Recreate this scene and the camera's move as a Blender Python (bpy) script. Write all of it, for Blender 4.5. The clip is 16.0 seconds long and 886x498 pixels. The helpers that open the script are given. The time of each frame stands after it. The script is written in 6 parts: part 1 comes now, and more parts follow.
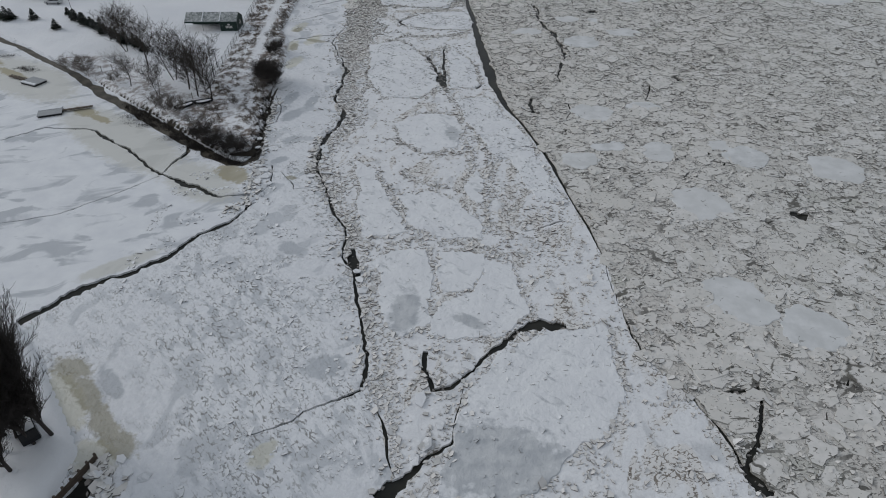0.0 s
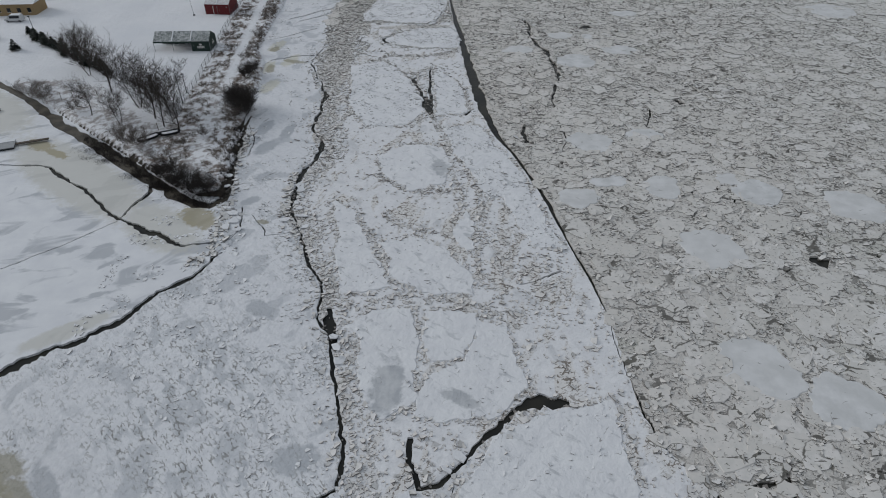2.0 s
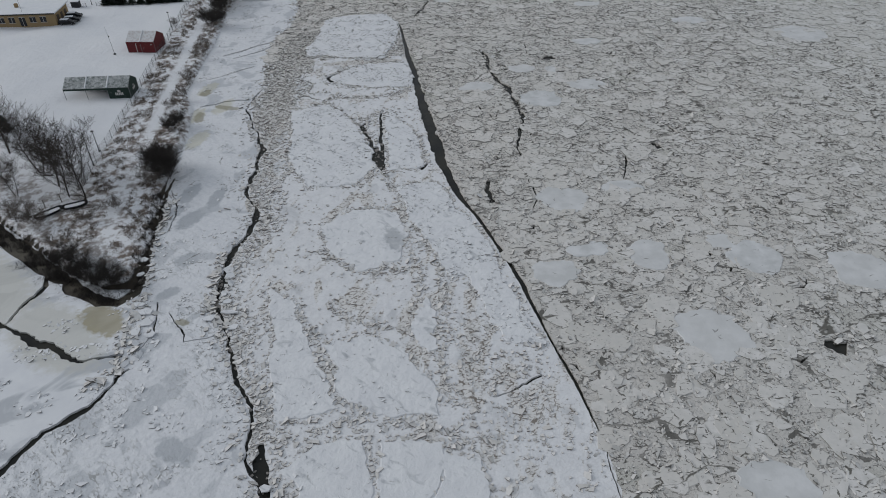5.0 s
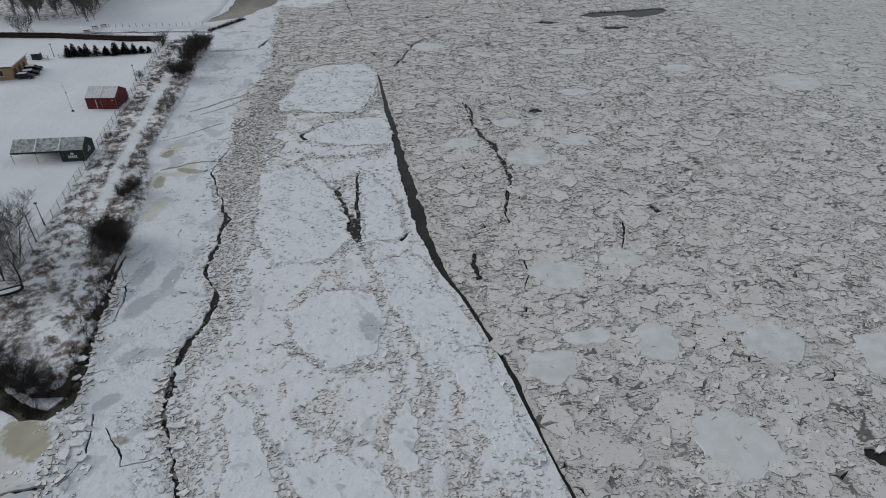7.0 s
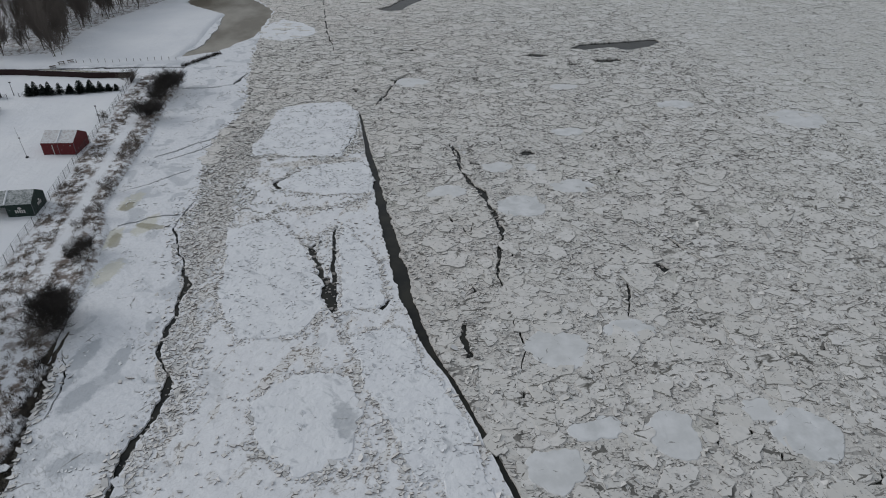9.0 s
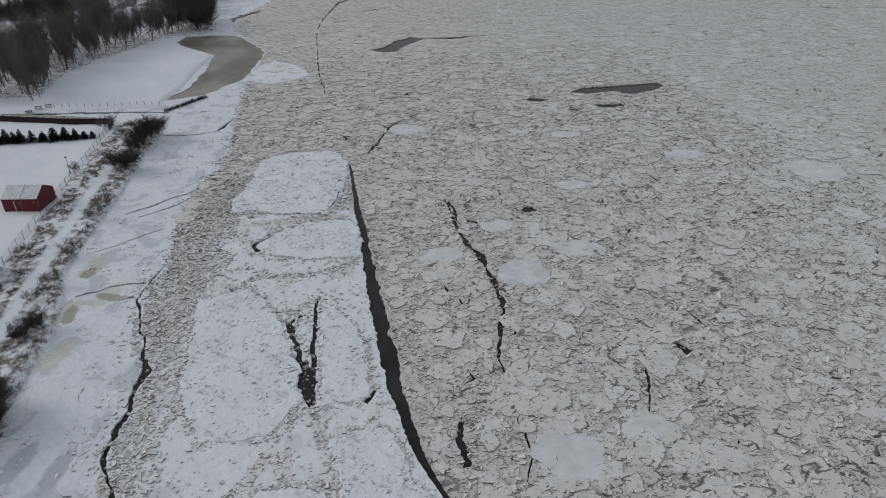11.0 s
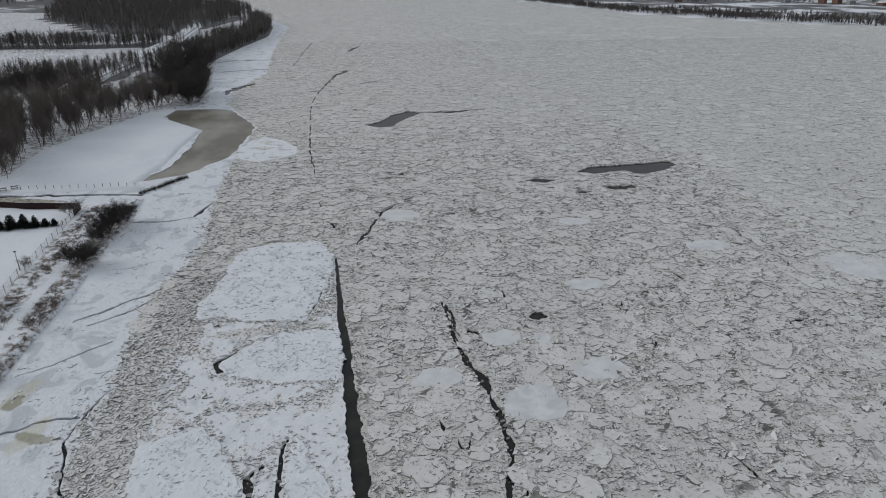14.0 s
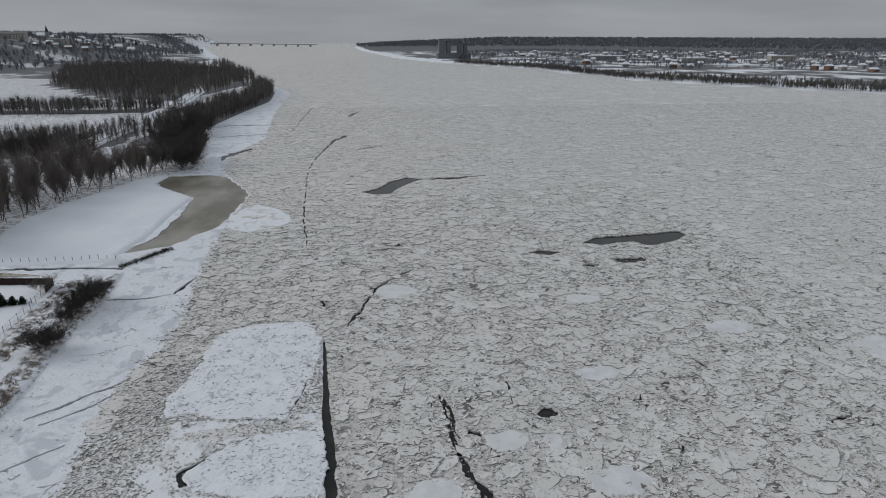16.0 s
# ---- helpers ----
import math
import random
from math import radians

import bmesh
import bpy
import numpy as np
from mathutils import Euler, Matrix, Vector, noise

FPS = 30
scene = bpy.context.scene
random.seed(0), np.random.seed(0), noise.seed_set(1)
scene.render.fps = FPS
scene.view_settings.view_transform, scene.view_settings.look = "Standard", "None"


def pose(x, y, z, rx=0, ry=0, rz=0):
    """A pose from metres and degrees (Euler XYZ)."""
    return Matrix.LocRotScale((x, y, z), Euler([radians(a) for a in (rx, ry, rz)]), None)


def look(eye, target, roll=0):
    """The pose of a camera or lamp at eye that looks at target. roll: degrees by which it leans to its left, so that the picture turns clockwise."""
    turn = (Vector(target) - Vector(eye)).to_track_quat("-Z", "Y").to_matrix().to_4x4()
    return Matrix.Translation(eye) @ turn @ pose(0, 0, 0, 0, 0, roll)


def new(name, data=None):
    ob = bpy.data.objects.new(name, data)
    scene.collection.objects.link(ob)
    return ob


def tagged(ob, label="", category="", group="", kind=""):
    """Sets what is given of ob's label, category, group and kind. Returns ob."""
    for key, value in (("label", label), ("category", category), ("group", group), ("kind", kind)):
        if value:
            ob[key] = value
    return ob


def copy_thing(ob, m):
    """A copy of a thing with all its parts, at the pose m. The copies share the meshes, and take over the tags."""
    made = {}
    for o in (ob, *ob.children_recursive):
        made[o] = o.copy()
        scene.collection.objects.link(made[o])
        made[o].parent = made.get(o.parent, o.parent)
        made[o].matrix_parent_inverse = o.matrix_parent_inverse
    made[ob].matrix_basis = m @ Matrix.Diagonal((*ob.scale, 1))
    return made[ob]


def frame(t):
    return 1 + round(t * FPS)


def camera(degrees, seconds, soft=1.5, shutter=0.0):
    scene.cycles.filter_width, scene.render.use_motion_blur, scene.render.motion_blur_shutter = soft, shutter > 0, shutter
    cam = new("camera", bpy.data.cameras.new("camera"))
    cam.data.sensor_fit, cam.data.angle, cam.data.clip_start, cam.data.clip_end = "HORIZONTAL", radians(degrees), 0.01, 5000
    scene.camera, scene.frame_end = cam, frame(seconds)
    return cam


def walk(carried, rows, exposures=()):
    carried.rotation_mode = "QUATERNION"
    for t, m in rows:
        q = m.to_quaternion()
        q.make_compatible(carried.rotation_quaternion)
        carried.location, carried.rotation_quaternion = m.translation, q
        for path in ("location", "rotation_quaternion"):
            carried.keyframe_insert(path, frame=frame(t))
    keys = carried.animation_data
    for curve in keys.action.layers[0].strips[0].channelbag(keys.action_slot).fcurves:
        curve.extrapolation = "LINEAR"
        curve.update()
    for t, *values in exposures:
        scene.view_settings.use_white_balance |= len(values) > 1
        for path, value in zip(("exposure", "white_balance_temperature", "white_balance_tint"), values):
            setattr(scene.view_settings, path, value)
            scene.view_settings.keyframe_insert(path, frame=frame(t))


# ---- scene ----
from mathutils import geometry

cam = camera(70.0, 16.0, 1.0)
METRES, EYE = 100.0, 57.7
ROWS = [
    (0.0, 0.0, 0.0, 0.0, -0.16, -38.01, 0.21),
    (0.5, 0.0013, 0.0296, 0.0006, -0.35, -37.99, 0.21),
    (1.0, 0.0028, 0.0599, 0.0012, -0.52, -37.98, 0.21),
    (1.5, 0.0046, 0.0906, 0.0014, -0.84, -37.95, 0.2),
    (2.0, 0.0064, 0.1217, 0.0016, -1.2, -37.92, 0.19),
    (2.5, 0.0086, 0.1531, 0.0016, -1.54, -37.9, 0.18),
    (3.0, 0.0107, 0.1846, 0.0017, -1.95, -37.89, 0.16),
    (3.5, 0.0137, 0.2161, 0.0015, -2.67, -37.87, 0.17),
    (4.0, 0.017, 0.2476, 0.0012, -3.72, -37.85, 0.15),
    (6.5, 0.0378, 0.4061, -0.0017, -6.33, -35.04, 0.09),
    (7.0, 0.0424, 0.4376, -0.0024, -6.73, -34.25, 0.07),
    (7.5, 0.0473, 0.4693, -0.0031, -7.09, -33.68, 0.06),
    (8.0, 0.0526, 0.5009, -0.0036, -7.4, -33.15, 0.04),
    (8.5, 0.0579, 0.5326, -0.0043, -7.65, -32.62, 0.03),
    (9.0, 0.0632, 0.5643, -0.0049, -7.87, -32.32, 0.01),
    (11.5, 0.0911, 0.7239, -0.0068, -8.1, -28.75, -0.11),
    (12.0, 0.0964, 0.7557, -0.0072, -8.11, -28.2, -0.11),
    (12.5, 0.1018, 0.787, -0.0069, -8.1, -27.77, -0.13),
    (13.0, 0.1075, 0.8181, -0.0069, -8.08, -26.67, -0.13),
    (13.5, 0.1123, 0.848, -0.007, -8.1, -25.31, -0.15),
    (14.0, 0.1178, 0.8772, -0.007, -8.08, -24.01, -0.17),
    (14.5, 0.1232, 0.9058, -0.0073, -8.07, -22.75, -0.14),
    (15.0, 0.128, 0.934, -0.0069, -8.07, -21.44, -0.16),
    (15.5, 0.1327, 0.9621, -0.0077, -8.06, -20.01, -0.18),
    (16.0, 0.1376, 0.9894, -0.0076, -8.05, -18.64, -0.19),
]
walk(cam, [(t, pose(0, 0, EYE) @ pose(METRES * x, METRES * y, METRES * z, 90 + pitch, roll, yaw)) for t, x, y, z, yaw, pitch, roll in ROWS],
     [(0.0, -0.06), (4.0, -0.05), (9.0, -0.03), (12.5, 0.03), (16.0, 0.12)])

# ---- sky and light: an even winter overcast ----
SUN_EL, SUN_ROT = radians(27), radians(-72)
world = bpy.data.worlds.new("overcast")
scene.world = world
world.use_nodes = True
wn, wl = world.node_tree.nodes, world.node_tree.links
wn.clear()
w_out, w_bg = wn.new("ShaderNodeOutputWorld"), wn.new("ShaderNodeBackground")
w_sky = wn.new("ShaderNodeTexSky")
w_sky.sky_type, w_sky.sun_disc, w_sky.sun_elevation, w_sky.sun_rotation = "NISHITA", False, SUN_EL, SUN_ROT
w_geo, w_sep, w_ramp = wn.new("ShaderNodeTexCoord"), wn.new("ShaderNodeSeparateXYZ"), wn.new("ShaderNodeValToRGB")
w_map, w_noise = wn.new("ShaderNodeMapping"), wn.new("ShaderNodeTexNoise")
w_map.inputs["Scale"].default_value = (2.0, 2.0, 14.0)
w_noise.inputs["Scale"].default_value, w_noise.inputs["Detail"].default_value = 1.6, 5.0
w_ramp.color_ramp.elements[0].position, w_ramp.color_ramp.elements[0].color = 0.0, (0.50, 0.53, 0.575, 1)
w_ramp.color_ramp.elements[1].position, w_ramp.color_ramp.elements[1].color = 1.0, (0.78, 0.86, 0.965, 1)
w_mid = w_ramp.color_ramp.elements.new(0.09)
w_mid.color = (0.47, 0.50, 0.54, 1)
w_cloud = wn.new("ShaderNodeMix")
w_cloud.data_type, w_cloud.blend_type = "RGBA", "MULTIPLY"
w_cloud.inputs["Factor"].default_value = 1.0
w_nr = wn.new("ShaderNodeMapRange")
w_nr.inputs["From Min"].default_value, w_nr.inputs["From Max"].default_value = 0.3, 0.7
w_nr.inputs["To Min"].default_value, w_nr.inputs["To Max"].default_value = 0.86, 1.12
w_mix = wn.new("ShaderNodeMix")
w_mix.data_type = "RGBA"
w_mix.inputs["Factor"].default_value = 0.004
wl.new(w_geo.outputs["Generated"], w_sep.inputs[0])
wl.new(w_sep.outputs["Z"], w_ramp.inputs["Fac"])
wl.new(w_geo.outputs["Generated"], w_map.inputs["Vector"])
wl.new(w_map.outputs[0], w_noise.inputs["Vector"])
wl.new(w_noise.outputs["Fac"], w_nr.inputs["Value"])
wl.new(w_ramp.outputs["Color"], w_cloud.inputs["A"])
wl.new(w_nr.outputs[0], w_cloud.inputs["B"])
wl.new(w_cloud.outputs["Result"], w_mix.inputs["A"])
wl.new(w_sky.outputs["Color"], w_mix.inputs["B"])
wl.new(w_mix.outputs["Result"], w_bg.inputs["Color"])
w_bg.inputs["Strength"].default_value = 0.53
wl.new(w_bg.outputs[0], w_out.inputs["Surface"])
sun = new("sun", bpy.data.lights.new("sun", "SUN"))
sun.data.energy, sun.data.angle, sun.data.color = 1.1, radians(26), (1.0, 0.99, 0.98)
sun.matrix_world = look((0, 0, 0), (-math.cos(SUN_EL) * math.sin(SUN_ROT), -math.cos(SUN_EL) * math.cos(SUN_ROT), -math.sin(SUN_EL)))

rng = np.random.default_rng(7)


# ---- material helpers ----
class Mat:
    """A node material under construction."""

    def __init__(self, name, rough=0.7, metal=0.0, spec=0.3):
        self.m = bpy.data.materials.new(name)
        self.m.use_nodes = True
        self.n, self.l = self.m.node_tree.nodes, self.m.node_tree.links
        self.b = self.n["Principled BSDF"]
        self.b.inputs["Roughness"].default_value = rough
        self.b.inputs["Metallic"].default_value = metal
        self.b.inputs["Specular IOR Level"].default_value = spec
        self.pos = self.n.new("ShaderNodeNewGeometry")

    def noise(self, scale, detail=4.0, stretch=(1, 1, 1), rough=0.55, distort=0.0):
        mp, tx = self.n.new("ShaderNodeMapping"), self.n.new("ShaderNodeTexNoise")
        mp.inputs["Scale"].default_value = stretch
        tx.inputs["Scale"].default_value, tx.inputs["Detail"].default_value = scale, detail
        tx.inputs["Roughness"].default_value, tx.inputs["Distortion"].default_value = rough, distort
        self.l.new(self.pos.outputs["Position"], mp.inputs["Vector"])
        self.l.new(mp.outputs[0], tx.inputs["Vector"])
        return tx.outputs["Fac"]

    def grain(self, size, along, turn, detail=4.0, rough=0.55, distort=0.3):
        """Noise drawn out along one direction: size across it, along times longer, turn in degrees."""
        mp, tx = self.n.new("ShaderNodeMapping"), self.n.new("ShaderNodeTexNoise")
        mp.vector_type = "TEXTURE"
        mp.inputs["Rotation"].default_value = (0, 0, radians(turn))
        mp.inputs["Scale"].default_value = (size * along, size, size)
        tx.inputs["Scale"].default_value, tx.inputs["Detail"].default_value = 1.0, detail
        tx.inputs["Roughness"].default_value, tx.inputs["Distortion"].default_value = rough, distort
        self.l.new(self.pos.outputs["Position"], mp.inputs["Vector"])
        self.l.new(mp.outputs[0], tx.inputs["Vector"])
        return tx.outputs["Fac"]

    def cracks(self, size, width, cover=0.5, along=1.3, turn=0.0, warp=0.35):
        """A broken net of fine cracks: 1 in a crack, 0 on the pieces of that size between them."""
        mp, nz, add, vo = (self.n.new("ShaderNode" + q) for q in ("Mapping", "TexNoise", "VectorMath", "TexVoronoi"))
        mp.vector_type = "TEXTURE"
        mp.inputs["Rotation"].default_value = (0, 0, radians(turn))
        mp.inputs["Scale"].default_value = (size * along, size / along, 1e6)
        nz.inputs["Scale"].default_value, nz.inputs["Detail"].default_value = 1.4, 4.0
        add.operation = "MULTIPLY_ADD"
        add.inputs[1].default_value = (2 * warp, 2 * warp, 0)
        vo.voronoi_dimensions, vo.feature = "2D", "DISTANCE_TO_EDGE"
        vo.inputs["Scale"].default_value = 1.0
        self.l.new(self.pos.outputs["Position"], mp.inputs["Vector"])
        self.l.new(mp.outputs[0], nz.inputs["Vector"])
        self.l.new(nz.outputs["Color"], add.inputs[0])
        self.l.new(mp.outputs[0], add.inputs[2])
        self.l.new(add.outputs[0], vo.inputs["Vector"])
        lo = 0.66 - 0.3 * cover
        thick = self.span(self.noise(0.9 / size, 3), lo, lo + 0.16, -0.03, width / size)
        return self.span(self.math("SUBTRACT", vo.outputs["Distance"], thick), -0.01, 0.02, 1, 0)

    def blots(self, spots, ragged=0.8):
        """Stains with soft ragged rims: (x, y, half length, half width, turn in degrees)."""
        wild = self.math("MULTIPLY", self.math("SUBTRACT", self.noise(0.9, 6, rough=0.6), 0.5), 1.6 * ragged)
        total = None
        for x, y, a, b, turn in spots:
            mp, ln = self.n.new("ShaderNodeMapping"), self.n.new("ShaderNodeVectorMath")
            mp.vector_type, ln.operation = "TEXTURE", "LENGTH"
            mp.inputs["Location"].default_value, mp.inputs["Rotation"].default_value = (x, y, 0), (0, 0, radians(turn))
            mp.inputs["Scale"].default_value = (a, b, 1e6)
            self.l.new(self.pos.outputs["Position"], mp.inputs["Vector"])
            self.l.new(mp.outputs[0], ln.inputs[0])
            f = self.span(self.math("ADD", ln.outputs["Value"], wild), 0.8, 1.12, 1, 0)
            total = f if total is None else self.math("MAXIMUM", total, f)
        return total

    def east(self):
        sp = self.n.new("ShaderNodeSeparateXYZ")
        self.l.new(self.pos.outputs["Position"], sp.inputs[0])
        return sp.outputs["X"]

    def north(self):
        sp = self.n.new("ShaderNodeSeparateXYZ")
        self.l.new(self.pos.outputs["Position"], sp.inputs[0])
        return sp.outputs["Y"]

    def span(self, value, a, b, lo=0.0, hi=1.0):
        r = self.n.new("ShaderNodeMapRange")
        for key, v in (("From Min", a), ("From Max", b), ("To Min", lo), ("To Max", hi)):
            r.inputs[key].default_value = v
        self.l.new(value, r.inputs["Value"])
        return r.outputs[0]

    def math(self, op, a, b):
        r = self.n.new("ShaderNodeMath")
        r.operation = op
        for i, v in enumerate((a, b)):
            if isinstance(v, (int, float)):
                r.inputs[i].default_value = v
            else:
                self.l.new(v, r.inputs[i])
        return r.outputs[0]

    def mix(self, fac, a, b):
        r = self.n.new("ShaderNodeMix")
        r.data_type = "RGBA"
        for key, v in (("Factor", fac), ("A", a), ("B", b)):
            if isinstance(v, tuple):
                r.inputs[key].default_value = (*v, 1)
            elif isinstance(v, float):
                r.inputs[key].default_value = v
            else:
                self.l.new(v, r.inputs[key])
        return r.outputs["Result"]

    def island(self):
        return self.pos.outputs["Random Per Island"]

    def per_object(self):
        return self.n.new("ShaderNodeObjectInfo").outputs["Random"]

    def color(self, c):
        if isinstance(c, tuple):
            self.b.inputs["Base Color"].default_value = (*c, 1)
        else:
            self.l.new(c, self.b.inputs["Base Color"])
        return self

    def rough(self, v):
        self.l.new(v, self.b.inputs["Roughness"])
        return self

    def bump(self, value, dist, strength=1.0):
        bp = self.n.new("ShaderNodeBump")
        bp.inputs["Distance"].default_value, bp.inputs["Strength"].default_value = dist, strength
        self.l.new(value, bp.inputs["Height"])
        if self.b.inputs["Normal"].is_linked:
            self.l.new(self.b.inputs["Normal"].links[0].from_socket, bp.inputs["Normal"])
        self.l.new(bp.outputs[0], self.b.inputs["Normal"])
        return self


def plain(name, c, rough=0.6, metal=0.0, vary=0.25, scale=3.0, bump=0.0):
    """Paint, wood, metal and the like: one colour with blotches and grain."""
    k = Mat(name, rough, metal)
    d = tuple(v * (1 - vary) for v in c)
    k.color(k.mix(k.noise(scale, 6), d, c))
    if bump:
        k.bump(k.noise(scale * 6, 3), bump)
    return k.m


def snow_mat():
    k = Mat("snow", 0.85)
    c = k.mix(k.span(k.noise(0.05, 5), 0.35, 0.65), (0.70, 0.72, 0.755), (0.77, 0.785, 0.81))
    k.color(k.mix(k.span(k.noise(0.9, 6), 0.3, 0.7), c, (0.78, 0.795, 0.815)))
    return k.bump(k.noise(0.5, 6), 0.25).bump(k.noise(6, 4), 0.03).m


def shore_mat():
    k = Mat("snowy_shore_ice", 0.8)
    white = k.mix(k.span(k.noise(1.6, 6), 0.3, 0.7), (0.73, 0.742, 0.772), (0.80, 0.81, 0.83))
    # wind-swept grey streaks, and shards of broken crust in clusters
    field = k.math("MULTIPLY", k.span(k.noise(0.06, 4), 0.42, 0.56), k.span(k.north(), 118, 84, 0.1, 1))
    wet = k.span(k.grain(1.3, 2.4, -52, 5, 0.58, 0.8), 0.51, 0.60, 0, 0.85)
    wet2 = k.span(k.noise(0.16, 4, (1.3, 1, 1), 0.5, 0.6), 0.545, 0.60, 0, 0.9)
    grey = k.mix(k.noise(0.8, 3), (0.46, 0.485, 0.515), (0.56, 0.58, 0.61))
    spots = k.blots(((-14.2, 51.0, 2.9, 1.9, 0), (-38.9, 48.6, 2.9, 1.1, -50), (-30.5, 118.5, 3.2, 1.7, 60), (-27.6, 124.5, 4.0, 1.2, 80), (-28.6, 107.8, 2.0, 1.6, 30), (-32.4, 126.4, 3.2, 1.5, 75), (-29.5, 100.2, 1.8, 1.1, 40), (-33.4, 121.0, 2.0, 1.3, 70), (-22.5, 74.0, 2.6, 1.4, -40)))
    f = k.math("MAXIMUM", k.math("MAXIMUM", k.math("MULTIPLY", wet, k.span(field, 0, 1, 0.2, 1)), k.math("MULTIPLY", wet2, 0.8)), spots)
    c = k.mix(f, white, grey)
    shards = k.math("MULTIPLY", k.span(k.grain(0.9, 2.2, -50, 7, 0.75, 0.6), 0.47, 0.55), k.cracks(0.7, 0.13, 0.85, 1.5, -50))
    c = k.mix(k.math("MULTIPLY", shards, k.span(field, 0, 1, 0.05, 0.75)), c, (0.17, 0.165, 0.15))
    split = k.math("MULTIPLY", k.cracks(5.5, 0.14, 0.45, 1.4, 40, 0.5), k.span(k.north(), 85, 105, 0, 0.8))
    c = k.mix(split, c, (0.16, 0.155, 0.14))
    cream = k.blots(((-43.0, 46.2, 5.2, 1.9, -50), (-36.5, 38.6, 3.0, 2.0, -40), (-19.0, 39.0, 2.0, 1.2, 60), (-38.3, 157.0, 4.0, 1.7, 75), (-38.3, 171.3, 4.0, 1.7, 75), (-35.3, 146.4, 4.0, 1.7, 75), (-33.2, 161.5, 4.0, 1.7, 75)))
    c = k.mix(k.math("MULTIPLY", cream, 0.7), c, (0.60, 0.585, 0.49))
    melt = k.blots(((-44.4, 50.8, 3.0, 1.7, -35), (-41.2, 47.4, 4.2, 1.3, -48), (-37.2, 42.8, 5.0, 1.3, -50), (-34.4, 40.2, 2.4, 1.5, -40), (-26.3, 94.2, 1.1, 0.6, -30), (-37.1, 156.4, 2.8, 1.1, 100), (-32.2, 160.7, 3.2, 1.0, -20), (-38.4, 169.0, 1.9, 1.1, 90)), 1.0)
    k.color(k.mix(k.math("MULTIPLY", melt, 0.7), c, k.mix(k.noise(0.6, 3), (0.19, 0.165, 0.085), (0.37, 0.345, 0.25))))
    k.rough(k.span(k.math("MAXIMUM", f, melt), 0, 1, 0.85, 0.5))
    return k.bump(k.noise(1.3, 6), 0.18).bump(k.noise(7, 3), 0.03).m


def bay_mat():
    k = Mat("bay_ice", 0.75)
    white = k.mix(k.span(k.noise(0.3, 5), 0.35, 0.65), (0.71, 0.725, 0.755), (0.785, 0.80, 0.82))
    wet = k.span(k.grain(4.5, 1.8, 20, 4, 0.5, 1.0), 0.54, 0.62, 0, 0.9)
    c = k.mix(wet, white, k.mix(k.noise(0.6, 3), (0.42, 0.445, 0.48), (0.52, 0.54, 0.565)))
    slick = k.blots(((-62.0, 109.0, 22.0, 6.0, -40), (-42.0, 93.0, 9.0, 4.5, -42), (-95.0, 138.0, 20.0, 7.0, -38), (-46.5, 70.5, 6.0, 1.6, 35)), 0.5)
    c = k.mix(k.math("MULTIPLY", slick, 0.75), c, (0.585, 0.58, 0.535))
    melt = k.blots(((-36.8, 95.6, 4.2, 2.2, -42), (-73.5, 120.2, 3.4, 1.6, -30), (-69.0, 117.0, 3.4, 1.0, -32), (-99.6, 140.6, 6.0, 1.3, -35), (-110.0, 149.5, 7.0, 1.4, -36)), 1.0)
    k.color(k.mix(k.math("MULTIPLY", melt, 0.75), c, (0.34, 0.295, 0.175)))
    k.rough(k.span(wet, 0, 1, 0.8, 0.45))
    return k.bump(k.noise(0.8, 5), 0.05).m


def slush_mat():
    """Frozen slush between plates: mottled, gritty, finely broken, silt-stained beside the shear line."""
    k = Mat("brash_slush", 0.8)
    silt = k.math("MULTIPLY", k.span(k.east(), 150, 12), k.span(k.noise(0.02, 4), 0.35, 0.65, 0.45, 1))
    c = k.mix(k.span(k.noise(0.45, 5), 0.35, 0.65), (0.625, 0.613, 0.58), (0.69, 0.683, 0.66))
    c = k.mix(k.math("MULTIPLY", silt, 0.8), c, (0.688, 0.648, 0.61))
    c = k.mix(k.span(k.noise(0.06, 5, (0.7, 1.4, 1)), 0.56, 0.68, 0, 0.6), c, (0.53, 0.535, 0.48))
    c = k.mix(k.span(k.noise(1.4, 6, rough=0.7), 0.55, 0.66, 0, 0.4), c, (0.48, 0.472, 0.45))
    zone = k.span(k.noise(0.11, 5, rough=0.62), 0.42, 0.56, 0.5, 1)
    net = k.math("MAXIMUM", k.math("MAXIMUM", k.cracks(8.0, 0.4, 0.5, 1.5, 15, 0.6), k.cracks(2.6, 0.34, 0.6, 1.35, 8)), k.math("MAXIMUM", k.cracks(1.1, 0.11, 0.6, 1.4, -6), k.cracks(0.5, 0.06, 0.55, 1.4, 4)))
    c = k.mix(k.math("MULTIPLY", k.math("MULTIPLY", net, zone), 0.85), c, (0.075, 0.072, 0.062))
    k.color(c)
    return k.bump(k.noise(0.7, 8, rough=0.7), 0.35).bump(k.noise(4, 5, rough=0.7), 0.12).m


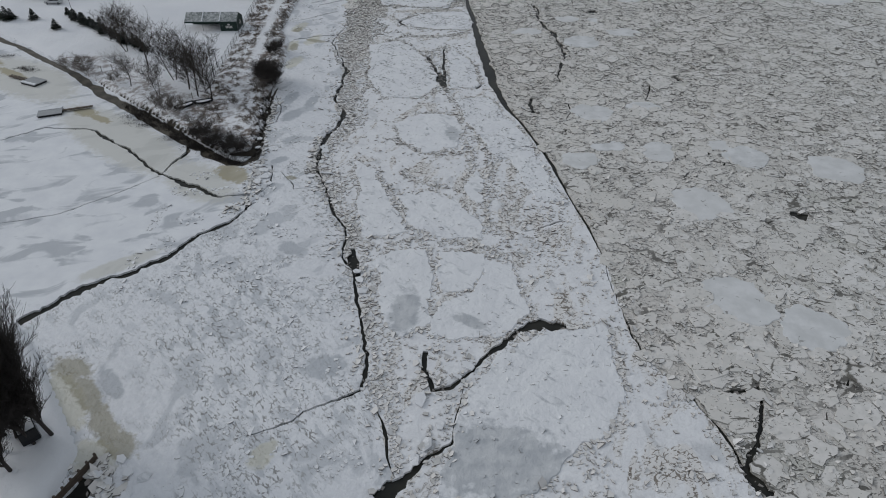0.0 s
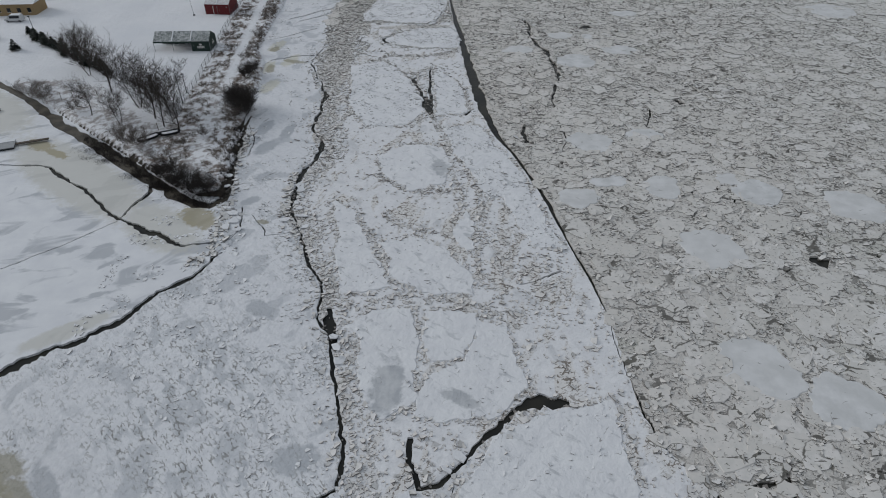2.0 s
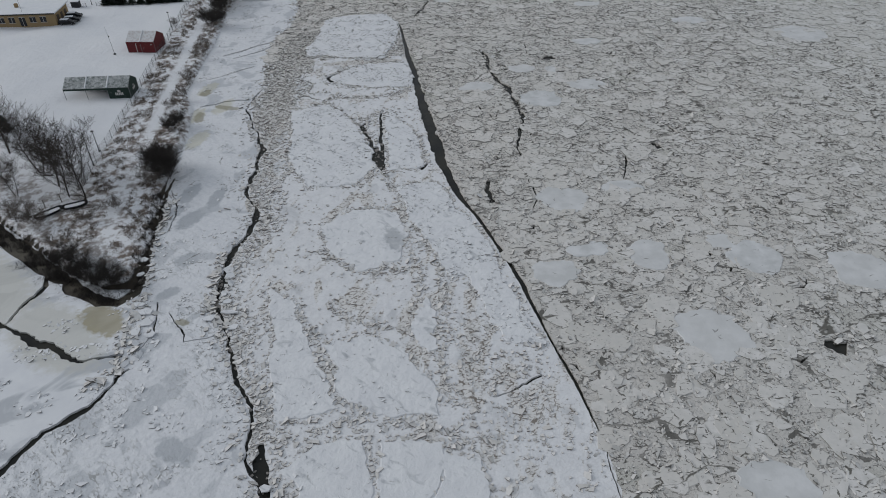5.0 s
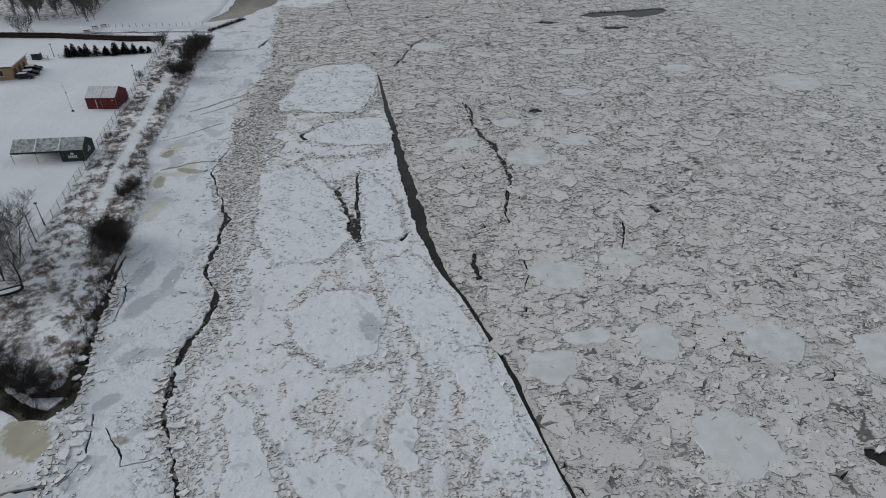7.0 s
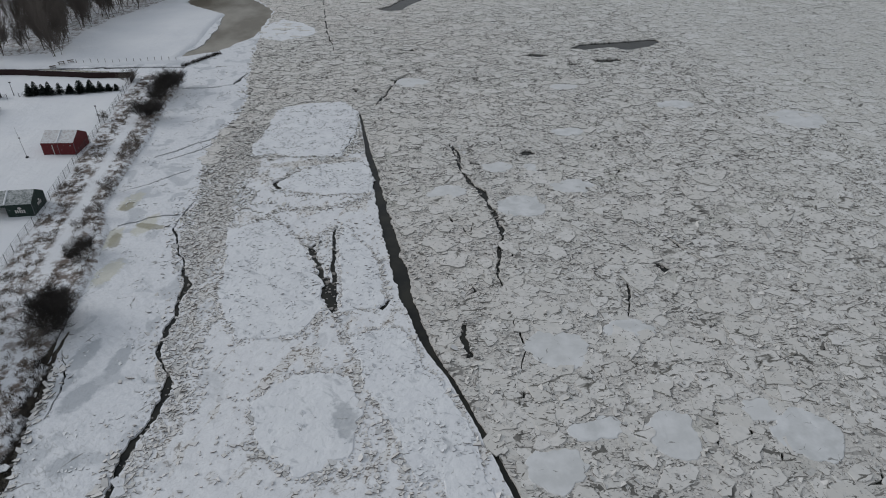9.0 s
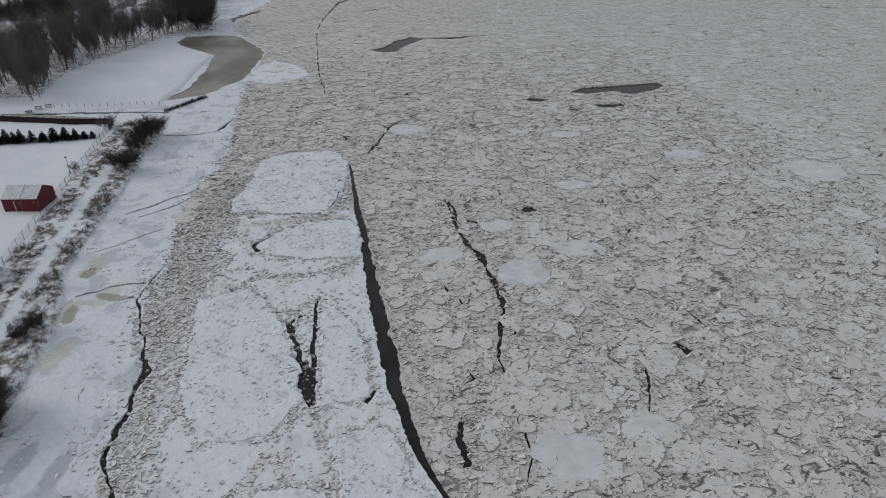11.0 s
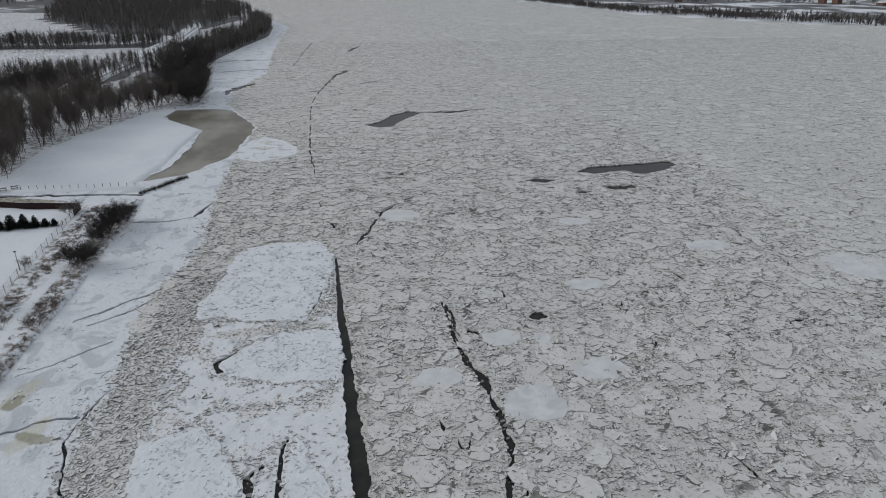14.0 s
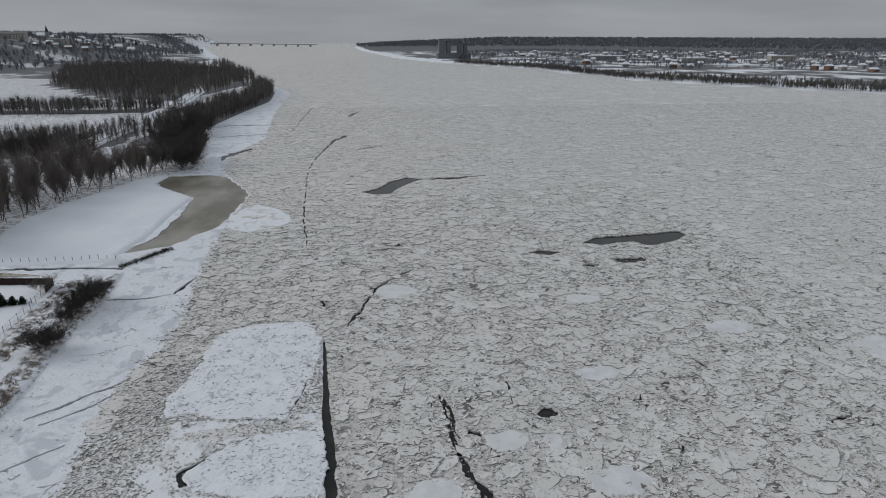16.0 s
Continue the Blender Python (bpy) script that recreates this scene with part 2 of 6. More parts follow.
def pressed_mat():
    """Snowy ice squeezed between shore and stream: white fields, creamy broken seams."""
    k = Mat("pressed_snowy_ice", 0.82)
    white = k.mix(k.span(k.noise(0.5, 6), 0.35, 0.65), (0.745, 0.752, 0.772), (0.81, 0.817, 0.832))
    seam = k.span(k.grain(4.5, 2.2, 78, 5, 0.6, 1.2), 0.53, 0.60)
    c = k.mix(k.math("MULTIPLY", seam, 0.65), white, (0.70, 0.677, 0.645))
    torn = k.blots(((-20.0, 196.0, 24.0, 5.5, 83), (-4.0, 184.5, 11.0, 1.6, 4), (-21.5, 160.0, 20.0, 3.5, 92)), 1.2)
    c = k.mix(k.math("MULTIPLY", torn, 0.7), c, (0.64, 0.618, 0.585))
    seam = k.math("MAXIMUM", seam, torn)
    c = k.mix(k.span(k.noise(0.21, 4, (1.2, 0.8, 1), 0.5, 0.6), 0.60, 0.68, 0, 0.7), c, (0.55, 0.565, 0.585))
    net = k.math("MAXIMUM", k.cracks(1.7, 0.16, 0.6, 1.3, 60), k.cracks(0.6, 0.10, 0.7, 1.4, 20))
    c = k.mix(k.math("MULTIPLY", net, k.span(seam, 0, 1, 0.08, 0.95)), c, (0.22, 0.195, 0.17))
    k.color(c)
    return k.bump(k.noise(0.7, 5), 0.2).bump(k.noise(4, 4), 0.04).m


def plate_mat(name="ice_plate", lo=(0.605, 0.596, 0.565), hi=(0.735, 0.73, 0.72), split=True, each=False):
    k = Mat(name, 0.75)
    c = k.mix(k.per_object() if each else k.island(), lo, hi)
    if split:
        silt = k.math("MULTIPLY", k.span(k.east(), 150, 12), k.span(k.noise(0.02, 4), 0.35, 0.65, 0.45, 1))
        c = k.mix(k.math("MULTIPLY", silt, 0.6), c, (0.71, 0.665, 0.62))
    c = k.mix(k.span(k.noise(1.1, 5), 0.42, 0.75), c, (0.60, 0.592, 0.565))
    if split:
        net = k.math("MAXIMUM", k.cracks(8.0, 0.3, 0.5, 1.5, 15, 0.6), k.math("MAXIMUM", k.cracks(2.0, 0.17, 0.45, 1.35, 8), k.cracks(0.7, 0.07, 0.45, 1.4, -6)))
        c = k.mix(k.math("MULTIPLY", net, 0.9), c, (0.10, 0.095, 0.08))
    k.color(c)
    return k.bump(k.noise(1.6, 6), 0.05).bump(k.noise(9, 3), 0.01).m


def floe_mat():
    k = Mat("floe_snow", 0.82)
    white = k.mix(k.span(k.noise(0.25, 6), 0.35, 0.65), (0.745, 0.755, 0.778), (0.81, 0.82, 0.835))
    wet = k.span(k.grain(1.1, 2.4, -40, 5, 0.55, 0.7), 0.58, 0.68, 0, 0.75)
    bare = k.blots(((5.5, 38.0, 8.5, 4.8, -12), (-5.0, 60.5, 4.2, 2.0, 80), (3.4, 58.6, 2.4, 1.0, -30), (2.0, 110.0, 1.5, 3.0, 10)), 1.1)
    f = k.math("MAXIMUM", wet, k.math("MULTIPLY", bare, 0.95))
    c = k.mix(f, white, k.mix(k.span(k.noise(0.5, 5), 0.4, 0.6), (0.455, 0.475, 0.50), (0.575, 0.59, 0.605)))
    c = k.mix(k.math("MULTIPLY", k.cracks(1.6, 0.07, 0.3, 1.3, 60), 0.7), c, (0.22, 0.215, 0.20))
    k.color(c)
    return k.bump(k.noise(0.9, 7), 0.22).bump(k.noise(6, 4), 0.04).m


def thin_mat():
    k = Mat("thin_grey_floe", 0.6)
    c = k.mix(k.span(k.noise(0.35, 5), 0.4, 0.62), (0.56, 0.57, 0.57), (0.72, 0.727, 0.735))
    c = k.mix(k.span(k.per_object(), 0, 1, 0, 0.6), c, (0.68, 0.68, 0.675))
    k.color(k.mix(k.math("MULTIPLY", k.cracks(2.2, 0.1, 0.4, 1.3, 30), 0.8), c, (0.20, 0.195, 0.18)))
    return k.bump(k.noise(1.2, 5), 0.08).m


def water_mat():
    k = Mat("dark_river_water", 0.12, spec=0.16)
    k.color(k.mix(k.span(k.noise(0.2, 4), 0.4, 0.6), (0.018, 0.019, 0.018), (0.035, 0.034, 0.028)))
    return k.bump(k.noise(0.8, 3), 0.02).m


def ground_mat():
    k = Mat("snowy_ground", 0.88)
    white = k.mix(k.span(k.noise(0.06, 5), 0.35, 0.65), (0.72, 0.735, 0.765), (0.78, 0.79, 0.81))
    # dead grass shows through on the rough strips, marked by a painted weight
    w = k.n.new("ShaderNodeAttribute")
    w.attribute_name = "grass"
    f = k.math("MULTIPLY", w.outputs["Fac"], k.span(k.noise(0.55, 8, (1.2, 1, 1), 0.72), 0.47, 0.58))
    c = k.mix(f, white, k.mix(k.noise(2.0, 4), (0.13, 0.10, 0.085), (0.27, 0.23, 0.20)))
    sc = k.n.new("ShaderNodeAttribute")
    sc.attribute_name = "scrub"
    fs = k.span(k.math("ADD", k.noise(0.011, 7, (1, 0.7, 1), 0.6), k.math("MULTIPLY", k.math("SUBTRACT", sc.outputs["Fac"], 0.9), 0.4)), 0.46, 0.54)
    # scrub colour, its paler end greyed to stand in for far haze
    c = k.mix(fs, c, k.mix(k.noise(0.2, 5), (0.10, 0.098, 0.095), (0.17, 0.172, 0.178)))
    mud = k.n.new("ShaderNodeAttribute")
    mud.attribute_name = "mud"
    f2 = k.span(k.math("ADD", mud.outputs["Fac"], k.math("SUBTRACT", k.math("MULTIPLY", k.noise(0.9, 6), 0.8), 0.4)), 0.4, 0.6)
    k.color(k.mix(f2, c, (0.05, 0.042, 0.032)))
    return k.bump(k.noise(0.8, 7), 0.25).bump(k.noise(5, 4), 0.05).m


def bark_mat():
    k = Mat("bark", 0.9)
    k.color(k.mix(k.noise(4, 5), (0.035, 0.03, 0.027), (0.08, 0.068, 0.06)))
    return k.m


SNOW, SHORE, PLATE, FLOE, THIN = snow_mat(), shore_mat(), plate_mat(), floe_mat(), thin_mat()
BAY_ICE = bay_mat()
# side faces darker than the tops: shade along broken rims put into the colour
EDGE = plain("shaded_broken_ice_edge", (0.32, 0.31, 0.29), 0.55, vary=0.6, scale=0.7)
RUBBLE_EDGE = plain("grey_fragment_edge", (0.39, 0.36, 0.335), 0.55, vary=0.6, scale=0.7)
RUBBLE = plate_mat("snowy_fragment", (0.69, 0.665, 0.635), (0.80, 0.79, 0.785), False)
# paler edge for the farthest plates, nearer to the colour of their tops
FAR_EDGE = plain("pale_far_edge", (0.54, 0.54, 0.525), 0.7, vary=0.15, scale=0.2)
PALE_EDGE = plain("pale_ice_edge", (0.42, 0.415, 0.385), 0.55, vary=0.5, scale=0.7)
SLUSH = slush_mat()
PRESSED = pressed_mat()
WATER, GROUND, BARK = water_mat(), ground_mat(), bark_mat()


# ---- geometry helpers ----
def mesh_object(name, verts, faces, material, parent=None, label="", smooth=False):
    me = bpy.data.meshes.new(name)
    me.from_pydata([tuple(v) for v in verts], [], faces)
    me.materials.append(material)
    if smooth:
        me.shade_smooth()
    ob = new(name, me)
    ob.parent = parent
    return tagged(ob, label)


def big_mesh(name, verts, tris, material, second=None, index=None):
    """A mesh from large arrays of triangles. index: which triangles take the second material."""
    me = bpy.data.meshes.new(name)
    me.vertices.add(len(verts))
    me.vertices.foreach_set("co", np.asarray(verts, np.float32).ravel())
    me.loops.add(tris.size)
    me.loops.foreach_set("vertex_index", np.asarray(tris, np.int32).ravel())
    me.polygons.add(len(tris))
    me.polygons.foreach_set("loop_start", np.arange(0, tris.size, 3, dtype=np.int32))
    me.materials.append(material)
    if second:
        me.materials.append(second)
        me.polygons.foreach_set("material_index", np.asarray(index, np.int32))
    me.update(calc_edges=True)
    me.validate()
    me.shade_flat()
    return new(name, me)


def part(name, bm, material, parent, label=""):
    me = bpy.data.meshes.new(name)
    bm.to_mesh(me)
    bm.free()
    me.materials.append(material)
    ob = new(name, me)
    ob.parent = parent
    return tagged(ob, label)


def inside(pts, poly):
    """Which of the points lie inside the polygon."""
    q, x, y = np.asarray(poly, float), pts[:, 0], pts[:, 1]
    r = np.zeros(len(pts), bool)
    for (ax, ay), (bx, by) in zip(q, np.roll(q, -1, 0)):
        if ay != by:
            r ^= ((ay > y) != (by > y)) & (x < (bx - ax) * (y - ay) / (by - ay) + ax)
    return r


def distance(pts, line, closed=False):
    """The points' distance from a polyline."""
    q = np.asarray(line, float)
    ends = np.roll(q, -1, 0) if closed else q[1:]
    d = np.full(len(pts), 1e9)
    for a, b in zip(q, ends):
        ab = b - a
        t = np.clip(((pts - a) @ ab) / max(ab @ ab, 1e-9), 0, 1)
        d = np.minimum(d, np.hypot(*(pts - a - t[:, None] * ab).T))
    return d


def wander(line, step, amount, closed=False, seed=0):
    """A polyline resampled every step metres and shaken by noise of several sizes."""
    q = [Vector((*p, 0)) for p in line]
    if closed:
        q.append(q[0])
    out = []
    for a, b in zip(q, q[1:]):
        n = max(1, round((b - a).length / step))
        out += [a.lerp(b, i / n) for i in range(n)]
    if not closed:
        out.append(q[-1])
    res = []
    for p in out:
        s = Vector((p.x, p.y, seed * 7.31))
        v = noise.noise_vector(s * 0.22) * 1.0 + noise.noise_vector(s * 0.8) * 0.5 + noise.noise_vector(s * 2.4) * 0.24
        res.append((p.x + v.x * amount, p.y + v.y * amount))
    return res


def ribbon(line, widths, amount=0.8, step=0.5, seed=0, rag=1.1):
    """The outline of a crack of changing width along a line, pointed at both ends unless its end widths are large."""
    mid = np.array(wander(line, step, amount, seed=seed))
    win = max(1, min(9, len(mid) // 3))
    soft_mid = np.stack([np.convolve(np.pad(c, (win // 2, win - 1 - win // 2), "edge"), np.ones(win) / win, "valid") for c in mid.T], 1)
    t = np.gradient(soft_mid, axis=0)
    t /= np.maximum(np.hypot(*t.T), 1e-6)[:, None]
    nrm = np.stack([-t[:, 1], t[:, 0]], 1)
    s = np.linspace(0, 1, len(mid))
    w = np.interp(s, np.linspace(0, 1, len(widths)), widths)
    jag = np.array([1.0 + rag * (noise.noise((p[0] * 0.3, p[1] * 0.3, seed + 3.0)) + 0.6 * noise.noise((p[0] * 1.7, p[1] * 1.7, seed + 8.0))) for p in mid])
    jag2 = np.array([1.0 + rag * (noise.noise((p[0] * 0.3, p[1] * 0.3, seed + 33.0)) + 0.6 * noise.noise((p[0] * 1.7, p[1] * 1.7, seed + 38.0))) for p in mid])
    a, b = mid + nrm * (w * np.clip(jag, 0.2, 2.0) / 2)[:, None], mid - nrm * (w * np.clip(jag2, 0.2, 2.0) / 2)[:, None]
    return [tuple(p) for p in a] + [tuple(p) for p in b[::-1]]


# ---- the plan: cracks and leads of open water in the ice (line, widths) ----
CRACKS = []


def crack(line, widths):
    """One opening in the ice: its line, and its widths from end to end."""
    CRACKS.append((line, widths))


crack([(-55.1, 58.7), (-52.2, 61.8), (-49.4, 65.5), (-44.1, 69.1), (-39.5, 73.2), (-37.2, 78.2), (-33.5, 80.7), (-31.4, 84.9), (-30.4, 86.2)], (1.5, 1.4, 1.2, 1.0, 0.8, 0.4))
crack([(-84.5, 108.3), (-77.8, 113.3), (-68.9, 112.1), (-60.4, 105.8), (-50.5, 96.2), (-42.6, 91.5), (-37.0, 88.4), (-32.4, 88.8)], (0.35, 0.45, 0.6, 0.6, 0.7, 0.9, 0.7))
crack([(-69.5, 80.8), (-61.8, 83.2), (-55.1, 88.9), (-49.6, 94.8)], (0.2, 0.25, 0.2))
crack([(-49.3, 95.6), (-47.4, 103.6), (-47.6, 105.7)], (0.3, 0.6, 1.2))
crack([(-9.2, 47.7), (-9.4, 53.7), (-10.9, 58.6), (-11.8, 65.2), (-14.6, 72.7), (-15.0, 79.0), (-17.6, 83.7), (-20.0, 91.3), (-22.6, 98.8), (-22.5, 108.4), (-20.1, 115.4), (-20.4, 120.5), (-23.0, 126.0)], (0.5, 0.5, 0.35, 0.4, 0.6, 0.5, 0.4, 0.4, 1.0, 1.0, 1.0, 0.9, 0.6))
crack([(-22.7, 125.5), (-22.4, 133.8), (-22.3, 141.8), (-24.5, 149.1), (-27.9, 159.6), (-26.2, 169.8), (-24.7, 171.0)], (0.5, 1.1, 0.9, 0.35, 0.4, 0.5, 0.3))
crack([(-21.3, 41.3), (-17.1, 43.3), (-13.7, 45.5), (-9.5, 47.5)], (0.12, 0.25, 0.35, 0.4))
crack([(-7.4, 44.5), (-6.4, 41.4), (-5.6, 37.9), (-5.1, 36.3)], (0.1, 0.35, 0.3, 0.1))
crack([(15.8, 57.7), (12.0, 57.7), (9.3, 56.7), (6.6, 54.1), (4.1, 51.3), (1.0, 47.9), (-1.3, 47.5), (-2.4, 50.5), (-1.7, 53.6)], (1.4, 1.9, 0.9, 0.8, 0.5, 0.5, 0.8, 0.7, 0.5))
crack([(-6.8, 34.1), (-4.3, 36.0), (-1.2, 38.9), (0.9, 40.6), (1.4, 44.3), (1.9, 47.5)], (1.6, 1.1, 0.6, 0.35, 0.15, 0.1))
crack([(6.5, 213.0), (7.9, 186.0), (9.1, 166.2), (10.3, 147.4), (11.3, 134.2), (12.9, 123.0)], (0.5, 1.0, 1.6, 2.1, 2.4, 1.4))
crack([(3.4, 233.0), (2.9, 240.0), (0.8, 257.4)], (0.1, 0.35, 0.1))
crack([(-0.5, 275.0), (-3.2, 300.9), (-5.0, 340.0), (-6.7, 384.6)], (0.3, 0.7, 0.4, 0.5))
crack([(12.9, 123.0), (16.0, 113.5), (18.6, 103.0), (19.6, 98.0), (20.8, 88.3), (22.5, 79.5), (23.4, 71.1)], (1.2, 0.7, 0.7, 0.8, 0.35, 0.5, 0.15))
crack([(23.4, 71.1), (23.4, 63.8), (23.4, 56.4), (25.3, 50.7), (27.6, 47.3), (29.4, 43.0), (30.5, 39.1), (31.3, 34.5)], (0.12, 0.18, 0.1, 0.3, 0.12, 0.25, 0.5, 0.9))
crack([(30.3, 46.1), (33.4, 47.0), (36.2, 47.5)], (0.35, 0.7, 0.5))
crack([(36.7, 49.8), (36.5, 47.7), (35.1, 43.3), (32.8, 39.7), (31.2, 37.1), (32.5, 33.9)], (0.4, 0.6, 0.5, 0.5, 0.8, 1.2))
crack([(26.3, 190.5), (26.5, 179.6), (27.0, 171.7), (29.3, 163.4), (29.7, 157.6), (30.0, 151.3), (28.3, 144.9), (26.1, 137.5)], (0.4, 0.8, 1.0, 1.3, 0.9, 0.8, 0.4))
crack([(19.0, 126.0), (17.9, 122.7), (18.2, 118.6)], (0.6, 1.6, 1.1))
crack([(0.6, 131.1), (-0.6, 137.3), (-1.9, 143.8), (-3.7, 149.6), (-1.6, 151.8)], (0.5, 2.2, 1.1, 0.9, 0.5))
crack([(0.6, 131.1), (0.2, 143.5), (0.8, 156.3)], (0.4, 0.8, 0.4))
crack([(3.7, 150.1), (4.9, 142.9)], (0.15, 0.4, 0.1))
crack([(7.2, 130.8), (9.0, 133.1)], (0.6, 0.5))
crack([(12.2, 78.1), (15.4, 79.3), (18.7, 81.0)], (0.2, 0.3, 0.4))
crack([(-42.7, 239.9), (-34.2, 240.1), (-28.6, 242.1), (-27.4, 248.0), (-25.8, 252.7)], (0.7, 0.8, 1.0, 0.8, 0.5))
crack([(-38.9, 191.9), (-34.5, 195.3), (-27.6, 201.9)], (0.4, 0.7, 0.5))
crack([(-41.0, 176.0), (-36.5, 178.5), (-30.0, 184.5)], (0.2, 0.5, 0.3))
crack([(-40.5, 213.0), (-35.0, 213.5), (-30.0, 216.5)], (0.1, 0.3, 0.1))
crack([(-35.5, 128.0), (-33.0, 121.0), (-33.6, 115.0)], (0.1, 0.3, 0.2))
crack([(-30.4, 98.5), (-29.4, 93.0), (-30.6, 89.5)], (0.15, 0.3, 0.1))
crack([(38.9, 358.5), (54.4, 357.7), (70.0, 362.6)], (2.0, 3.0, 1.0))
crack([(60.7, 260.1), (65.3, 259.4), (69.4, 259.4)], (1.0, 4.0, 1.2))
crack([(71.8, 248.0), (76.6, 248.3)], (1.0, 2.6, 1.0))
crack([(81.9, 250.7), (86.9, 250.5), (90.4, 250.9)], (1.5, 4.5, 2.0))
crack([(40.9, 182.2), (42.6, 183.0), (44.4, 182.4)], (1.0, 2.6, 1.0))
crack([(-13.8, 74.1), (-12.7, 70.1), (-12.0, 66.4)], (0.6, 1.2, 0.5))
crack([(-6.7, 384.6), (-4.3, 411.9), (2.7, 463.9), (10.6, 484.6)], (0.5, 0.8, 1.4, 4.0))
crack([(52.3, 137.0), (53.6, 134.6)], (1.0, 1.6))
crack([(80.0, 176.0), (82.5, 175.4)], (0.6, 1.6))
crack([(55.4, 83.0), (57.5, 81.6)], (1.3, 1.9))
crack([(64.0, 84.0), (66.0, 83.0)], (0.4, 0.9))
crack([(-11.5, 131.5), (-10.6, 129.4)], (0.9, 0.6))
crack([(5.0, 234.0), (5.6, 229.0), (9.4, 231.5)], (0.3, 0.9, 0.3))
crack([(33.0, 236.5), (36.0, 236.0)], (0.6, 1.6))
crack([(-38.0, 161.5), (-33.5, 164.0), (-27.9, 164.5)], (0.5, 0.5, 0.4))
crack([(-36.0, 190.0), (-31.0, 193.5), (-27.5, 197.5)], (0.4, 0.6, 0.4))
crack([(-28.4, 96.4), (-25.0, 90.5), (-21.6, 91.3)], (0.15, 0.25, 0.2))
crack([(8.7, 426.3), (21.2, 438.6), (33.7, 446.4)], (0.4, 1.6, 0.6))
crack([(-23.8, 500.4), (-20.8, 587.7), (-16.4, 669.5), (-2.0, 677.7)], (0.4, 0.7, 0.9, 0.4))
crack([(10.5, 573.7), (15.0, 596.0), (20.6, 613.1)], (1.0, 3.0, 1.0))
crack([(-75.9, 526.7), (-62.0, 538.8), (-39.7, 536.2)], (1.5, 3.0, 1.5))
crack([(-67.3, 482.8), (-51.2, 491.9), (-35.7, 494.7)], (1.2, 2.2, 1.2))
crack([(-48.6, 410.0), (-49.0, 423.6), (-44.0, 433.0), (-39.4, 442.4)], (1.0, 4.0, 5.0, 1.5))
crack([(10.8, 219.2), (14.1, 227.3), (17.7, 239.4), (22.8, 246.2), (29.1, 252.4)], (0.4, 1.2, 0.6, 0.8, 0.4))
crack([(16.4, 266.9), (22.8, 268.5), (27.4, 266.4)], (0.5, 1.4, 0.5))
crack([(24.0, 270.0), (26.5, 271.5)], (0.4, 1.6))
crack([(44.4, 258.4), (48.5, 252.0), (52.7, 250.5)], (0.5, 1.2, 0.4))
crack([(38.3, 193.4), (38.2, 188.8)], (0.4, 0.7))
crack([(74.2, 197.0), (75.2, 195.5), (75.4, 193.0)], (0.4, 1.4, 0.6))
crack([(65.2, 188.2), (66.8, 187.6)], (0.8, 1.4))
crack([(95.0, 209.2), (97.4, 207.6)], (0.5, 1.0))
crack([(85.4, 174.1), (88.0, 175.4), (91.1, 175.7)], (0.3, 0.9, 0.3))
crack([(26.5, 190.4), (27.7, 186.0), (27.3, 180.6), (28.4, 176.4)], (0.3, 0.9, 0.5, 0.3))
crack([(29.0, 179.4), (31.0, 178.6)], (1.0, 1.6))
crack([(23.6, 113.0), (26.4, 120.0), (26.1, 128.0), (26.1, 137.5)], (0.1, 0.3, 0.15, 0.3))
crack([(42.0, 122.5), (45.6, 131.0), (47.0, 140.0)], (0.15, 0.45, 0.1))
crack([(56.5, 150.0), (58.8, 140.5), (62.0, 134.0)], (0.1, 0.5, 0.2))
crack([(5.6, 204.9), (3.9, 197.1), (1.4, 187.5)], (0.1, 0.4, 0.5))
crack([(-10.5, 172.8), (-11.6, 175.6), (-9.0, 178.0), (-2.7, 182.5)], (1.2, 1.0, 0.5, 0.2))
crack([(-0.7, 140.5), (0.0, 135.5), (0.5, 130.8)], (1.2, 2.2, 0.3))
SMOOTH = ((0.5, 1.0, 1.6, 2.1, 2.4, 1.4), (1.2, 0.7, 0.7, 0.8, 0.35, 0.5, 0.15))
CRACKS_NAMED = len(CRACKS)
dice = random.Random(5)
for _ in range(280):
    # small gaps all over the brash field
    x0, y0, turn, size = dice.uniform(20, 125), dice.uniform(25, 300), dice.gauss(0.3, 0.7), dice.uniform(0.3, 2.2)
    if x0 < 36 and y0 < 80:
        continue
    CRACKS.append(([(x0, y0), (x0 + size * math.cos(turn), y0 + size * math.sin(turn)), (x0 + 1.7 * size * math.cos(turn + 0.5), y0 + 1.7 * size * math.sin(turn + 0.5))], (0.05, dice.uniform(0.15, 0.4) + 0.12 * size, 0.05)))
LEADS = [[(-40.2, 29.2), (-38.0, 32.6), (-36.6, 36.4), (-35.2, 36.0), (-34.0, 33.6), (-34.8, 30.0)], [(15.8, 338.0), (21.8, 343.0), (28.1, 354.4), (35.7, 362.3), (41.3, 358.2), (32.5, 345.6), (26.8, 333.8), (20.4, 332.8)], [(78.1, 266.4), (83.7, 271.2), (90.0, 271.5), (95.8, 272.5), (102.3, 272.8), (112.0, 273.9), (112.6, 269.7), (105.1, 264.0), (99.8, 262.0), (95.7, 262.5), (93.8, 266.0), (88.2, 265.1), (82.6, 263.7)]]
CHANNEL = [(-121.5, 168.8), (-114.4, 163.3), (-97.8, 150.7), (-84.7, 139.8), (-73.5, 128.9), (-64.5, 121.5), (-56.5, 114.5), (-49.8, 108.5), (-43.5, 103.2), (-38.4, 99.2), (-36.0, 98.9), (-34.4, 101.0), (-34.8, 110.0), (-36.0, 122.0), (-36.4, 132.0)]
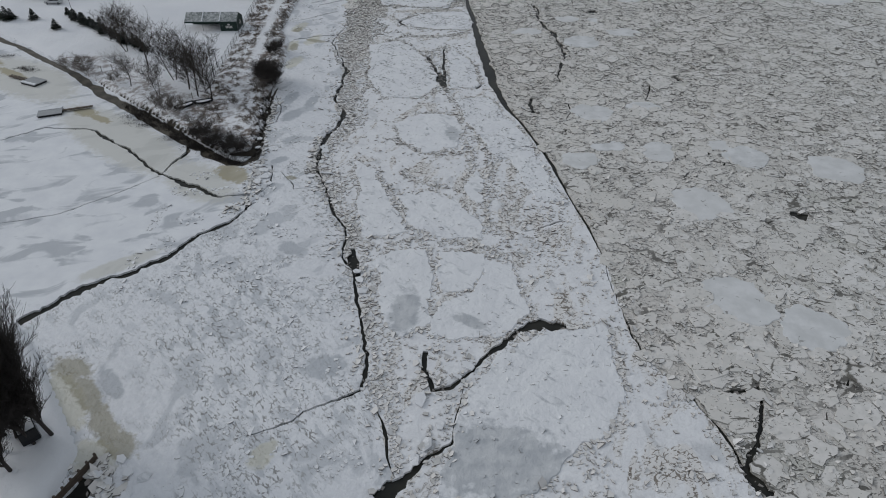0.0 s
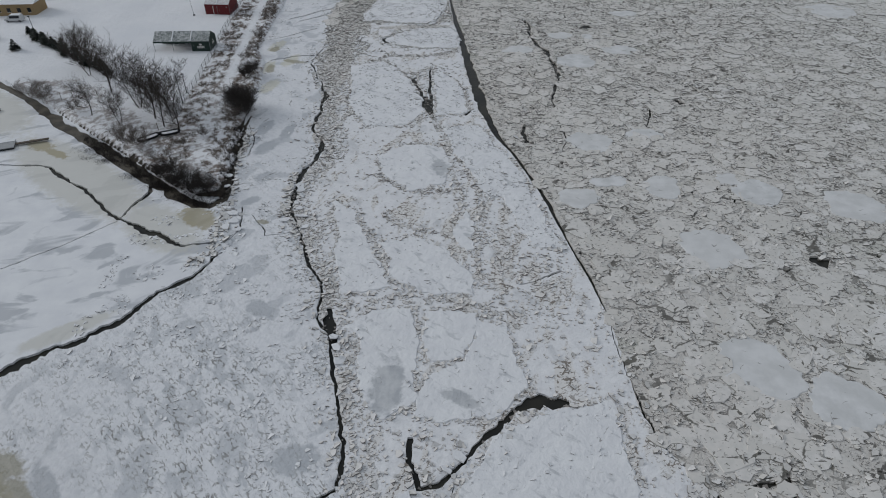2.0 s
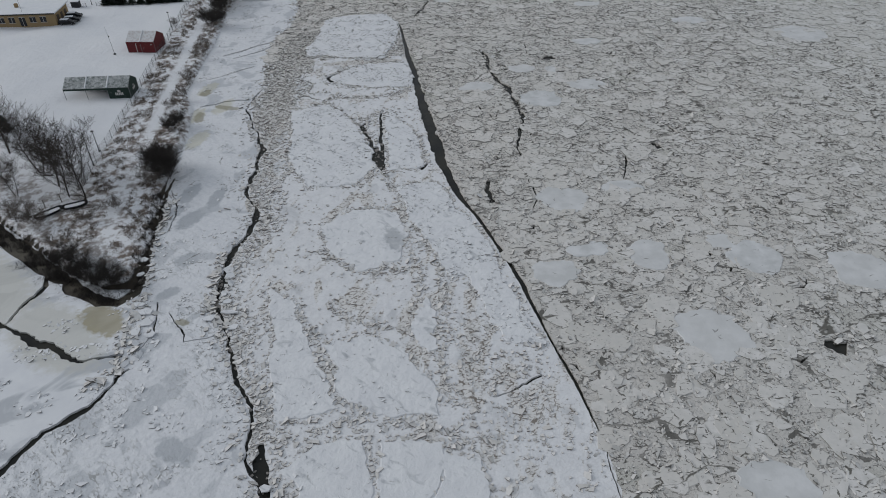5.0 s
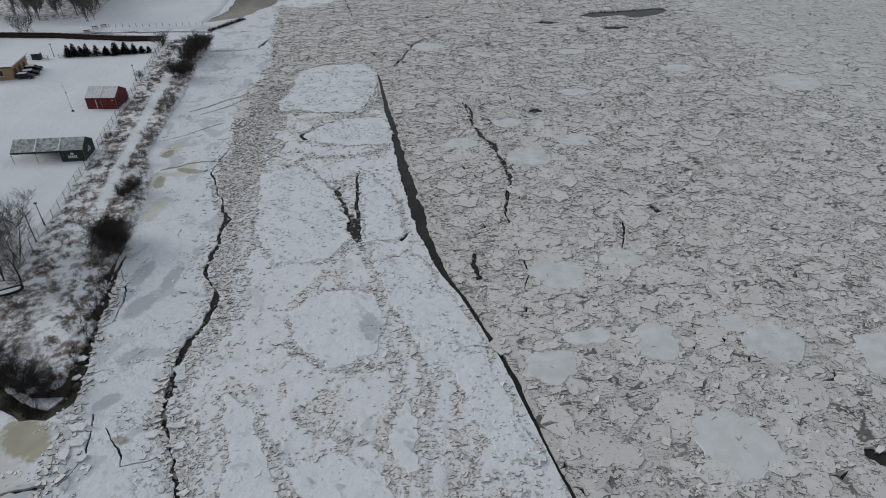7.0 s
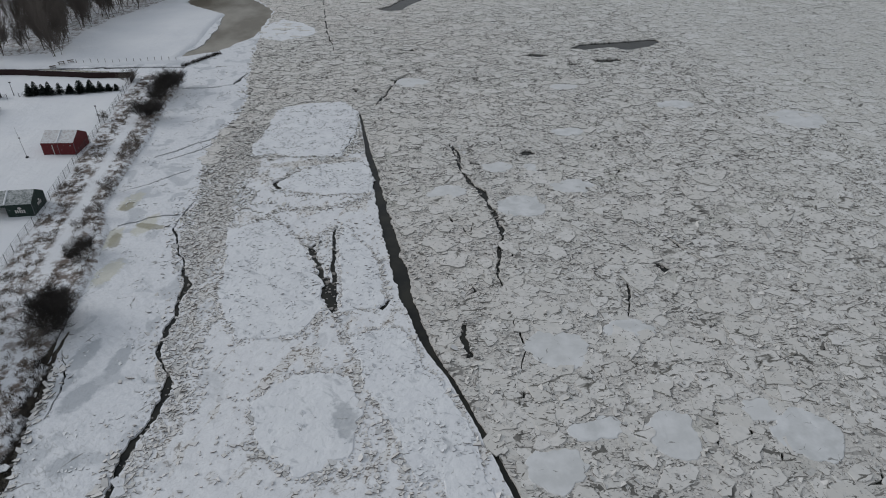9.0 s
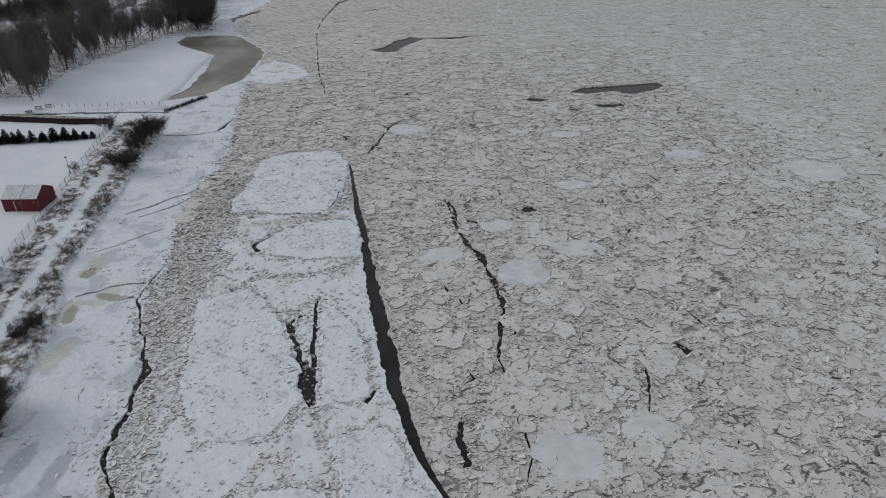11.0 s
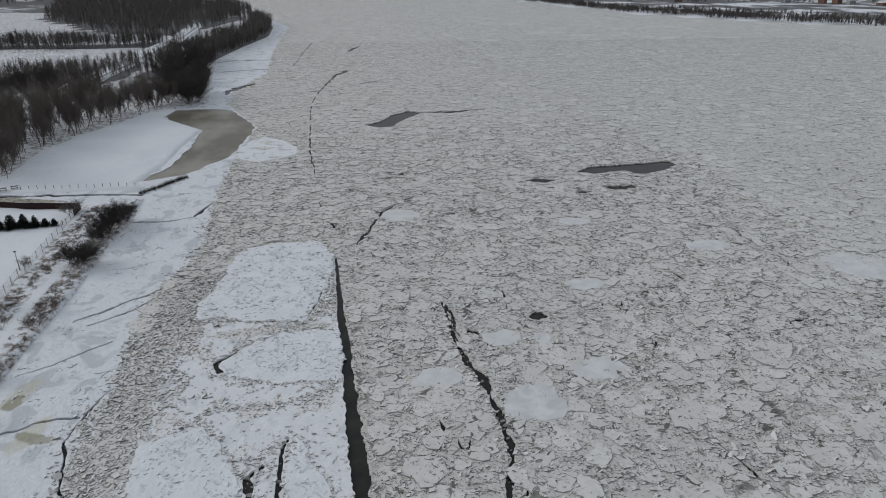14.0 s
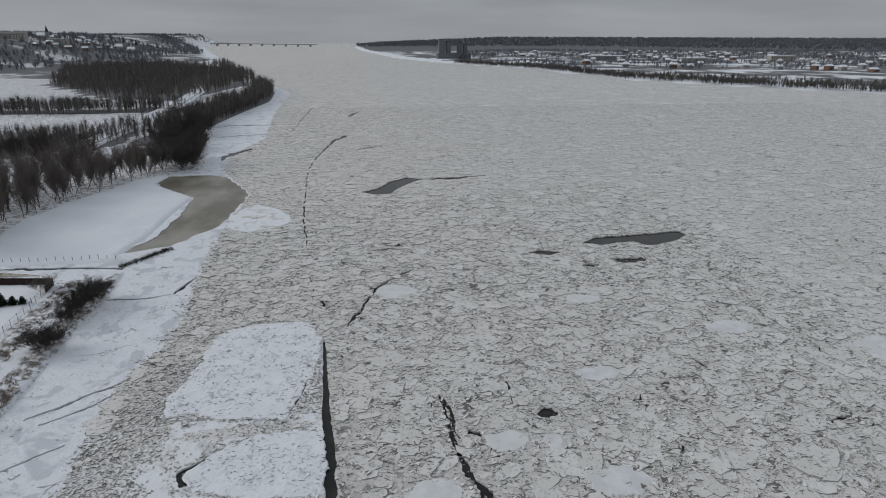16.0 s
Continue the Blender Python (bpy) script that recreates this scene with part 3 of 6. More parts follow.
SHORE_LINE = [(-2.5, -60.0), (-3.5, 20.0), (-5.3, 37.0), (-7.4, 44.5), (-9.3, 49.0), (-10.9, 58.6), (-11.8, 65.2), (-14.6, 72.7), (-15.0, 79.0), (-17.6, 83.7), (-20.0, 91.3),
              (-22.6, 98.8), (-22.5, 108.4), (-20.1, 115.4), (-22.9, 126.0), (-22.4, 137.8), (-25.5, 152.1), (-27.0, 162.0), (-25.4, 170.0), (-27.4, 185.0), (-27.4, 201.3), (-24.2, 215.7), (-23.0, 228.7),
              (-25.8, 252.7), (-26.7, 282.9), (-26.9, 297.5), (-25.5, 338.7), (-44.2, 389.1), (-46.5, 424.9), (-36.5, 479.1), (-42.0, 557.1), (-45.5, 649.7), (-47.8, 787.3), (-110.0, 1020.0), (-218.0, 1470.0), (-355.0, 2020.0), (-645.0, 3270.0)]
BAY = [(-30.4, 86.2), (-31.4, 84.9), (-33.5, 80.7), (-37.2, 78.2), (-39.5, 73.2), (-44.1, 69.1), (-49.4, 65.5), (-55.1, 58.7), (-60.0, 55.0), (-200.0, 20.0), (-300.0, 200.0), (-122.0, 176.0), (-60.0, 140.0), (-37.5, 135.0), (-36.0, 120.0), (-34.0, 101.0), (-32.6, 95.0)]
SHEAR_LINE = [(6.5, 213.0), (7.9, 186.0), (9.1, 166.2), (10.3, 147.4), (11.3, 134.2), (12.9, 123.0), (16.0, 113.5), (18.6, 103.0), (19.6, 98.0), (20.8, 88.3), (22.5, 79.5), (23.4, 71.1), (23.4, 63.8), (23.4, 56.4), (25.3, 50.7), (27.6, 47.3), (29.4, 43.0), (30.5, 39.1), (31.3, 34.5), (32.5, 20.0), (36.0, -60.0)]
MID_POLY = SHORE_LINE[:20] + [(-22.0, 205.0), (-10.0, 214.5), (0.0, 215.5)] + SHEAR_LINE
POND = [(-69.8, 373.3), (-64.0, 377.1), (-47.9, 377.4), (-40.1, 373.0), (-31.3, 353.7), (-26.0, 340.6), (-26.3, 327.6), (-27.8, 307.5), (-29.3, 296.6), (-34.7, 286.7), (-39.1, 278.7), (-46.4, 275.1), (-51.6, 272.9), (-50.3, 278.1), (-46.3, 283.8), (-44.9, 295.0), (-44.2, 313.1), (-45.0, 328.4), (-46.9, 335.3), (-53.2, 342.2), (-62.3, 357.6)]

# ---- ground: one sheet with the banks, the far hill and the river bed ----
LAND_SPORT = [(-34.2, 101.2), (-38.6, 101.4), (-43.4, 104.4), (-49.3, 109.6), (-56.0, 115.6), (-64.1, 122.7), (-73.0, 130.4), (-84.2, 141.0), (-97.3, 151.8), (-114.0, 165.0), (-130.0, 175.0), (-200.0, 190.0), (-420.0, 230.0), (-420.0, 262.0), (-110.0, 262.0), (-62.0, 254.5), (-48.0, 253.0),
              (-45.0, 262.0), (-43.1, 244.0), (-43.5, 225.0), (-42.0, 203.0), (-42.5, 180.0), (-41.8, 168.0), (-38.6, 160.0), (-37.0, 145.0), (-36.8, 130.6), (-35.2, 116.6)]
LAND_NORTH = [(-420.0, 268.0), (-77.0, 266.0), (-50.5, 265.5), (-46.5, 268.0), (-50.0, 272.4), (-46.8, 289.6), (-46.4, 313.6), (-44.4, 336.9), (-65.6, 362.0), (-63.0, 382.0), (-51.6, 385.0), (-59.3, 434.6), (-76.0, 546.1), (-69.3, 611.4), (-57.9, 698.9),
              (-64.0, 800.0), (-116.0, 1019.0), (-226.0, 1466.0), (-368.0, 2015.0), (-760.0, 3500.0), (-900.0, 4700.0), (-4700.0, 4700.0), (-4700.0, 268.0)]
LAND_SOUTH = [(-36.5, 26.0), (-38.5, 34.2), (-38.2, 39.4), (-42.2, 44.6), (-50.5, 54.5), (-54.6, 58.5), (-62.0, 61.0), (-90.0, 62.0), (-420.0, 40.0), (-420.0, -200.0), (-36.0, -200.0)]
LAND_EAST = [(62.0, 2711.0), (135.0, 1856.0), (231.0, 1494.0), (352.0, 1265.0), (392.0, 975.0), (479.0, 839.0), (583.0, 723.0), (760.0, 560.0), (900.0, 300.0), (980.0, -300.0), (4700.0, -300.0), (4700.0, 4700.0), (200.0, 4700.0), (40.0, 3500.0)]


WOOD_LINES = [[(-84, 560), (-76, 611), (-66, 700), (-72, 790), (-90, 860)], [(-96, 470), (-88, 540), (-80, 600), (-74, 700)], [(-340, 650), (-250, 622), (-185, 622), (-132, 640)], [(-340, 430), (-220, 428), (-140, 452), (-132, 470)]]
THICKET = [(-184.5, 490.5), (-145.7, 507.7), (-125.8, 537.9), (-111.0, 499.0), (-120.1, 445.4), (-154.5, 427.5)]
WOOD_AREA = [(-140, 700), (-105, 900), (-150, 1130), (-330, 1420), (-440, 1250), (-330, 900), (-210, 730)]


def stretch(lo, hi, step, out_lo, out_hi, grow=1.12):
    a = list(np.arange(lo, hi + step / 2, step))
    s, v = step, a[0]
    while v > out_lo:
        s *= grow
        v -= s
        a.insert(0, v)
    s, v = step, a[-1]
    while v < out_hi:
        s *= grow
        v += s
        a.append(v)
    return np.array(a)


def ground():
    gx, gy = stretch(-120, -28, 1.0, -4800, 4800, 1.09), stretch(22, 300, 1.0, -700, 4800, 1.05)
    X, Y = np.meshgrid(gx, gy)
    p = np.stack([X.ravel(), Y.ravel()], 1)
    z = np.full(len(p), -1.6)
    mud, grass, scrub = np.zeros(len(p)), np.zeros(len(p)), np.zeros(len(p))
    for poly, top, slope in ((LAND_SPORT, 0.7, 2.6), (LAND_NORTH, 0.6, 5.0), (LAND_SOUTH, 0.9, 2.0), (LAND_EAST, 2.5, 12.0)):
        near = distance(p, poly, True)
        ins = inside(p, poly)
        sd = np.where(ins, near, -near)
        f = np.clip((sd + slope * 0.5) / slope, 0, 1)
        f = f * f * (3 - 2 * f)
        z = np.maximum(z, -1.6 + f * (top + 1.6))
        if poly is LAND_SPORT:
            mud = np.maximum(mud, np.where((sd > -1.0) & (sd < 0.9) & (p[:, 1] < 135), 0.68 + 0.12 * (p[:, 0] > -62), 0) * (p[:, 0] < -33))
            mud = np.maximum(mud, np.where((sd > -1.2) & (sd < 0.3) & (p[:, 1] < 260), 0.55, 0) * (p[:, 0] < -33))
            fence_x = np.interp(p[:, 1], (110, 136, 147, 161, 192, 232, 250), (-51, -51.2, -51.5, -52.2, -54.2, -56.4, -57.5))
            strip = ins & (p[:, 0] > fence_x) & (sd > 0.4)
            path_x = np.interp(p[:, 1], (100, 130, 150, 170, 200, 240), (-41, -43.5, -45.0, -46.5, -48.5, -50))
            grass = np.maximum(grass, np.where(strip, np.clip(np.abs(p[:, 0] - path_x) / 1.1 - 0.6, 0, 1), 0))
            grass = np.maximum(grass, np.where(ins & (sd < 10) & (p[:, 1] < 150), 0.75, 0))
        if poly is LAND_NORTH:
            grass = np.maximum(grass, np.where(ins & (p[:, 0] < np.interp(p[:, 1], (260, 285, 309, 330, 350, 372, 388), (-100, -90, -92, -88, -80, -73, -52))) & (p[:, 1] > 280), 0.85, 0))
            scrub = np.where(ins & (p[:, 1] > 1050) & (p[:, 0] < -300), 1.0, scrub)
            for line, reach in ((WOOD_LINES[0], 10), (WOOD_LINES[1], 12), (WOOD_LINES[2], 20), (WOOD_LINES[3], 22)):
                scrub = np.where(ins & (distance(p, line) < reach), 1.5, scrub)
            scrub = np.where(ins & (inside(p, WOOD_AREA) | inside(p, THICKET)), 1.4, scrub)
        if poly is LAND_EAST:
            scrub = np.where(ins & (sd > 25), np.where(p[:, 1] > 2500, 1.5, 0.95), scrub)
    # the hill with the old town, and low rises on the other side
    hx, hy = p[:, 0], p[:, 1]
    up = np.clip((-hx - 420 - 0.06 * (hy - 1400)) / 320, 0, 1) * np.clip((hy - 1150) / 350, 0, 1)
    z += np.where(z > 0, up * up * (3 - 2 * up) * 50, 0)
    far = np.clip((hy - 2600) / 1800, 0, 1) * np.clip((hx - 100) / 900, 0, 1)
    z += np.where(z > 0, far * 38, 0)
    bumps = np.array([noise.noise((x * 0.12, y * 0.12, 0.0)) * 0.25 + noise.noise((x * 0.5, y * 0.5, 3.0)) * 0.09 for x, y in p])
    z += np.where(z > 0.2, bumps, 0)
    nx, ny = len(gx), len(gy)
    i = (np.arange(ny - 1)[:, None] * nx + np.arange(nx - 1)).ravel()
    tris = np.concatenate([np.stack([i, i + 1, i + nx + 1], 1), np.stack([i, i + nx + 1, i + nx], 1)])
    ob = big_mesh("ground", np.stack([p[:, 0], p[:, 1], z], 1), tris, GROUND)
    ob.data.shade_smooth()
    for key, v in (("grass", grass), ("mud", mud), ("scrub", scrub)):
        at = ob.data.attributes.new(key, "FLOAT", "POINT")
        at.data.foreach_set("value", v.astype(np.float32))
    return tagged(ob, "snow-covered river banks with dead grass showing through", "ground", kind="structure"), gx, gy, z.reshape(ny, nx)


GROUND_OB, GX, GY, GZ = ground()


def land_z(x, y):
    """The height of the ground, by linear steps between the grid's corners."""
    i, j = int(np.clip(np.searchsorted(GX, x) - 1, 0, len(GX) - 2)), int(np.clip(np.searchsorted(GY, y) - 1, 0, len(GY) - 2))
    u, v = (x - GX[i]) / (GX[i + 1] - GX[i]), (y - GY[j]) / (GY[j + 1] - GY[j])
    return float((GZ[j, i] * (1 - u) + GZ[j, i + 1] * u) * (1 - v) + (GZ[j + 1, i] * (1 - u) + GZ[j + 1, i + 1] * u) * v)


water = mesh_object("water", [(-1500, -700, -0.3), (1200, -700, -0.3), (1200, 4750, -0.3), (-1500, 4750, -0.3)], [(0, 1, 2, 3)], WATER)
tagged(water, "dark still river water under broken ice", "water", kind="structure")


# ---- the ice sheet, cut through by the cracks ----
def free_of(pts, outlines):
    """Which of the points lie in no stretch of open water."""
    ok = np.ones(len(pts), bool)
    for o in outlines:
        q = np.asarray(o)
        near = (pts[:, 0] > q[:, 0].min() - 1) & (pts[:, 0] < q[:, 0].max() + 1) & (pts[:, 1] > q[:, 1].min() - 1) & (pts[:, 1] < q[:, 1].max() + 1)
        k = np.flatnonzero(near & ok)
        if len(k):
            ok[k[inside(pts[k], o)]] = False
    return ok


def ice_sheets():
    outlines = [ribbon(line, w, 0.12 if w in SMOOTH else 0.5 if len(line) > 2 else 0.3, 0.5 if line[0][1] < 230 else 1.2, i, 0.5 if w in SMOOTH else 1.25 if max(w) > 0.85 else 0.8) for i, (line, w) in enumerate(CRACKS)]
    outlines += [wander(l, 0.7, 0.9, True, 50 + i) for i, l in enumerate(LEADS)]
    outlines.append(ribbon(CHANNEL, (1.6, 1.6, 1.6, 1.6, 1.8, 2.2, 2.4, 2.6, 2.8, 2.4, 1.8, 1.3, 1.0, 0.4), 0.5, 1.0, 90, 0.4))
    outlines.append(wander(POND, 1.5, 0.8, True, 61))
    outlines.append(ribbon([(-120.0, 267.0), (-75.8, 264.4), (-58.0, 263.0), (-46.0, 261.0)], (1.6, 1.8, 1.6, 1.2), 0.4, 1.0, 62))
    shore = wander(SHORE_LINE, 1.0, 0.9, False, 70)
    shear = wander(SHEAR_LINE, 1.5, 0.25, False, 71)
    verts, edges = [], []
    for o, closed in [(shore, False), (shear, False), ([(6.5, 213.0), (0.0, 215.5), (-10.0, 214.5), (-22.0, 205.0), (-27.4, 186.0)], False), ([(-30.4, 86.2), (-32.6, 95.0), (-34.0, 101.0), (-36.0, 120.0), (-37.5, 135.0)], False), ([(-55.1, 58.7), (-60.0, 55.0), (-200.0, 20.0)], False)] + [(o, True) for o in outlines]:
        k, n = len(verts), len(o)
        edges += [(k + i, k + (i + 1) % n) for i in range(n if closed else n - 1)]
        verts += [Vector(q) for q in o]
    n = len(verts)
    verts += [Vector(q) for q in ((-1450, -650), (1150, -650), (1150, 4700), (-1450, 4700))]
    vo, _, fo, _, _, _ = geometry.delaunay_2d_cdt(verts, edges + [(n, n + 1), (n + 1, n + 2), (n + 2, n + 3), (n + 3, n)], [], 0, 1e-4, False)
    mid = np.array([[sum(vo[v].x for v in f) / 3, sum(vo[v].y for v in f) / 3] for f in fo])
    wet = ~free_of(mid, outlines)
    on_shore = inside(mid, shore + [(-1400, 3270), (-1400, -60)])
    in_mid = inside(mid, MID_POLY)
    in_bay = inside(mid, BAY)
    kept = {"shore_ice": [], "bay_ice": [], "pressed_ice": [], "river_ice": []}
    for f, w, k, m, bay in zip(fo, wet, on_shore, in_mid, in_bay):
        if not w:
            kept["bay_ice" if bay else "shore_ice" if k else "pressed_ice" if m else "river_ice"].append(tuple(f))
    made = {}
    for key, tris in kept.items():
        used = sorted({v for f in tris for v in f})
        ix = {v: i for i, v in enumerate(used)}
        m = len(used)
        top = [(vo[v].x, vo[v].y, 0.0) for v in used]
        low = [(x, y, -0.5) for x, y, _ in top]
        count = {}
        for f in tris:
            for a, b in zip(f, f[1:] + f[:1]):
                count[(a, b)] = 1
        sides = [(ix[b], ix[a], ix[a] + m, ix[b] + m) for a, b in count if (b, a) not in count]
        made[key] = mesh_object(key, top + low, [tuple(ix[v] for v in f) for f in tris] + sides, {"shore_ice": SHORE, "bay_ice": BAY_ICE, "pressed_ice": PRESSED, "river_ice": SLUSH}[key])
    tagged(made["shore_ice"], "snow-covered shore ice with grey wet patches and cracks", "ice", kind="structure")
    tagged(made["bay_ice"], "smooth snow-dusted bay ice with broad grey wet patches", "ice", kind="structure")
    tagged(made["pressed_ice"], "snowy pressed ice between the shore crack and the shear line", "ice", kind="structure")
    tagged(made["river_ice"], "greyish slush ice frozen between broken plates", "ice", kind="structure")
    return outlines, made["river_ice"]


OPEN_WATER, RIVER_ICE = ice_sheets()

# ---- large floes ----
FLOES = []
FLOES.append(([(-11.3, 71.0), (-7.2, 73.8), (-2.8, 73.2), (-1.7, 67.2), (-2.6, 61.4), (-1.9, 58.7), (-4.7, 56.2), (-7.0, 57.7), (-8.6, 63.1), (-8.4, 67.6)], 0.1))
FLOES.append(([(-0.9, 72.2), (2.6, 73.1), (6.0, 72.7), (5.9, 68.5), (4.2, 64.6), (0.2, 64.8), (-1.1, 68.8)], 0.0))
FLOES.append(([(-0.5, 62.3), (4.2, 64.3), (6.0, 68.5), (6.6, 71.8), (9.8, 69.9), (10.6, 63.6), (11.5, 59.3), (8.3, 56.9), (6.5, 55.7), (-1.1, 56.0), (-1.4, 59.3)], 0.1))
FLOES.append(([(7.3, 53.6), (12.5, 56.0), (20.1, 58.4), (20.4, 51.7), (20.1, 45.8), (18.2, 41.2), (14.6, 39.8), (11.3, 35.9), (9.7, 34.0), (-0.6, 34.1), (1.1, 39.2), (2.6, 47.5)], 0.2))
FLOES.append(([(-9.4, 114.1), (-4.7, 118.5), (2.3, 117.2), (4.0, 110.8), (2.4, 104.3), (-3.4, 102.5), (-8.0, 107.2)], 0.1))
FLOES.append(([(-14.9, 99.9), (-11.7, 96.9), (-10.4, 91.6), (-7.0, 82.1), (-5.7, 78.0), (-12.0, 76.8), (-13.3, 83.5)], 0.2))
FLOES.append(([(-6.2, 88.9), (-2.3, 88.7), (3.1, 86.1), (5.8, 79.4), (6.3, 75.9), (-0.7, 76.8), (-5.1, 81.0), (-7.4, 87.8)], 0.2))
FLOES.append(([(4.1, 90.8), (5.6, 96.0), (7.0, 92.0), (7.0, 85.9), (5.4, 85.9)], 0.1))
FLOES.append(([(10.4, 113.1), (14.6, 112.0), (17.4, 98.2), (19.8, 85.8), (15.6, 86.6), (12.9, 97.0)], 0.9))
FLOES.append(([(-18.0, 156.9), (-11.0, 160.0), (-5.0, 151.3), (-2.3, 140.6), (-0.8, 131.7), (-5.0, 127.1), (-12.6, 126.9), (-16.2, 135.2)], 0.7))
FLOES.append(([(1.6, 156.2), (5.1, 149.9), (7.6, 140.9), (7.9, 131.8), (1.8, 131.6), (1.3, 143.4)], 0.5))
FLOES.append(([(-17.3, 190.0), (-18.0, 195.6), (-16.8, 199.9), (-14.5, 217.4), (-12.8, 220.5), (-5.8, 222.2), (2.9, 221.9), (6.1, 213.6), (5.7, 203.8), (3.5, 195.3), (1.0, 186.9), (-4.2, 187.6), (-10.5, 189.1)], 1.0))
FLOES.append(([(-10.8, 174.0), (-10.7, 175.8), (-6.6, 179.6), (-2.3, 182.9), (3.0, 183.6), (7.5, 183.0), (8.0, 175.1), (8.4, 168.8), (-0.9, 169.1), (-8.7, 171.3)], 1.0))
FLOES.append(([(2.8, 124.8), (9.2, 127.0), (13.2, 116.6), (16.3, 106.6), (17.0, 100.2), (9.7, 100.5), (7.3, 109.6), (4.8, 115.7)], 0.9))
FLOES.append(([(-26.4, 294.4), (-26.2, 314.4), (-20.9, 323.7), (-12.2, 314.8), (-6.3, 301.3), (-9.3, 295.2), (-18.9, 289.8)], 0.6))
ROUND_FLOES = [(30.8, 118.6, 4.5, 3.9), (31.3, 104.6, 3.3, 2.0), (24.8, 99.8, 3.1, 3.3), (41.8, 121.2, 3.5, 1.9), (40.1, 102.5, 2.9, 3.6), (54.9, 100.4, 4.2, 4.2), (51.0, 104.5, 2.6, 1.9), (35.7, 159.0, 4.8, 4.8),
               (47.8, 165.7, 4.3, 3.2), (115.0, 194.5, 7.0, 6.6), (22.2, 166.8, 4.4, 2.9), (42.0, 85.6, 5.0, 4.6), (47.2, 57.2, 4.7, 4.0), (39.1, 62.6, 4.9, 4.7), (69.2, 96.1, 4.9, 4.8)]
ROUND_FLOES += [(22.2, 237.0, 4.6, 4.2), (89.0, 208.1, 5.2, 3.5), (34.8, 176.7, 3.3, 2.2), (55.5, 194.0, 4.0, 2.3), (41.4, 174.4, 1.5, 2.9), (64.0, 226.4, 4.5, 3.1)]


def floe(outline, material, thick, label, group):
    """A slab with a ragged rim that slopes down to the slush."""
    o = np.array(outline)
    c = o.mean(0)
    t = np.roll(o, -1, 0) - np.roll(o, 1, 0)
    t /= np.maximum(np.hypot(*t.T), 1e-6)[:, None]
    turn = 1.0 if np.sum(o[:, 0] * np.roll(o[:, 1], -1) - np.roll(o[:, 0], -1) * o[:, 1]) > 0 else -1.0
    low = o + np.stack([t[:, 1], -t[:, 0]], 1) * turn * 0.16
    n = len(o)
    v = [(x - c[0], y - c[1], thick + 0.03 * noise.noise((x, y, 2.0))) for x, y in o] + [(x - c[0], y - c[1], -0.05) for x, y in low]
    f = [tuple(q) for q in geometry.tessellate_polygon([[Vector((x, y, 0)) for x, y in o]])]
    f = [q if (o[q[1]][0] - o[q[0]][0]) * (o[q[2]][1] - o[q[0]][1]) - (o[q[1]][1] - o[q[0]][1]) * (o[q[2]][0] - o[q[0]][0]) > 0 else q[::-1] for q in f]
    f += [(i, n + i, n + (i + 1) % n, (i + 1) % n) if turn > 0 else (i, (i + 1) % n, n + (i + 1) % n, n + i) for i in range(n)]
    ob = mesh_object("ice_floe", v, f, material)
    ob.location = (c[0], c[1], 0)
    return tagged(ob, label, "ice floe", group)


FLOE_OUTLINES, FLOE_OBJECTS = [], []
for i, (line, flaky) in enumerate(FLOES):
    o = wander(line, 0.5, 1.0, True, 100 + i)
    FLOE_OUTLINES.append((o, flaky))
    FLOE_OBJECTS.append(floe(o, FLOE, 0.12, "broad snow-covered ice floe" + (" littered with thin ice flakes" if flaky > 0.5 else " with a smooth pale top"), "large ice floes"))
for i, (x, y, a, b) in enumerate(ROUND_FLOES):
    o = wander([(x + a * math.cos(k * 0.7), y + b * math.sin(k * 0.7)) for k in range(9)], 0.5, 1.2, True, 200 + i)
    FLOE_OUTLINES.append((o, 0.05))
    floe(o, THIN, 0.08, "thin greyish-white ice floe among brash ice", "pale floes in the brash")


# ---- broken plates ----
def clear_of(p, r, f=0.75):
    """Which plates of that radius keep out of the open water."""
    ok = free_of(p, OPEN_WATER)
    for dx, dy in ((1, 0), (-1, 0), (0, 1), (0, -1)):
        ok &= free_of(p + np.stack([dx * r * f, dy * r * f], 1), OPEN_WATER)
    return ok


SHORE_POLY = SHORE_LINE + [(-1400, 3270), (-1400, -60)]


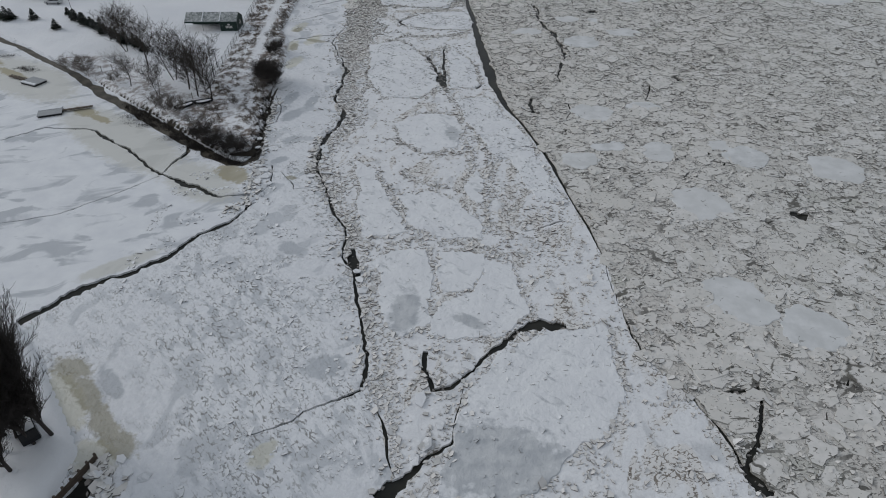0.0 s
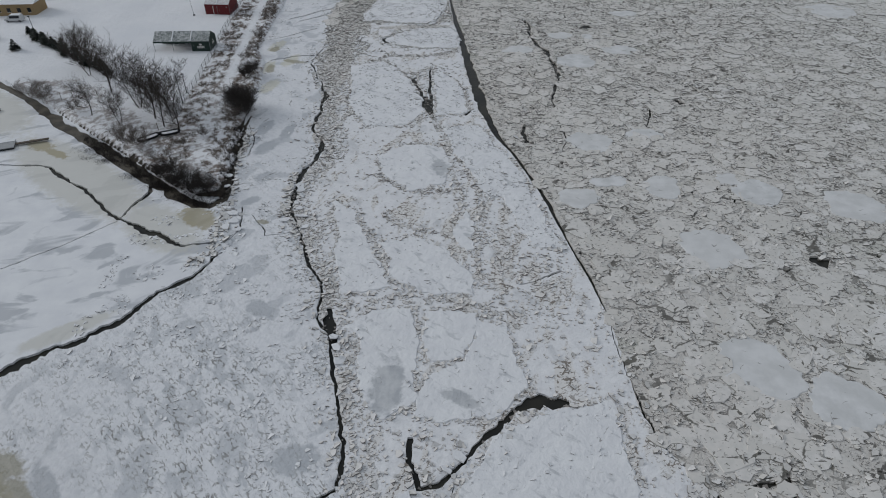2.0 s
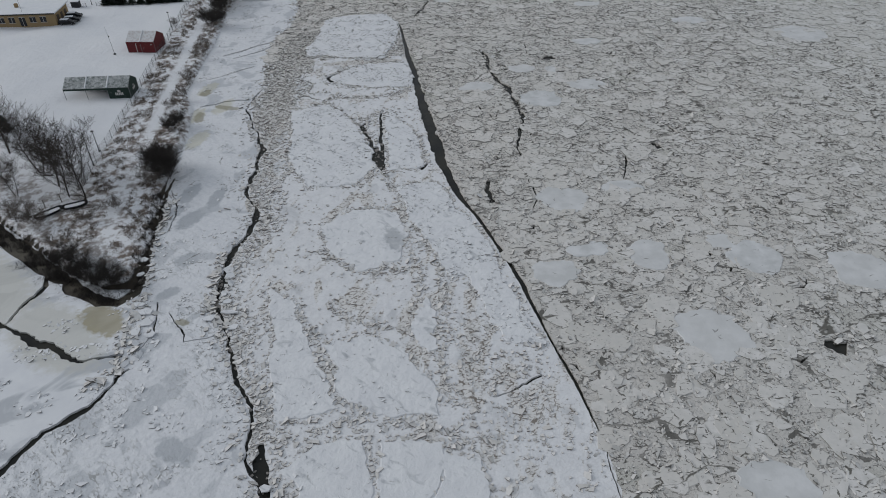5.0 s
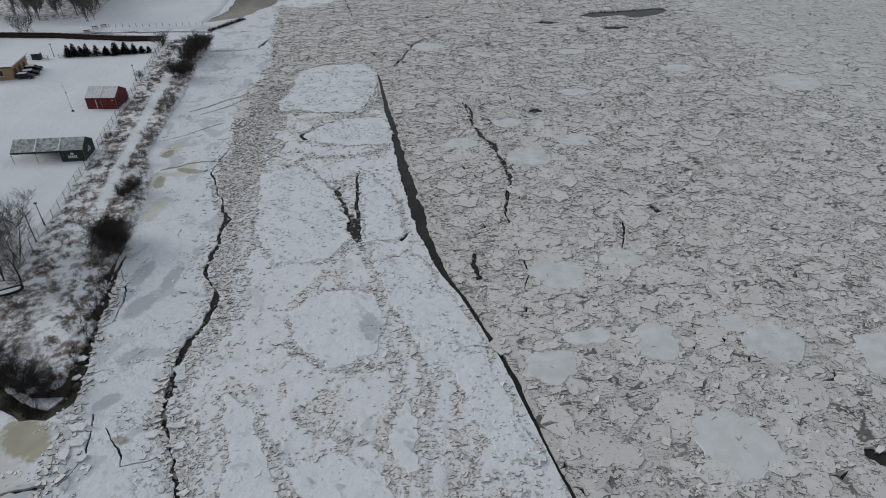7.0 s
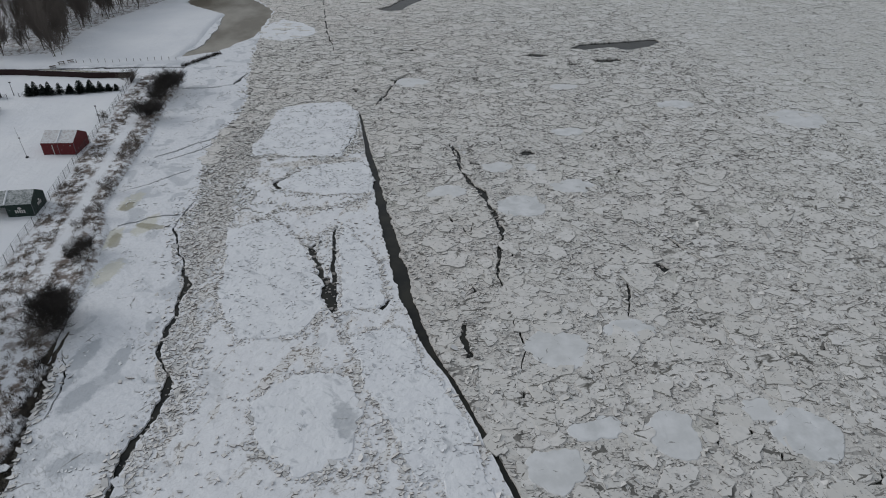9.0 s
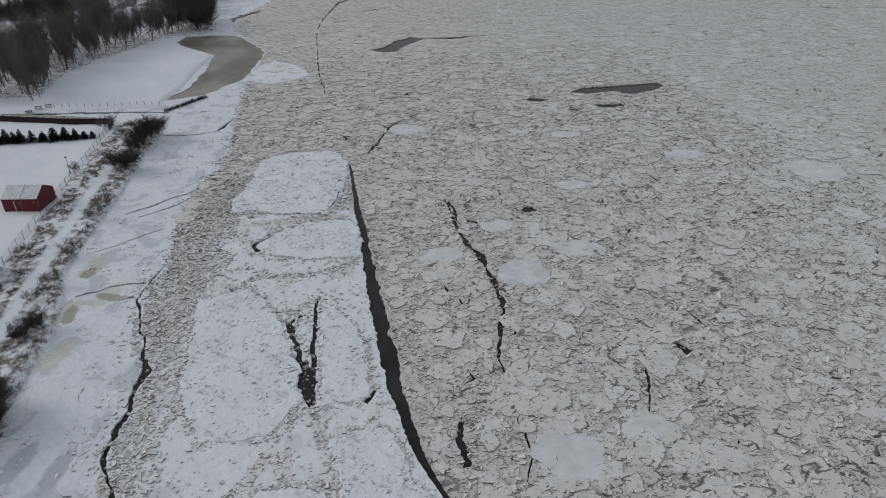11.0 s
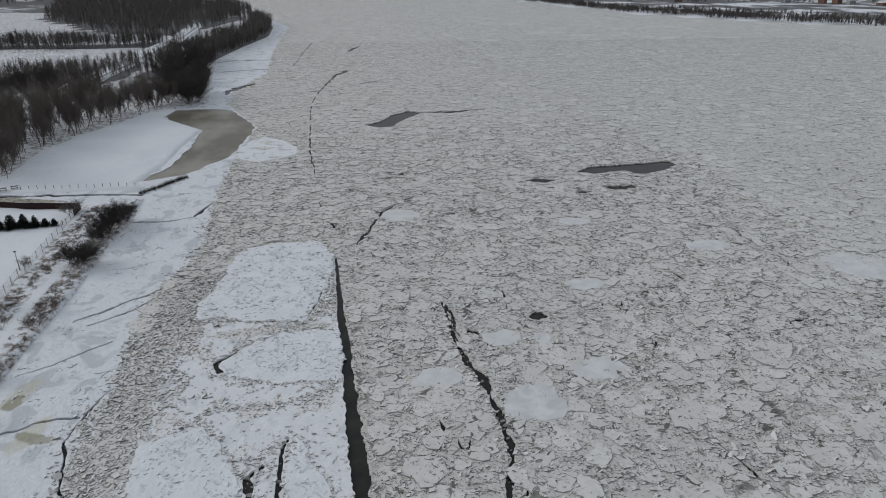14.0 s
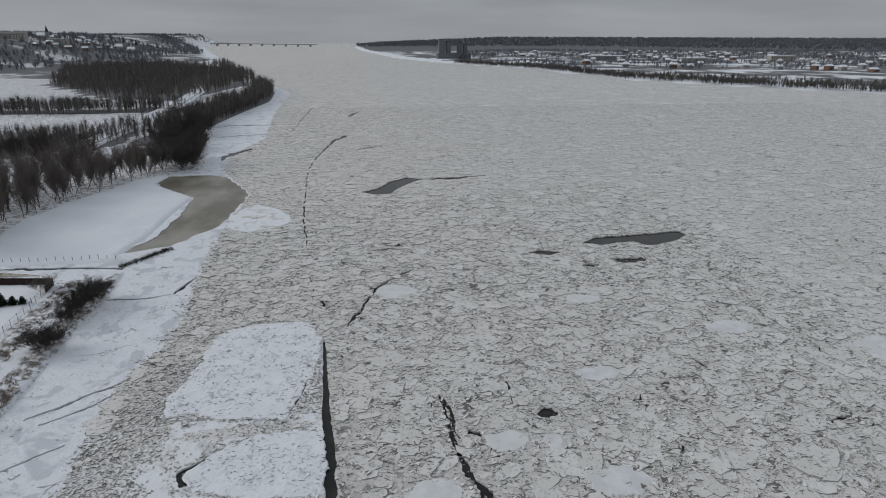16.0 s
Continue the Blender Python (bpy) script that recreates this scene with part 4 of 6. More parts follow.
def plates(name, pts, rad, thick, tilt, sides, material, flat=0.0, rim=None):
    """Thin ragged slabs, each tipped its own way, joined into one mesh."""
    n = len(pts)
    ang = np.sort(rng.uniform(0, 2 * np.pi, (n, 1)) + np.arange(sides) * 2 * np.pi / sides + rng.uniform(-2.4, 2.4, (n, sides)) / sides, 1)
    r = rad[:, None] * rng.uniform(0.58, 1.22, (n, sides))
    lean, el = rng.uniform(0, np.pi, n), rng.uniform(0.5, 1.0, n)
    u, v = r * np.cos(ang), r * np.sin(ang) * el[:, None]
    x = u * np.cos(lean)[:, None] - v * np.sin(lean)[:, None]
    y = u * np.sin(lean)[:, None] + v * np.cos(lean)[:, None]
    # counter-clockwise order is kept by the sorted angles
    sx, sy = rng.normal(0, tilt, n), rng.normal(0, tilt, n)
    base = rng.uniform(0.0, 1.0, n) * thick * 0.8 + flat
    zt = base[:, None] + x * sx[:, None] + y * sy[:, None] + thick[:, None]
    top = np.stack([x + pts[:, :1], y + pts[:, 1:], zt], 2)
    low = np.stack([x * 1.03 + pts[:, :1], y * 1.03 + pts[:, 1:], zt - thick[:, None] * 1.3 - 0.04], 2)
    verts = np.concatenate([top, low], 1).reshape(-1, 3)
    o = (np.arange(n) * 2 * sides)[:, None, None]
    fan = np.array([(0, i, i + 1) for i in range(1, sides - 1)])
    wall = np.array([q for i in range(sides) for q in ((i, i + sides, (i + 1) % sides + sides), (i, (i + 1) % sides + sides, (i + 1) % sides))])
    tris = (o + np.concatenate([fan, wall])[None]).reshape(-1, 3)
    return big_mesh(name, verts, tris, material, rim or EDGE, np.tile(np.concatenate([np.zeros(len(fan)), np.ones(len(wall))]), n))


def scatter(n, x0, x1, y0, y1, med, spread, lo, hi):
    p = np.stack([rng.uniform(x0, x1, n), rng.uniform(y0, y1, n)], 1)
    r = np.clip(med * np.exp(rng.normal(0, spread, n)), lo, hi)
    return p, r


def on_floes(p):
    k = np.full(len(p), -1.0)
    for o, flaky in FLOE_OUTLINES:
        q = np.asarray(o)
        near = np.flatnonzero((p[:, 0] > q[:, 0].min()) & (p[:, 0] < q[:, 0].max()) & (p[:, 1] > q[:, 1].min()) & (p[:, 1] < q[:, 1].max()))
        if len(near):
            near = near[inside(p[near], o)]
            k[near] = flaky
    return k


def lump(p, size, seed):
    return np.array([noise.noise((x / size, y / size, seed)) for x, y in p])


def ridged(p, size, seed):
    return np.abs(lump(p, size, seed) + 0.5 * lump(p, size * 0.45, seed + 5))


def along(line, n, spread):
    q = np.array(line, float)
    seg = np.hypot(*np.diff(q, axis=0).T)
    s = rng.uniform(0, seg.sum(), n)
    cum = np.concatenate([[0], np.cumsum(seg)])
    p = np.stack([np.interp(s, cum, q[:, 0]), np.interp(s, cum, q[:, 1])], 1)
    return p + rng.normal(0, spread, (n, 2))


RIDGES = [[(-9.2, 108.0), (-5.2, 104.0), (-1.5, 102.3), (3.1, 102.4)],
          [(-6.7, 95.5), (-4.4, 92.6), (-0.6, 91.1), (3.5, 90.0), (4.8, 94.9), (5.7, 100.7), (4.2, 107.3)],
          [(-11.9, 95.7), (-9.8, 90.9), (-7.4, 86.5), (-7.6, 83.0), (-5.1, 79.6), (-2.9, 77.5), (0.1, 75.8), (3.6, 74.4), (6.8, 73.6), (9.1, 72.1)],
          [(8.2, 109.7), (8.6, 96.1), (8.1, 90.0), (6.9, 85.8), (7.0, 80.6), (8.6, 77.4)],
          [(-8.7, 72.5), (-7.5, 75.2), (-4.6, 76.3), (-2.8, 75.5), (-1.7, 71.2)],
          [(0.6, 155.6), (2.2, 147.2), (4.3, 140.7), (6.2, 133.6)],
          [(-4.7, 150.3), (-1.2, 154.3), (0.6, 156.4)],
          [(-4.7, 126.6), (-1.2, 129.6), (0.9, 130.5), (1.8, 124.3)],
          [(-18.4, 155.2), (-17.0, 140.6), (-16.6, 131.4), (-18.7, 123.4)],
          [(-15.1, 158.0), (-9.9, 163.8), (-1.2, 163.4), (7.0, 166.1)]]
RUBBLE_FIELD = [(9.3, 94.0), (14.5, 85.4), (20.5, 85.1), (17.7, 69.4), (7.2, 69.9), (6.8, 73.6), (9.7, 77.4)]


def brash():
    # broad flat plates out in the river
    p, r = scatter(11000, -28, 135, 22, 300, 1.15, 0.42, 0.6, 3.2)
    ok = ~inside(p, SHORE_POLY) & ~inside(p, MID_POLY) & clear_of(p, r) & (on_floes(p) < 0)
    p, r = p[ok], r[ok]
    near = np.flatnonzero((p[:, 0] > 24) & (p[:, 0] < 62) & (p[:, 1] > 40) & (p[:, 1] < 125) & (r > 1.0))[:300]
    singles = p[near], r[near]
    p, r = np.delete(p, near, 0), np.delete(r, near)
    a = plates("brash_ice", p, r, np.clip(r * 0.035, 0.02, 0.07) * rng.uniform(0.3, 1.7, len(r)), 0.022, 11, PLATE, 0.0, PALE_EDGE)
    tagged(a, "flat pale ice plates frozen into the river", "brash ice", kind="stuff")
    # small tipped fragments, thickest along the pressure ridges
    p, r = scatter(195000, -28, 120, 22, 345, 0.21, 0.5, 0.08, 0.75)
    pm, rm = scatter(90000, -28, 30, 22, 216, 0.17, 0.45, 0.07, 0.5)
    p, r = np.concatenate([p, pm[inside(pm, MID_POLY)]]), np.concatenate([r, rm[inside(pm, MID_POLY)]])
    mid = inside(p, MID_POLY)
    rd = ridged(p, 9.0, 2.0)
    shore_d = distance(p, SHORE_LINE[:26])
    floe_d = np.min([distance(p, o[::3], True) for o, _ in FLOE_OUTLINES[:15]], axis=0)
    ridge_d = np.min([distance(p, l) for l in RIDGES], axis=0) * (1 + 0.7 * lump(p, 2.5, 6.0))
    soft_ridge = np.exp(-((rd / 0.13) ** 2))
    band = np.clip(1.3 - shore_d / (3.4 + 4 * lump(p, 12.0, 9.0)), 0, 1)
    rim = np.clip(1.25 - floe_d / (1.1 + 1.2 * lump(p, 4.0, 3.0)), 0, 1)
    dense = np.where(mid, np.clip(np.maximum.reduce([np.exp(-((rd / 0.06) ** 2)) * np.where((p[:, 1] > 74) & (p[:, 1] < 165), 0.12, 0.55), np.exp(-((ridge_d / 0.75) ** 2)), np.where(inside(p, RUBBLE_FIELD), 0.3, 0), band, rim * 0.8, np.where(p[:, 1] > 188, 0.7, np.where((p[:, 1] > 150) & (p[:, 0] < -17.5 + 7 * lump(p, 7.0, 21.0)), 0.5, 0.03))]), 0, 0.95), 0.40 + 0.6 * soft_ridge)
    dense = dense * np.clip((345 - p[:, 1]) / 110, 0, 1) ** 0.8
    spill = shore_d < 2.6 * rng.uniform(0, 1, len(p)) ** 2 * (1.2 + 2 * lump(p, 6.0, 12.0))
    ok = (~inside(p, SHORE_POLY) | spill) & clear_of(p, r) & (on_floes(p) < 0) & (rng.uniform(0, 1, len(p)) < dense)
    p, r = p[ok], r[ok]
    mid = (inside(p, MID_POLY) & ~((p[:, 1] > 160) & ((p[:, 0] < -9) | (p[:, 1] > 180)))) | inside(p, SHORE_POLY)
    for pick, mat, rim, label in ((~mid, PLATE, EDGE, "small tipped ice fragments heaped between the plates"), (mid, RUBBLE, RUBBLE_EDGE, "pale snow-dusted ice fragments heaped along pressure ridges")):
        b = plates("brash_fragments", p[pick], r[pick], np.clip(r[pick] * 0.2, 0.025, 0.09), 0.30, 4, mat, 0.02, rim)
        tagged(b, label, "brash ice", kind="stuff")
    p, r = scatter(34000, -62, 420, 290, 640, 1.0, 0.55, 0.4, 4.5)
    far_right, rr = scatter(14000, 118, 330, 60, 300, 0.8, 0.5, 0.3, 3.5)
    p, r = np.concatenate([p, far_right]), np.concatenate([r, rr])
    ok = ~inside(p, SHORE_POLY) & clear_of(p, r)
    p, r = p[ok], r[ok]
    c = plates("brash_ice", p, r, np.clip(r * 0.04, 0.025, 0.08), 0.02, 8, PLATE, 0.0, PALE_EDGE)
    tagged(c, "jumbled broken ice plates frozen together", "brash ice", kind="stuff")
    p, r = scatter(16000, -120, 800, 640, 1900, 3.2, 0.5, 1.2, 10)
    ok = ~inside(p, SHORE_POLY) & ~inside(p, LAND_EAST) & (rng.uniform(0, 1, len(p)) < np.clip((1900 - p[:, 1]) / 1000, 0, 1))
    p, r = p[ok], r[ok]
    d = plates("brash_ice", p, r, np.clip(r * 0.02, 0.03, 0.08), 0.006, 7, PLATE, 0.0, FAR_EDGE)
    tagged(d, "far field of broken ice plates", "brash ice", kind="stuff")
    # thin flakes lying on the large floes and the shore ice
    p, r = scatter(90000, -46, 30, 24, 260, 0.22, 0.45, 0.08, 0.6)
    k = on_floes(p)
    sh = inside(p, SHORE_POLY) & ~inside(p, LAND_SPORT) & ~inside(p, LAND_SOUTH)
    clump = lump(p, 4.0, 4.0)
    odds = rng.uniform(0, 1, len(p))
    for (o, flaky), ob in zip(FLOE_OUTLINES, FLOE_OBJECTS):
        pick = np.flatnonzero((k > 0) & (odds < k * 0.6) & (clump > -0.15))
        pick = pick[inside(p[pick], o)]
        if len(pick):
            e = plates("flake_layer", p[pick] - np.array(ob.location[:2]), r[pick], np.full(len(pick), 0.025), 0.26, 5, FLOE, 0.11)
            e.parent = ob
            tagged(e, "thin ice flakes strewn over the snow", kind="stuff")
    keep = (k < 0) & sh & (clump > 0.1) & (odds < np.where(p[:, 1] < 100, 0.5, 0.2)) & ~((p[:, 0] < -30) & (p[:, 1] < 62))
    keep &= clear_of(p, r)
    p, r = p[keep], r[keep]
    e = plates("ice_flakes", p, r, np.full(len(r), 0.025), 0.26, 5, FLOE, 0.0)
    tagged(e, "thin snow-dusted ice flakes lying on the sheet", "ice flakes", kind="stuff")
    # wet rubble crowding the cracks, some of it afloat in them
    spots, size = [], []
    for line, w in CRACKS[:CRACKS_NAMED]:
        if w in SMOOTH or line[0][1] > 260 or line[0][0] < -34 or max(w) < 0.45:
            continue
        long = sum(math.dist(a, b) for a, b in zip(line, line[1:]))
        m = int(long * 5)
        spots.append(along(line, m, 1.0) * (1, 1) + rng.normal(0, 0.25 * max(w), (m, 2)))
        size.append(np.clip(0.2 * np.exp(rng.normal(0, 0.5, m)), 0.08, 0.6))
    for line, m, wide in (([(-35.4, 126.0), (-34.6, 108.0), (-32.9, 98.5), (-32.2, 92.5), (-32.2, 87.0), (-33.8, 83.6)], 480, 0.7), ([(-23.4, 107.0), (-23.2, 98.0), (-20.6, 92.0), (-18.2, 86.0)], 220, 0.7), ([(-35.6, 37.6), (-34.0, 35.0), (-33.2, 30.0)], 220, 0.9)):
        spots.append(along(line, m, wide))
        size.append(np.clip(0.3 * np.exp(rng.normal(0, 0.5, m)), 0.1, 0.9))
    p, r = np.concatenate(spots), np.concatenate(size)
    dry = free_of(p, OPEN_WATER)
    keep = dry | (rng.uniform(0, 1, len(p)) < 0.4)
    p, r, dry = p[keep], r[keep], dry[keep]
    for pick, z, label in ((dry, 0.03, "broken ice pieces heaped along the cracks"), (~dry, -0.32, "wet ice pieces afloat in the cracks")):
        f = plates("crack_rubble", p[pick], r[pick], np.clip(r[pick] * 0.25, 0.03, 0.1), 0.3 if z > 0 else 0.05, 5, RUBBLE if z > 0 else RUBBLE_EDGE, z, EDGE)
        tagged(f, label, "ice rubble", kind="stuff")
    return singles


SINGLES = brash()


# ---- trees and bushes ----
def limb_mesh(name, segs, sides=3):
    """Tapered limbs from segments (start, end, radius, radius), as one mesh."""
    a, b = np.array([s[0] for s in segs]), np.array([s[1] for s in segs])
    ra, rb = np.array([s[2] for s in segs]), np.array([s[3] for s in segs])
    d = b - a
    d /= np.maximum(np.linalg.norm(d, axis=1), 1e-6)[:, None]
    ref = np.where(np.abs(d[:, 2:]) > 0.9, (1.0, 0.0, 0.0), (0.0, 0.0, 1.0))
    u = np.cross(d, ref)
    u /= np.linalg.norm(u, axis=1)[:, None]
    w = np.cross(d, u)
    ang = np.arange(sides) * 2 * np.pi / sides
    ring = u[:, None] * np.cos(ang)[None, :, None] + w[:, None] * np.sin(ang)[None, :, None]
    v = np.concatenate([a[:, None] + ring * ra[:, None, None], b[:, None] + ring * rb[:, None, None]], 1).reshape(-1, 3)
    o = (np.arange(len(segs)) * 2 * sides)[:, None, None]
    t = np.array([q for i in range(sides) for q in ((i, (i + 1) % sides, (i + 1) % sides + sides), (i, (i + 1) % sides + sides, i + sides))])
    return v, (o + t[None]).reshape(-1, 3)


def grow(seed, height, spread, levels, kids, upward, trunks=1, twig=0.014, girth=0.02):
    """Segments of a bare tree: trunk first, then limbs and twigs. Returns trunk and crown segments."""
    r = random.Random(seed)
    stems, crown = [], []

    def branch(p, d, length, rad, level):
        n = 3 if level < 2 else 2
        for i in range(n):
            nd = (d + Vector((r.uniform(-1, 1), r.uniform(-1, 1), r.uniform(-0.4, 0.8))) * (0.16 + 0.05 * level)).normalized()
            q = p + nd * length / n
            r2 = max(rad * (0.82 if i < n - 1 else 0.6), twig)
            (stems[-1] if level == 0 else crown).append((tuple(p), tuple(q), rad, r2))
            if level < levels:
                for _ in range(kids[level] if i or level else kids[level] // 2):
                    az = r.uniform(0, 2 * math.pi)
                    side = Vector((math.cos(az), math.sin(az), 0))
                    cd = (nd * upward + side * spread + Vector((0, 0, 0.25))).normalized()
                    branch(p.lerp(q, r.uniform(0.4, 1.0)), cd, length * r.uniform(0.45, 0.75), max(r2 * 0.55, twig), level + 1)
            p, d, rad = q, nd, r2

    for k in range(trunks):
        stems.append([])
        az = 6.283 * k / trunks + r.uniform(-0.5, 0.5)
        lean = 0.06 if trunks == 1 else 0.5
        d = Vector((math.cos(az) * lean, math.sin(az) * lean, 1)).normalized()
        branch(Vector((math.cos(az) * 0.12 * (trunks - 1), math.sin(az) * 0.12 * (trunks - 1), -0.2)), d, height * r.uniform(0.6, 0.8), height * girth / math.sqrt(trunks), 0)
    return stems, crown


def bare_tree(seed, height, spread, levels, kids, upward, trunks=1, twig=0.014, girth=0.016, name="tree", label="", category="tree", group="", bark=None):
    tr, cr = grow(seed, height, spread, levels, kids, upward, trunks, twig, girth)
    ob = new(name)
    for key, segs, sides in [("trunk" if trunks < 3 else "stem", q, 6) for q in tr] + [("crown", cr, 3)]:
        v, t = limb_mesh(key, segs, sides)
        big_mesh(key, v, t, bark or BARK).parent = ob
    return tagged(ob, label, category, group)


TWIG = plain("brown_twigs", (0.17, 0.147, 0.13), 0.9, vary=0.4)
DARK_TWIG = plain("dark_wet_twigs", (0.055, 0.048, 0.044), 0.9, vary=0.4)
# twigs of the far woods, distance haze painted into their bluish grey
HAZE_TWIG = plain("haze_grey_twigs", (0.205, 0.216, 0.238), 0.9, vary=0.35, scale=0.02)
WOOD_TWIG = plain("grey_brown_twigs", (0.145, 0.13, 0.122), 0.9, vary=0.4, scale=0.05)
REED = plain("dead_reeds", (0.2, 0.16, 0.125), 0.95, vary=0.5)


def at(x, y, turn=0.0, size=1.0, dz=0.0):
    return Matrix.Translation((x, y, land_z(x, y) + dz)) @ Matrix.Rotation(turn, 4, "Z") @ Matrix.Scale(size, 4)


def plant(proto, spots):
    """Sets a thing at its first spot, and copies of it at the rest: x, y, size."""
    for i, (x, y, s) in enumerate(spots):
        m = at(x, y, rng.uniform(0, 6.28), 1.0)
        ob = proto if i == 0 else copy_thing(proto, m)
        ob.matrix_basis = m @ Matrix.Scale(s, 4)


round_a = bare_tree(1, 6.4, 0.95, 4, (3, 3, 2, 2), 0.75, 1, 0.010, 0.02, label="bare round-crowned tree beside the snowy playing field", group="bank trees")
plant(round_a, [(-68.5, 142.5, 1.55), (-54.9, 129.7, 1.4), (-48.2, 123.4, 1.15), (-68.3, 131.6, 1.0)])
round_b = bare_tree(2, 6.0, 0.9, 4, (3, 2, 2, 2), 0.75, 2, 0.011, 0.018, label="bare twin-stemmed tree beside the snowy playing field", group="bank trees")
plant(round_b, [(-77.0, 151.8, 1.35), (-59.6, 134.6, 1.5), (-52.0, 126.2, 1.45), (-60.6, 126.9, 0.95), (-80.3, 156.5, 1.2), (-52.3, 132.1, 1.3), (-104.0, 262.0, 1.15), (-124.0, 258.5, 1.1), (-127.5, 259.5, 1.2)])
bush_a = bare_tree(3, 3.6, 1.0, 3, (4, 3, 3), 0.8, 7, 0.010, 0.02, "bush", "dense leafless bush at the foot of the snowy bank", "bush", "bank bushes", DARK_TWIG)
plant(bush_a, [(-38.2, 133.5, 1.25), (-37.6, 131.2, 1.05), (-39.0, 135.6, 0.95), (-41.0, 150.2, 0.7), (-40.3, 153.0, 0.6), (-45.8, 214.5, 1.15), (-44.6, 217.0, 1.0), (-46.2, 231.0, 1.1), (-45.0, 235.5, 1.3), (-44.6, 239.5, 1.25), (-46.0, 227.0, 0.9),
               (-42.4, 104.8, 0.8), (-45.4, 107.4, 0.85), (-39.6, 103.0, 0.8), (-37.2, 102.6, 0.7)])
bush_b = bare_tree(4, 3.0, 0.9, 3, (3, 3, 2), 0.8, 5, 0.009, 0.02, "bush", "thin brown leafless bush standing in snow", "bush", "bank bushes", TWIG)
plant(bush_b, [(-55.8, 119.0, 1.0), (-53.5, 117.8, 0.85), (-58.8, 121.5, 0.8), (-47.5, 106.0 + 5.5, 0.9), (-81.0, 139.0, 1.05), (-86.0, 142.5, 1.2), (-72.5, 133.5, 0.7), (-39.2, 128.5, 0.9), (-42.5, 165.0, 0.7),
               (-43.2, 175.0, 0.8), (-43.8, 190.0, 0.8), (-44.2, 196.0, 0.7), (-52.0, 176.0, 0.45), (-56.0, 215.5, 0.6), (-58.0, 245.0, 1.1), (-43.0, 122.0, 0.6), (-46.0, 118.0, 0.5), (-43.5, 160.0, 0.6)])
poplar = bare_tree(5, 15.5, 0.36, 4, (8, 6, 3, 2), 1.1, 1, 0.024, 0.022, "poplar", "tall leafless poplar with upright dark branches", "poplar", "poplars by the shore", DARK_TWIG)
plant(poplar, [(-41.6, 40.9, 0.66), (-42.9, 39.8, 0.56), (-43.7, 36.6, 0.59), (-45.2, 40.6, 0.63), (-45.9, 38.9, 0.59), (-46.6, 40.9, 0.66), (-47.8, 38.9, 0.63), (-48.8, 41.7, 0.66)])


# saplings and poplars on the far shore of the beach
def belt():
    slim = [bare_tree(20 + k, 13.0, 0.34, 3, (6, 3, 2), 1.0, 1 + k // 2, 0.02, 0.012, "sapling_tree", "slender leafless tree in a shore thicket", "tree", "shore thicket", TWIG) for k in range(3)]
    wide = [bare_tree(30 + k, 9.5, 0.8, 3, (5, 4, 3), 0.8, 1 + 2 * k, 0.018, 0.016, "tree", "dark leafless broad tree in a riverside wood", "tree", "riverside wood", BARK) for k in range(2)]
    spots = [[] for _ in range(5)]
    edge = [(-84.0, 268.0), (-89.0, 285.0), (-92.0, 309.0), (-88.0, 330.0), (-80.0, 350.0), (-73.0, 370.0), (-66.0, 384.0)]
    q = np.array(edge)
    for i in range(140):
        y = rng.uniform(277, 388)
        x = np.interp(y, q[:, 1], q[:, 0]) - abs(rng.normal(0, 20)) - 0.5
        spots[i % 3].append((x, y, rng.uniform(0.45, 1.1)))
    for i in range(80):
        y = rng.uniform(386, 560)
        x = np.interp(y, (386, 434, 546, 611), (-53, -60, -77, -70)) - abs(rng.normal(0, 10)) - 1
        spots[3 + i % 2].append((x, y, rng.uniform(0.6, 1.15)))
    for i in range(16):
        spots[3 + i % 2].append((rng.uniform(-155, -105), rng.uniform(398, 425), rng.uniform(0.7, 1.1)))
    for proto, s in zip(slim + wide, spots):
        plant(proto, s)


belt()


def wood(name, pts, heights, material, blades=34, wide=0.22, label="", reach=0.38):
    """Many far bare trees, each a sheaf of thin upright limbs, joined."""
    n = len(pts)
    base = np.array([land_z(x, y) for x, y in pts])
    az, out = rng.uniform(0, 2 * np.pi, (n, blades)), rng.uniform(0.05, reach, (n, blades))
    h = heights[:, None]
    z0 = h * rng.uniform(0.15, 0.7, (n, blades))
    z1 = np.minimum(z0 + h * rng.uniform(0.15, 0.4, (n, blades)), h * rng.uniform(0.85, 1.05, (n, blades)))
    r0, r1 = out * h * 0.25, out * h * rng.uniform(0.7, 1.1, (n, blades))
    c, s = np.cos(az), np.sin(az)
    w = wide * rng.uniform(0.5, 1.3, (n, blades)) * (h / 14)
    px, py, pz = pts[:, :1], pts[:, 1:], base[:, None]
    a = np.stack([px + c * r0 - s * w, py + s * r0 + c * w, pz + z0], 2)
    b = np.stack([px + c * r0 + s * w, py + s * r0 - c * w, pz + z0], 2)
    e = np.stack([px + c * r1, py + s * r1, pz + z1], 2)
    trunk0 = np.stack([px - h * 0.012, py, pz - 0.3], 2)
    trunk1 = np.stack([px + h * 0.012, py, pz - 0.3], 2)
    trunk2 = np.stack([px, py, pz + h], 2)
    v = np.concatenate([np.stack([a, b, e], 2).reshape(-1, 3), np.stack([trunk0, trunk1, trunk2], 2).reshape(-1, 3)])
    ob = big_mesh(name, v, np.arange(len(v)).reshape(-1, 3), material)
    return tagged(ob, label or "far leafless winter woodland", "wood", kind="stuff")


def within(poly, n):
    q = np.array(poly, float)
    p = rng.uniform(q.min(0), q.max(0), (n * 3, 2))
    return p[inside(p, poly)][:n]


def on_land(p, lo=0.3):
    return p[np.array([land_z(x, y) > lo for x, y in p])]


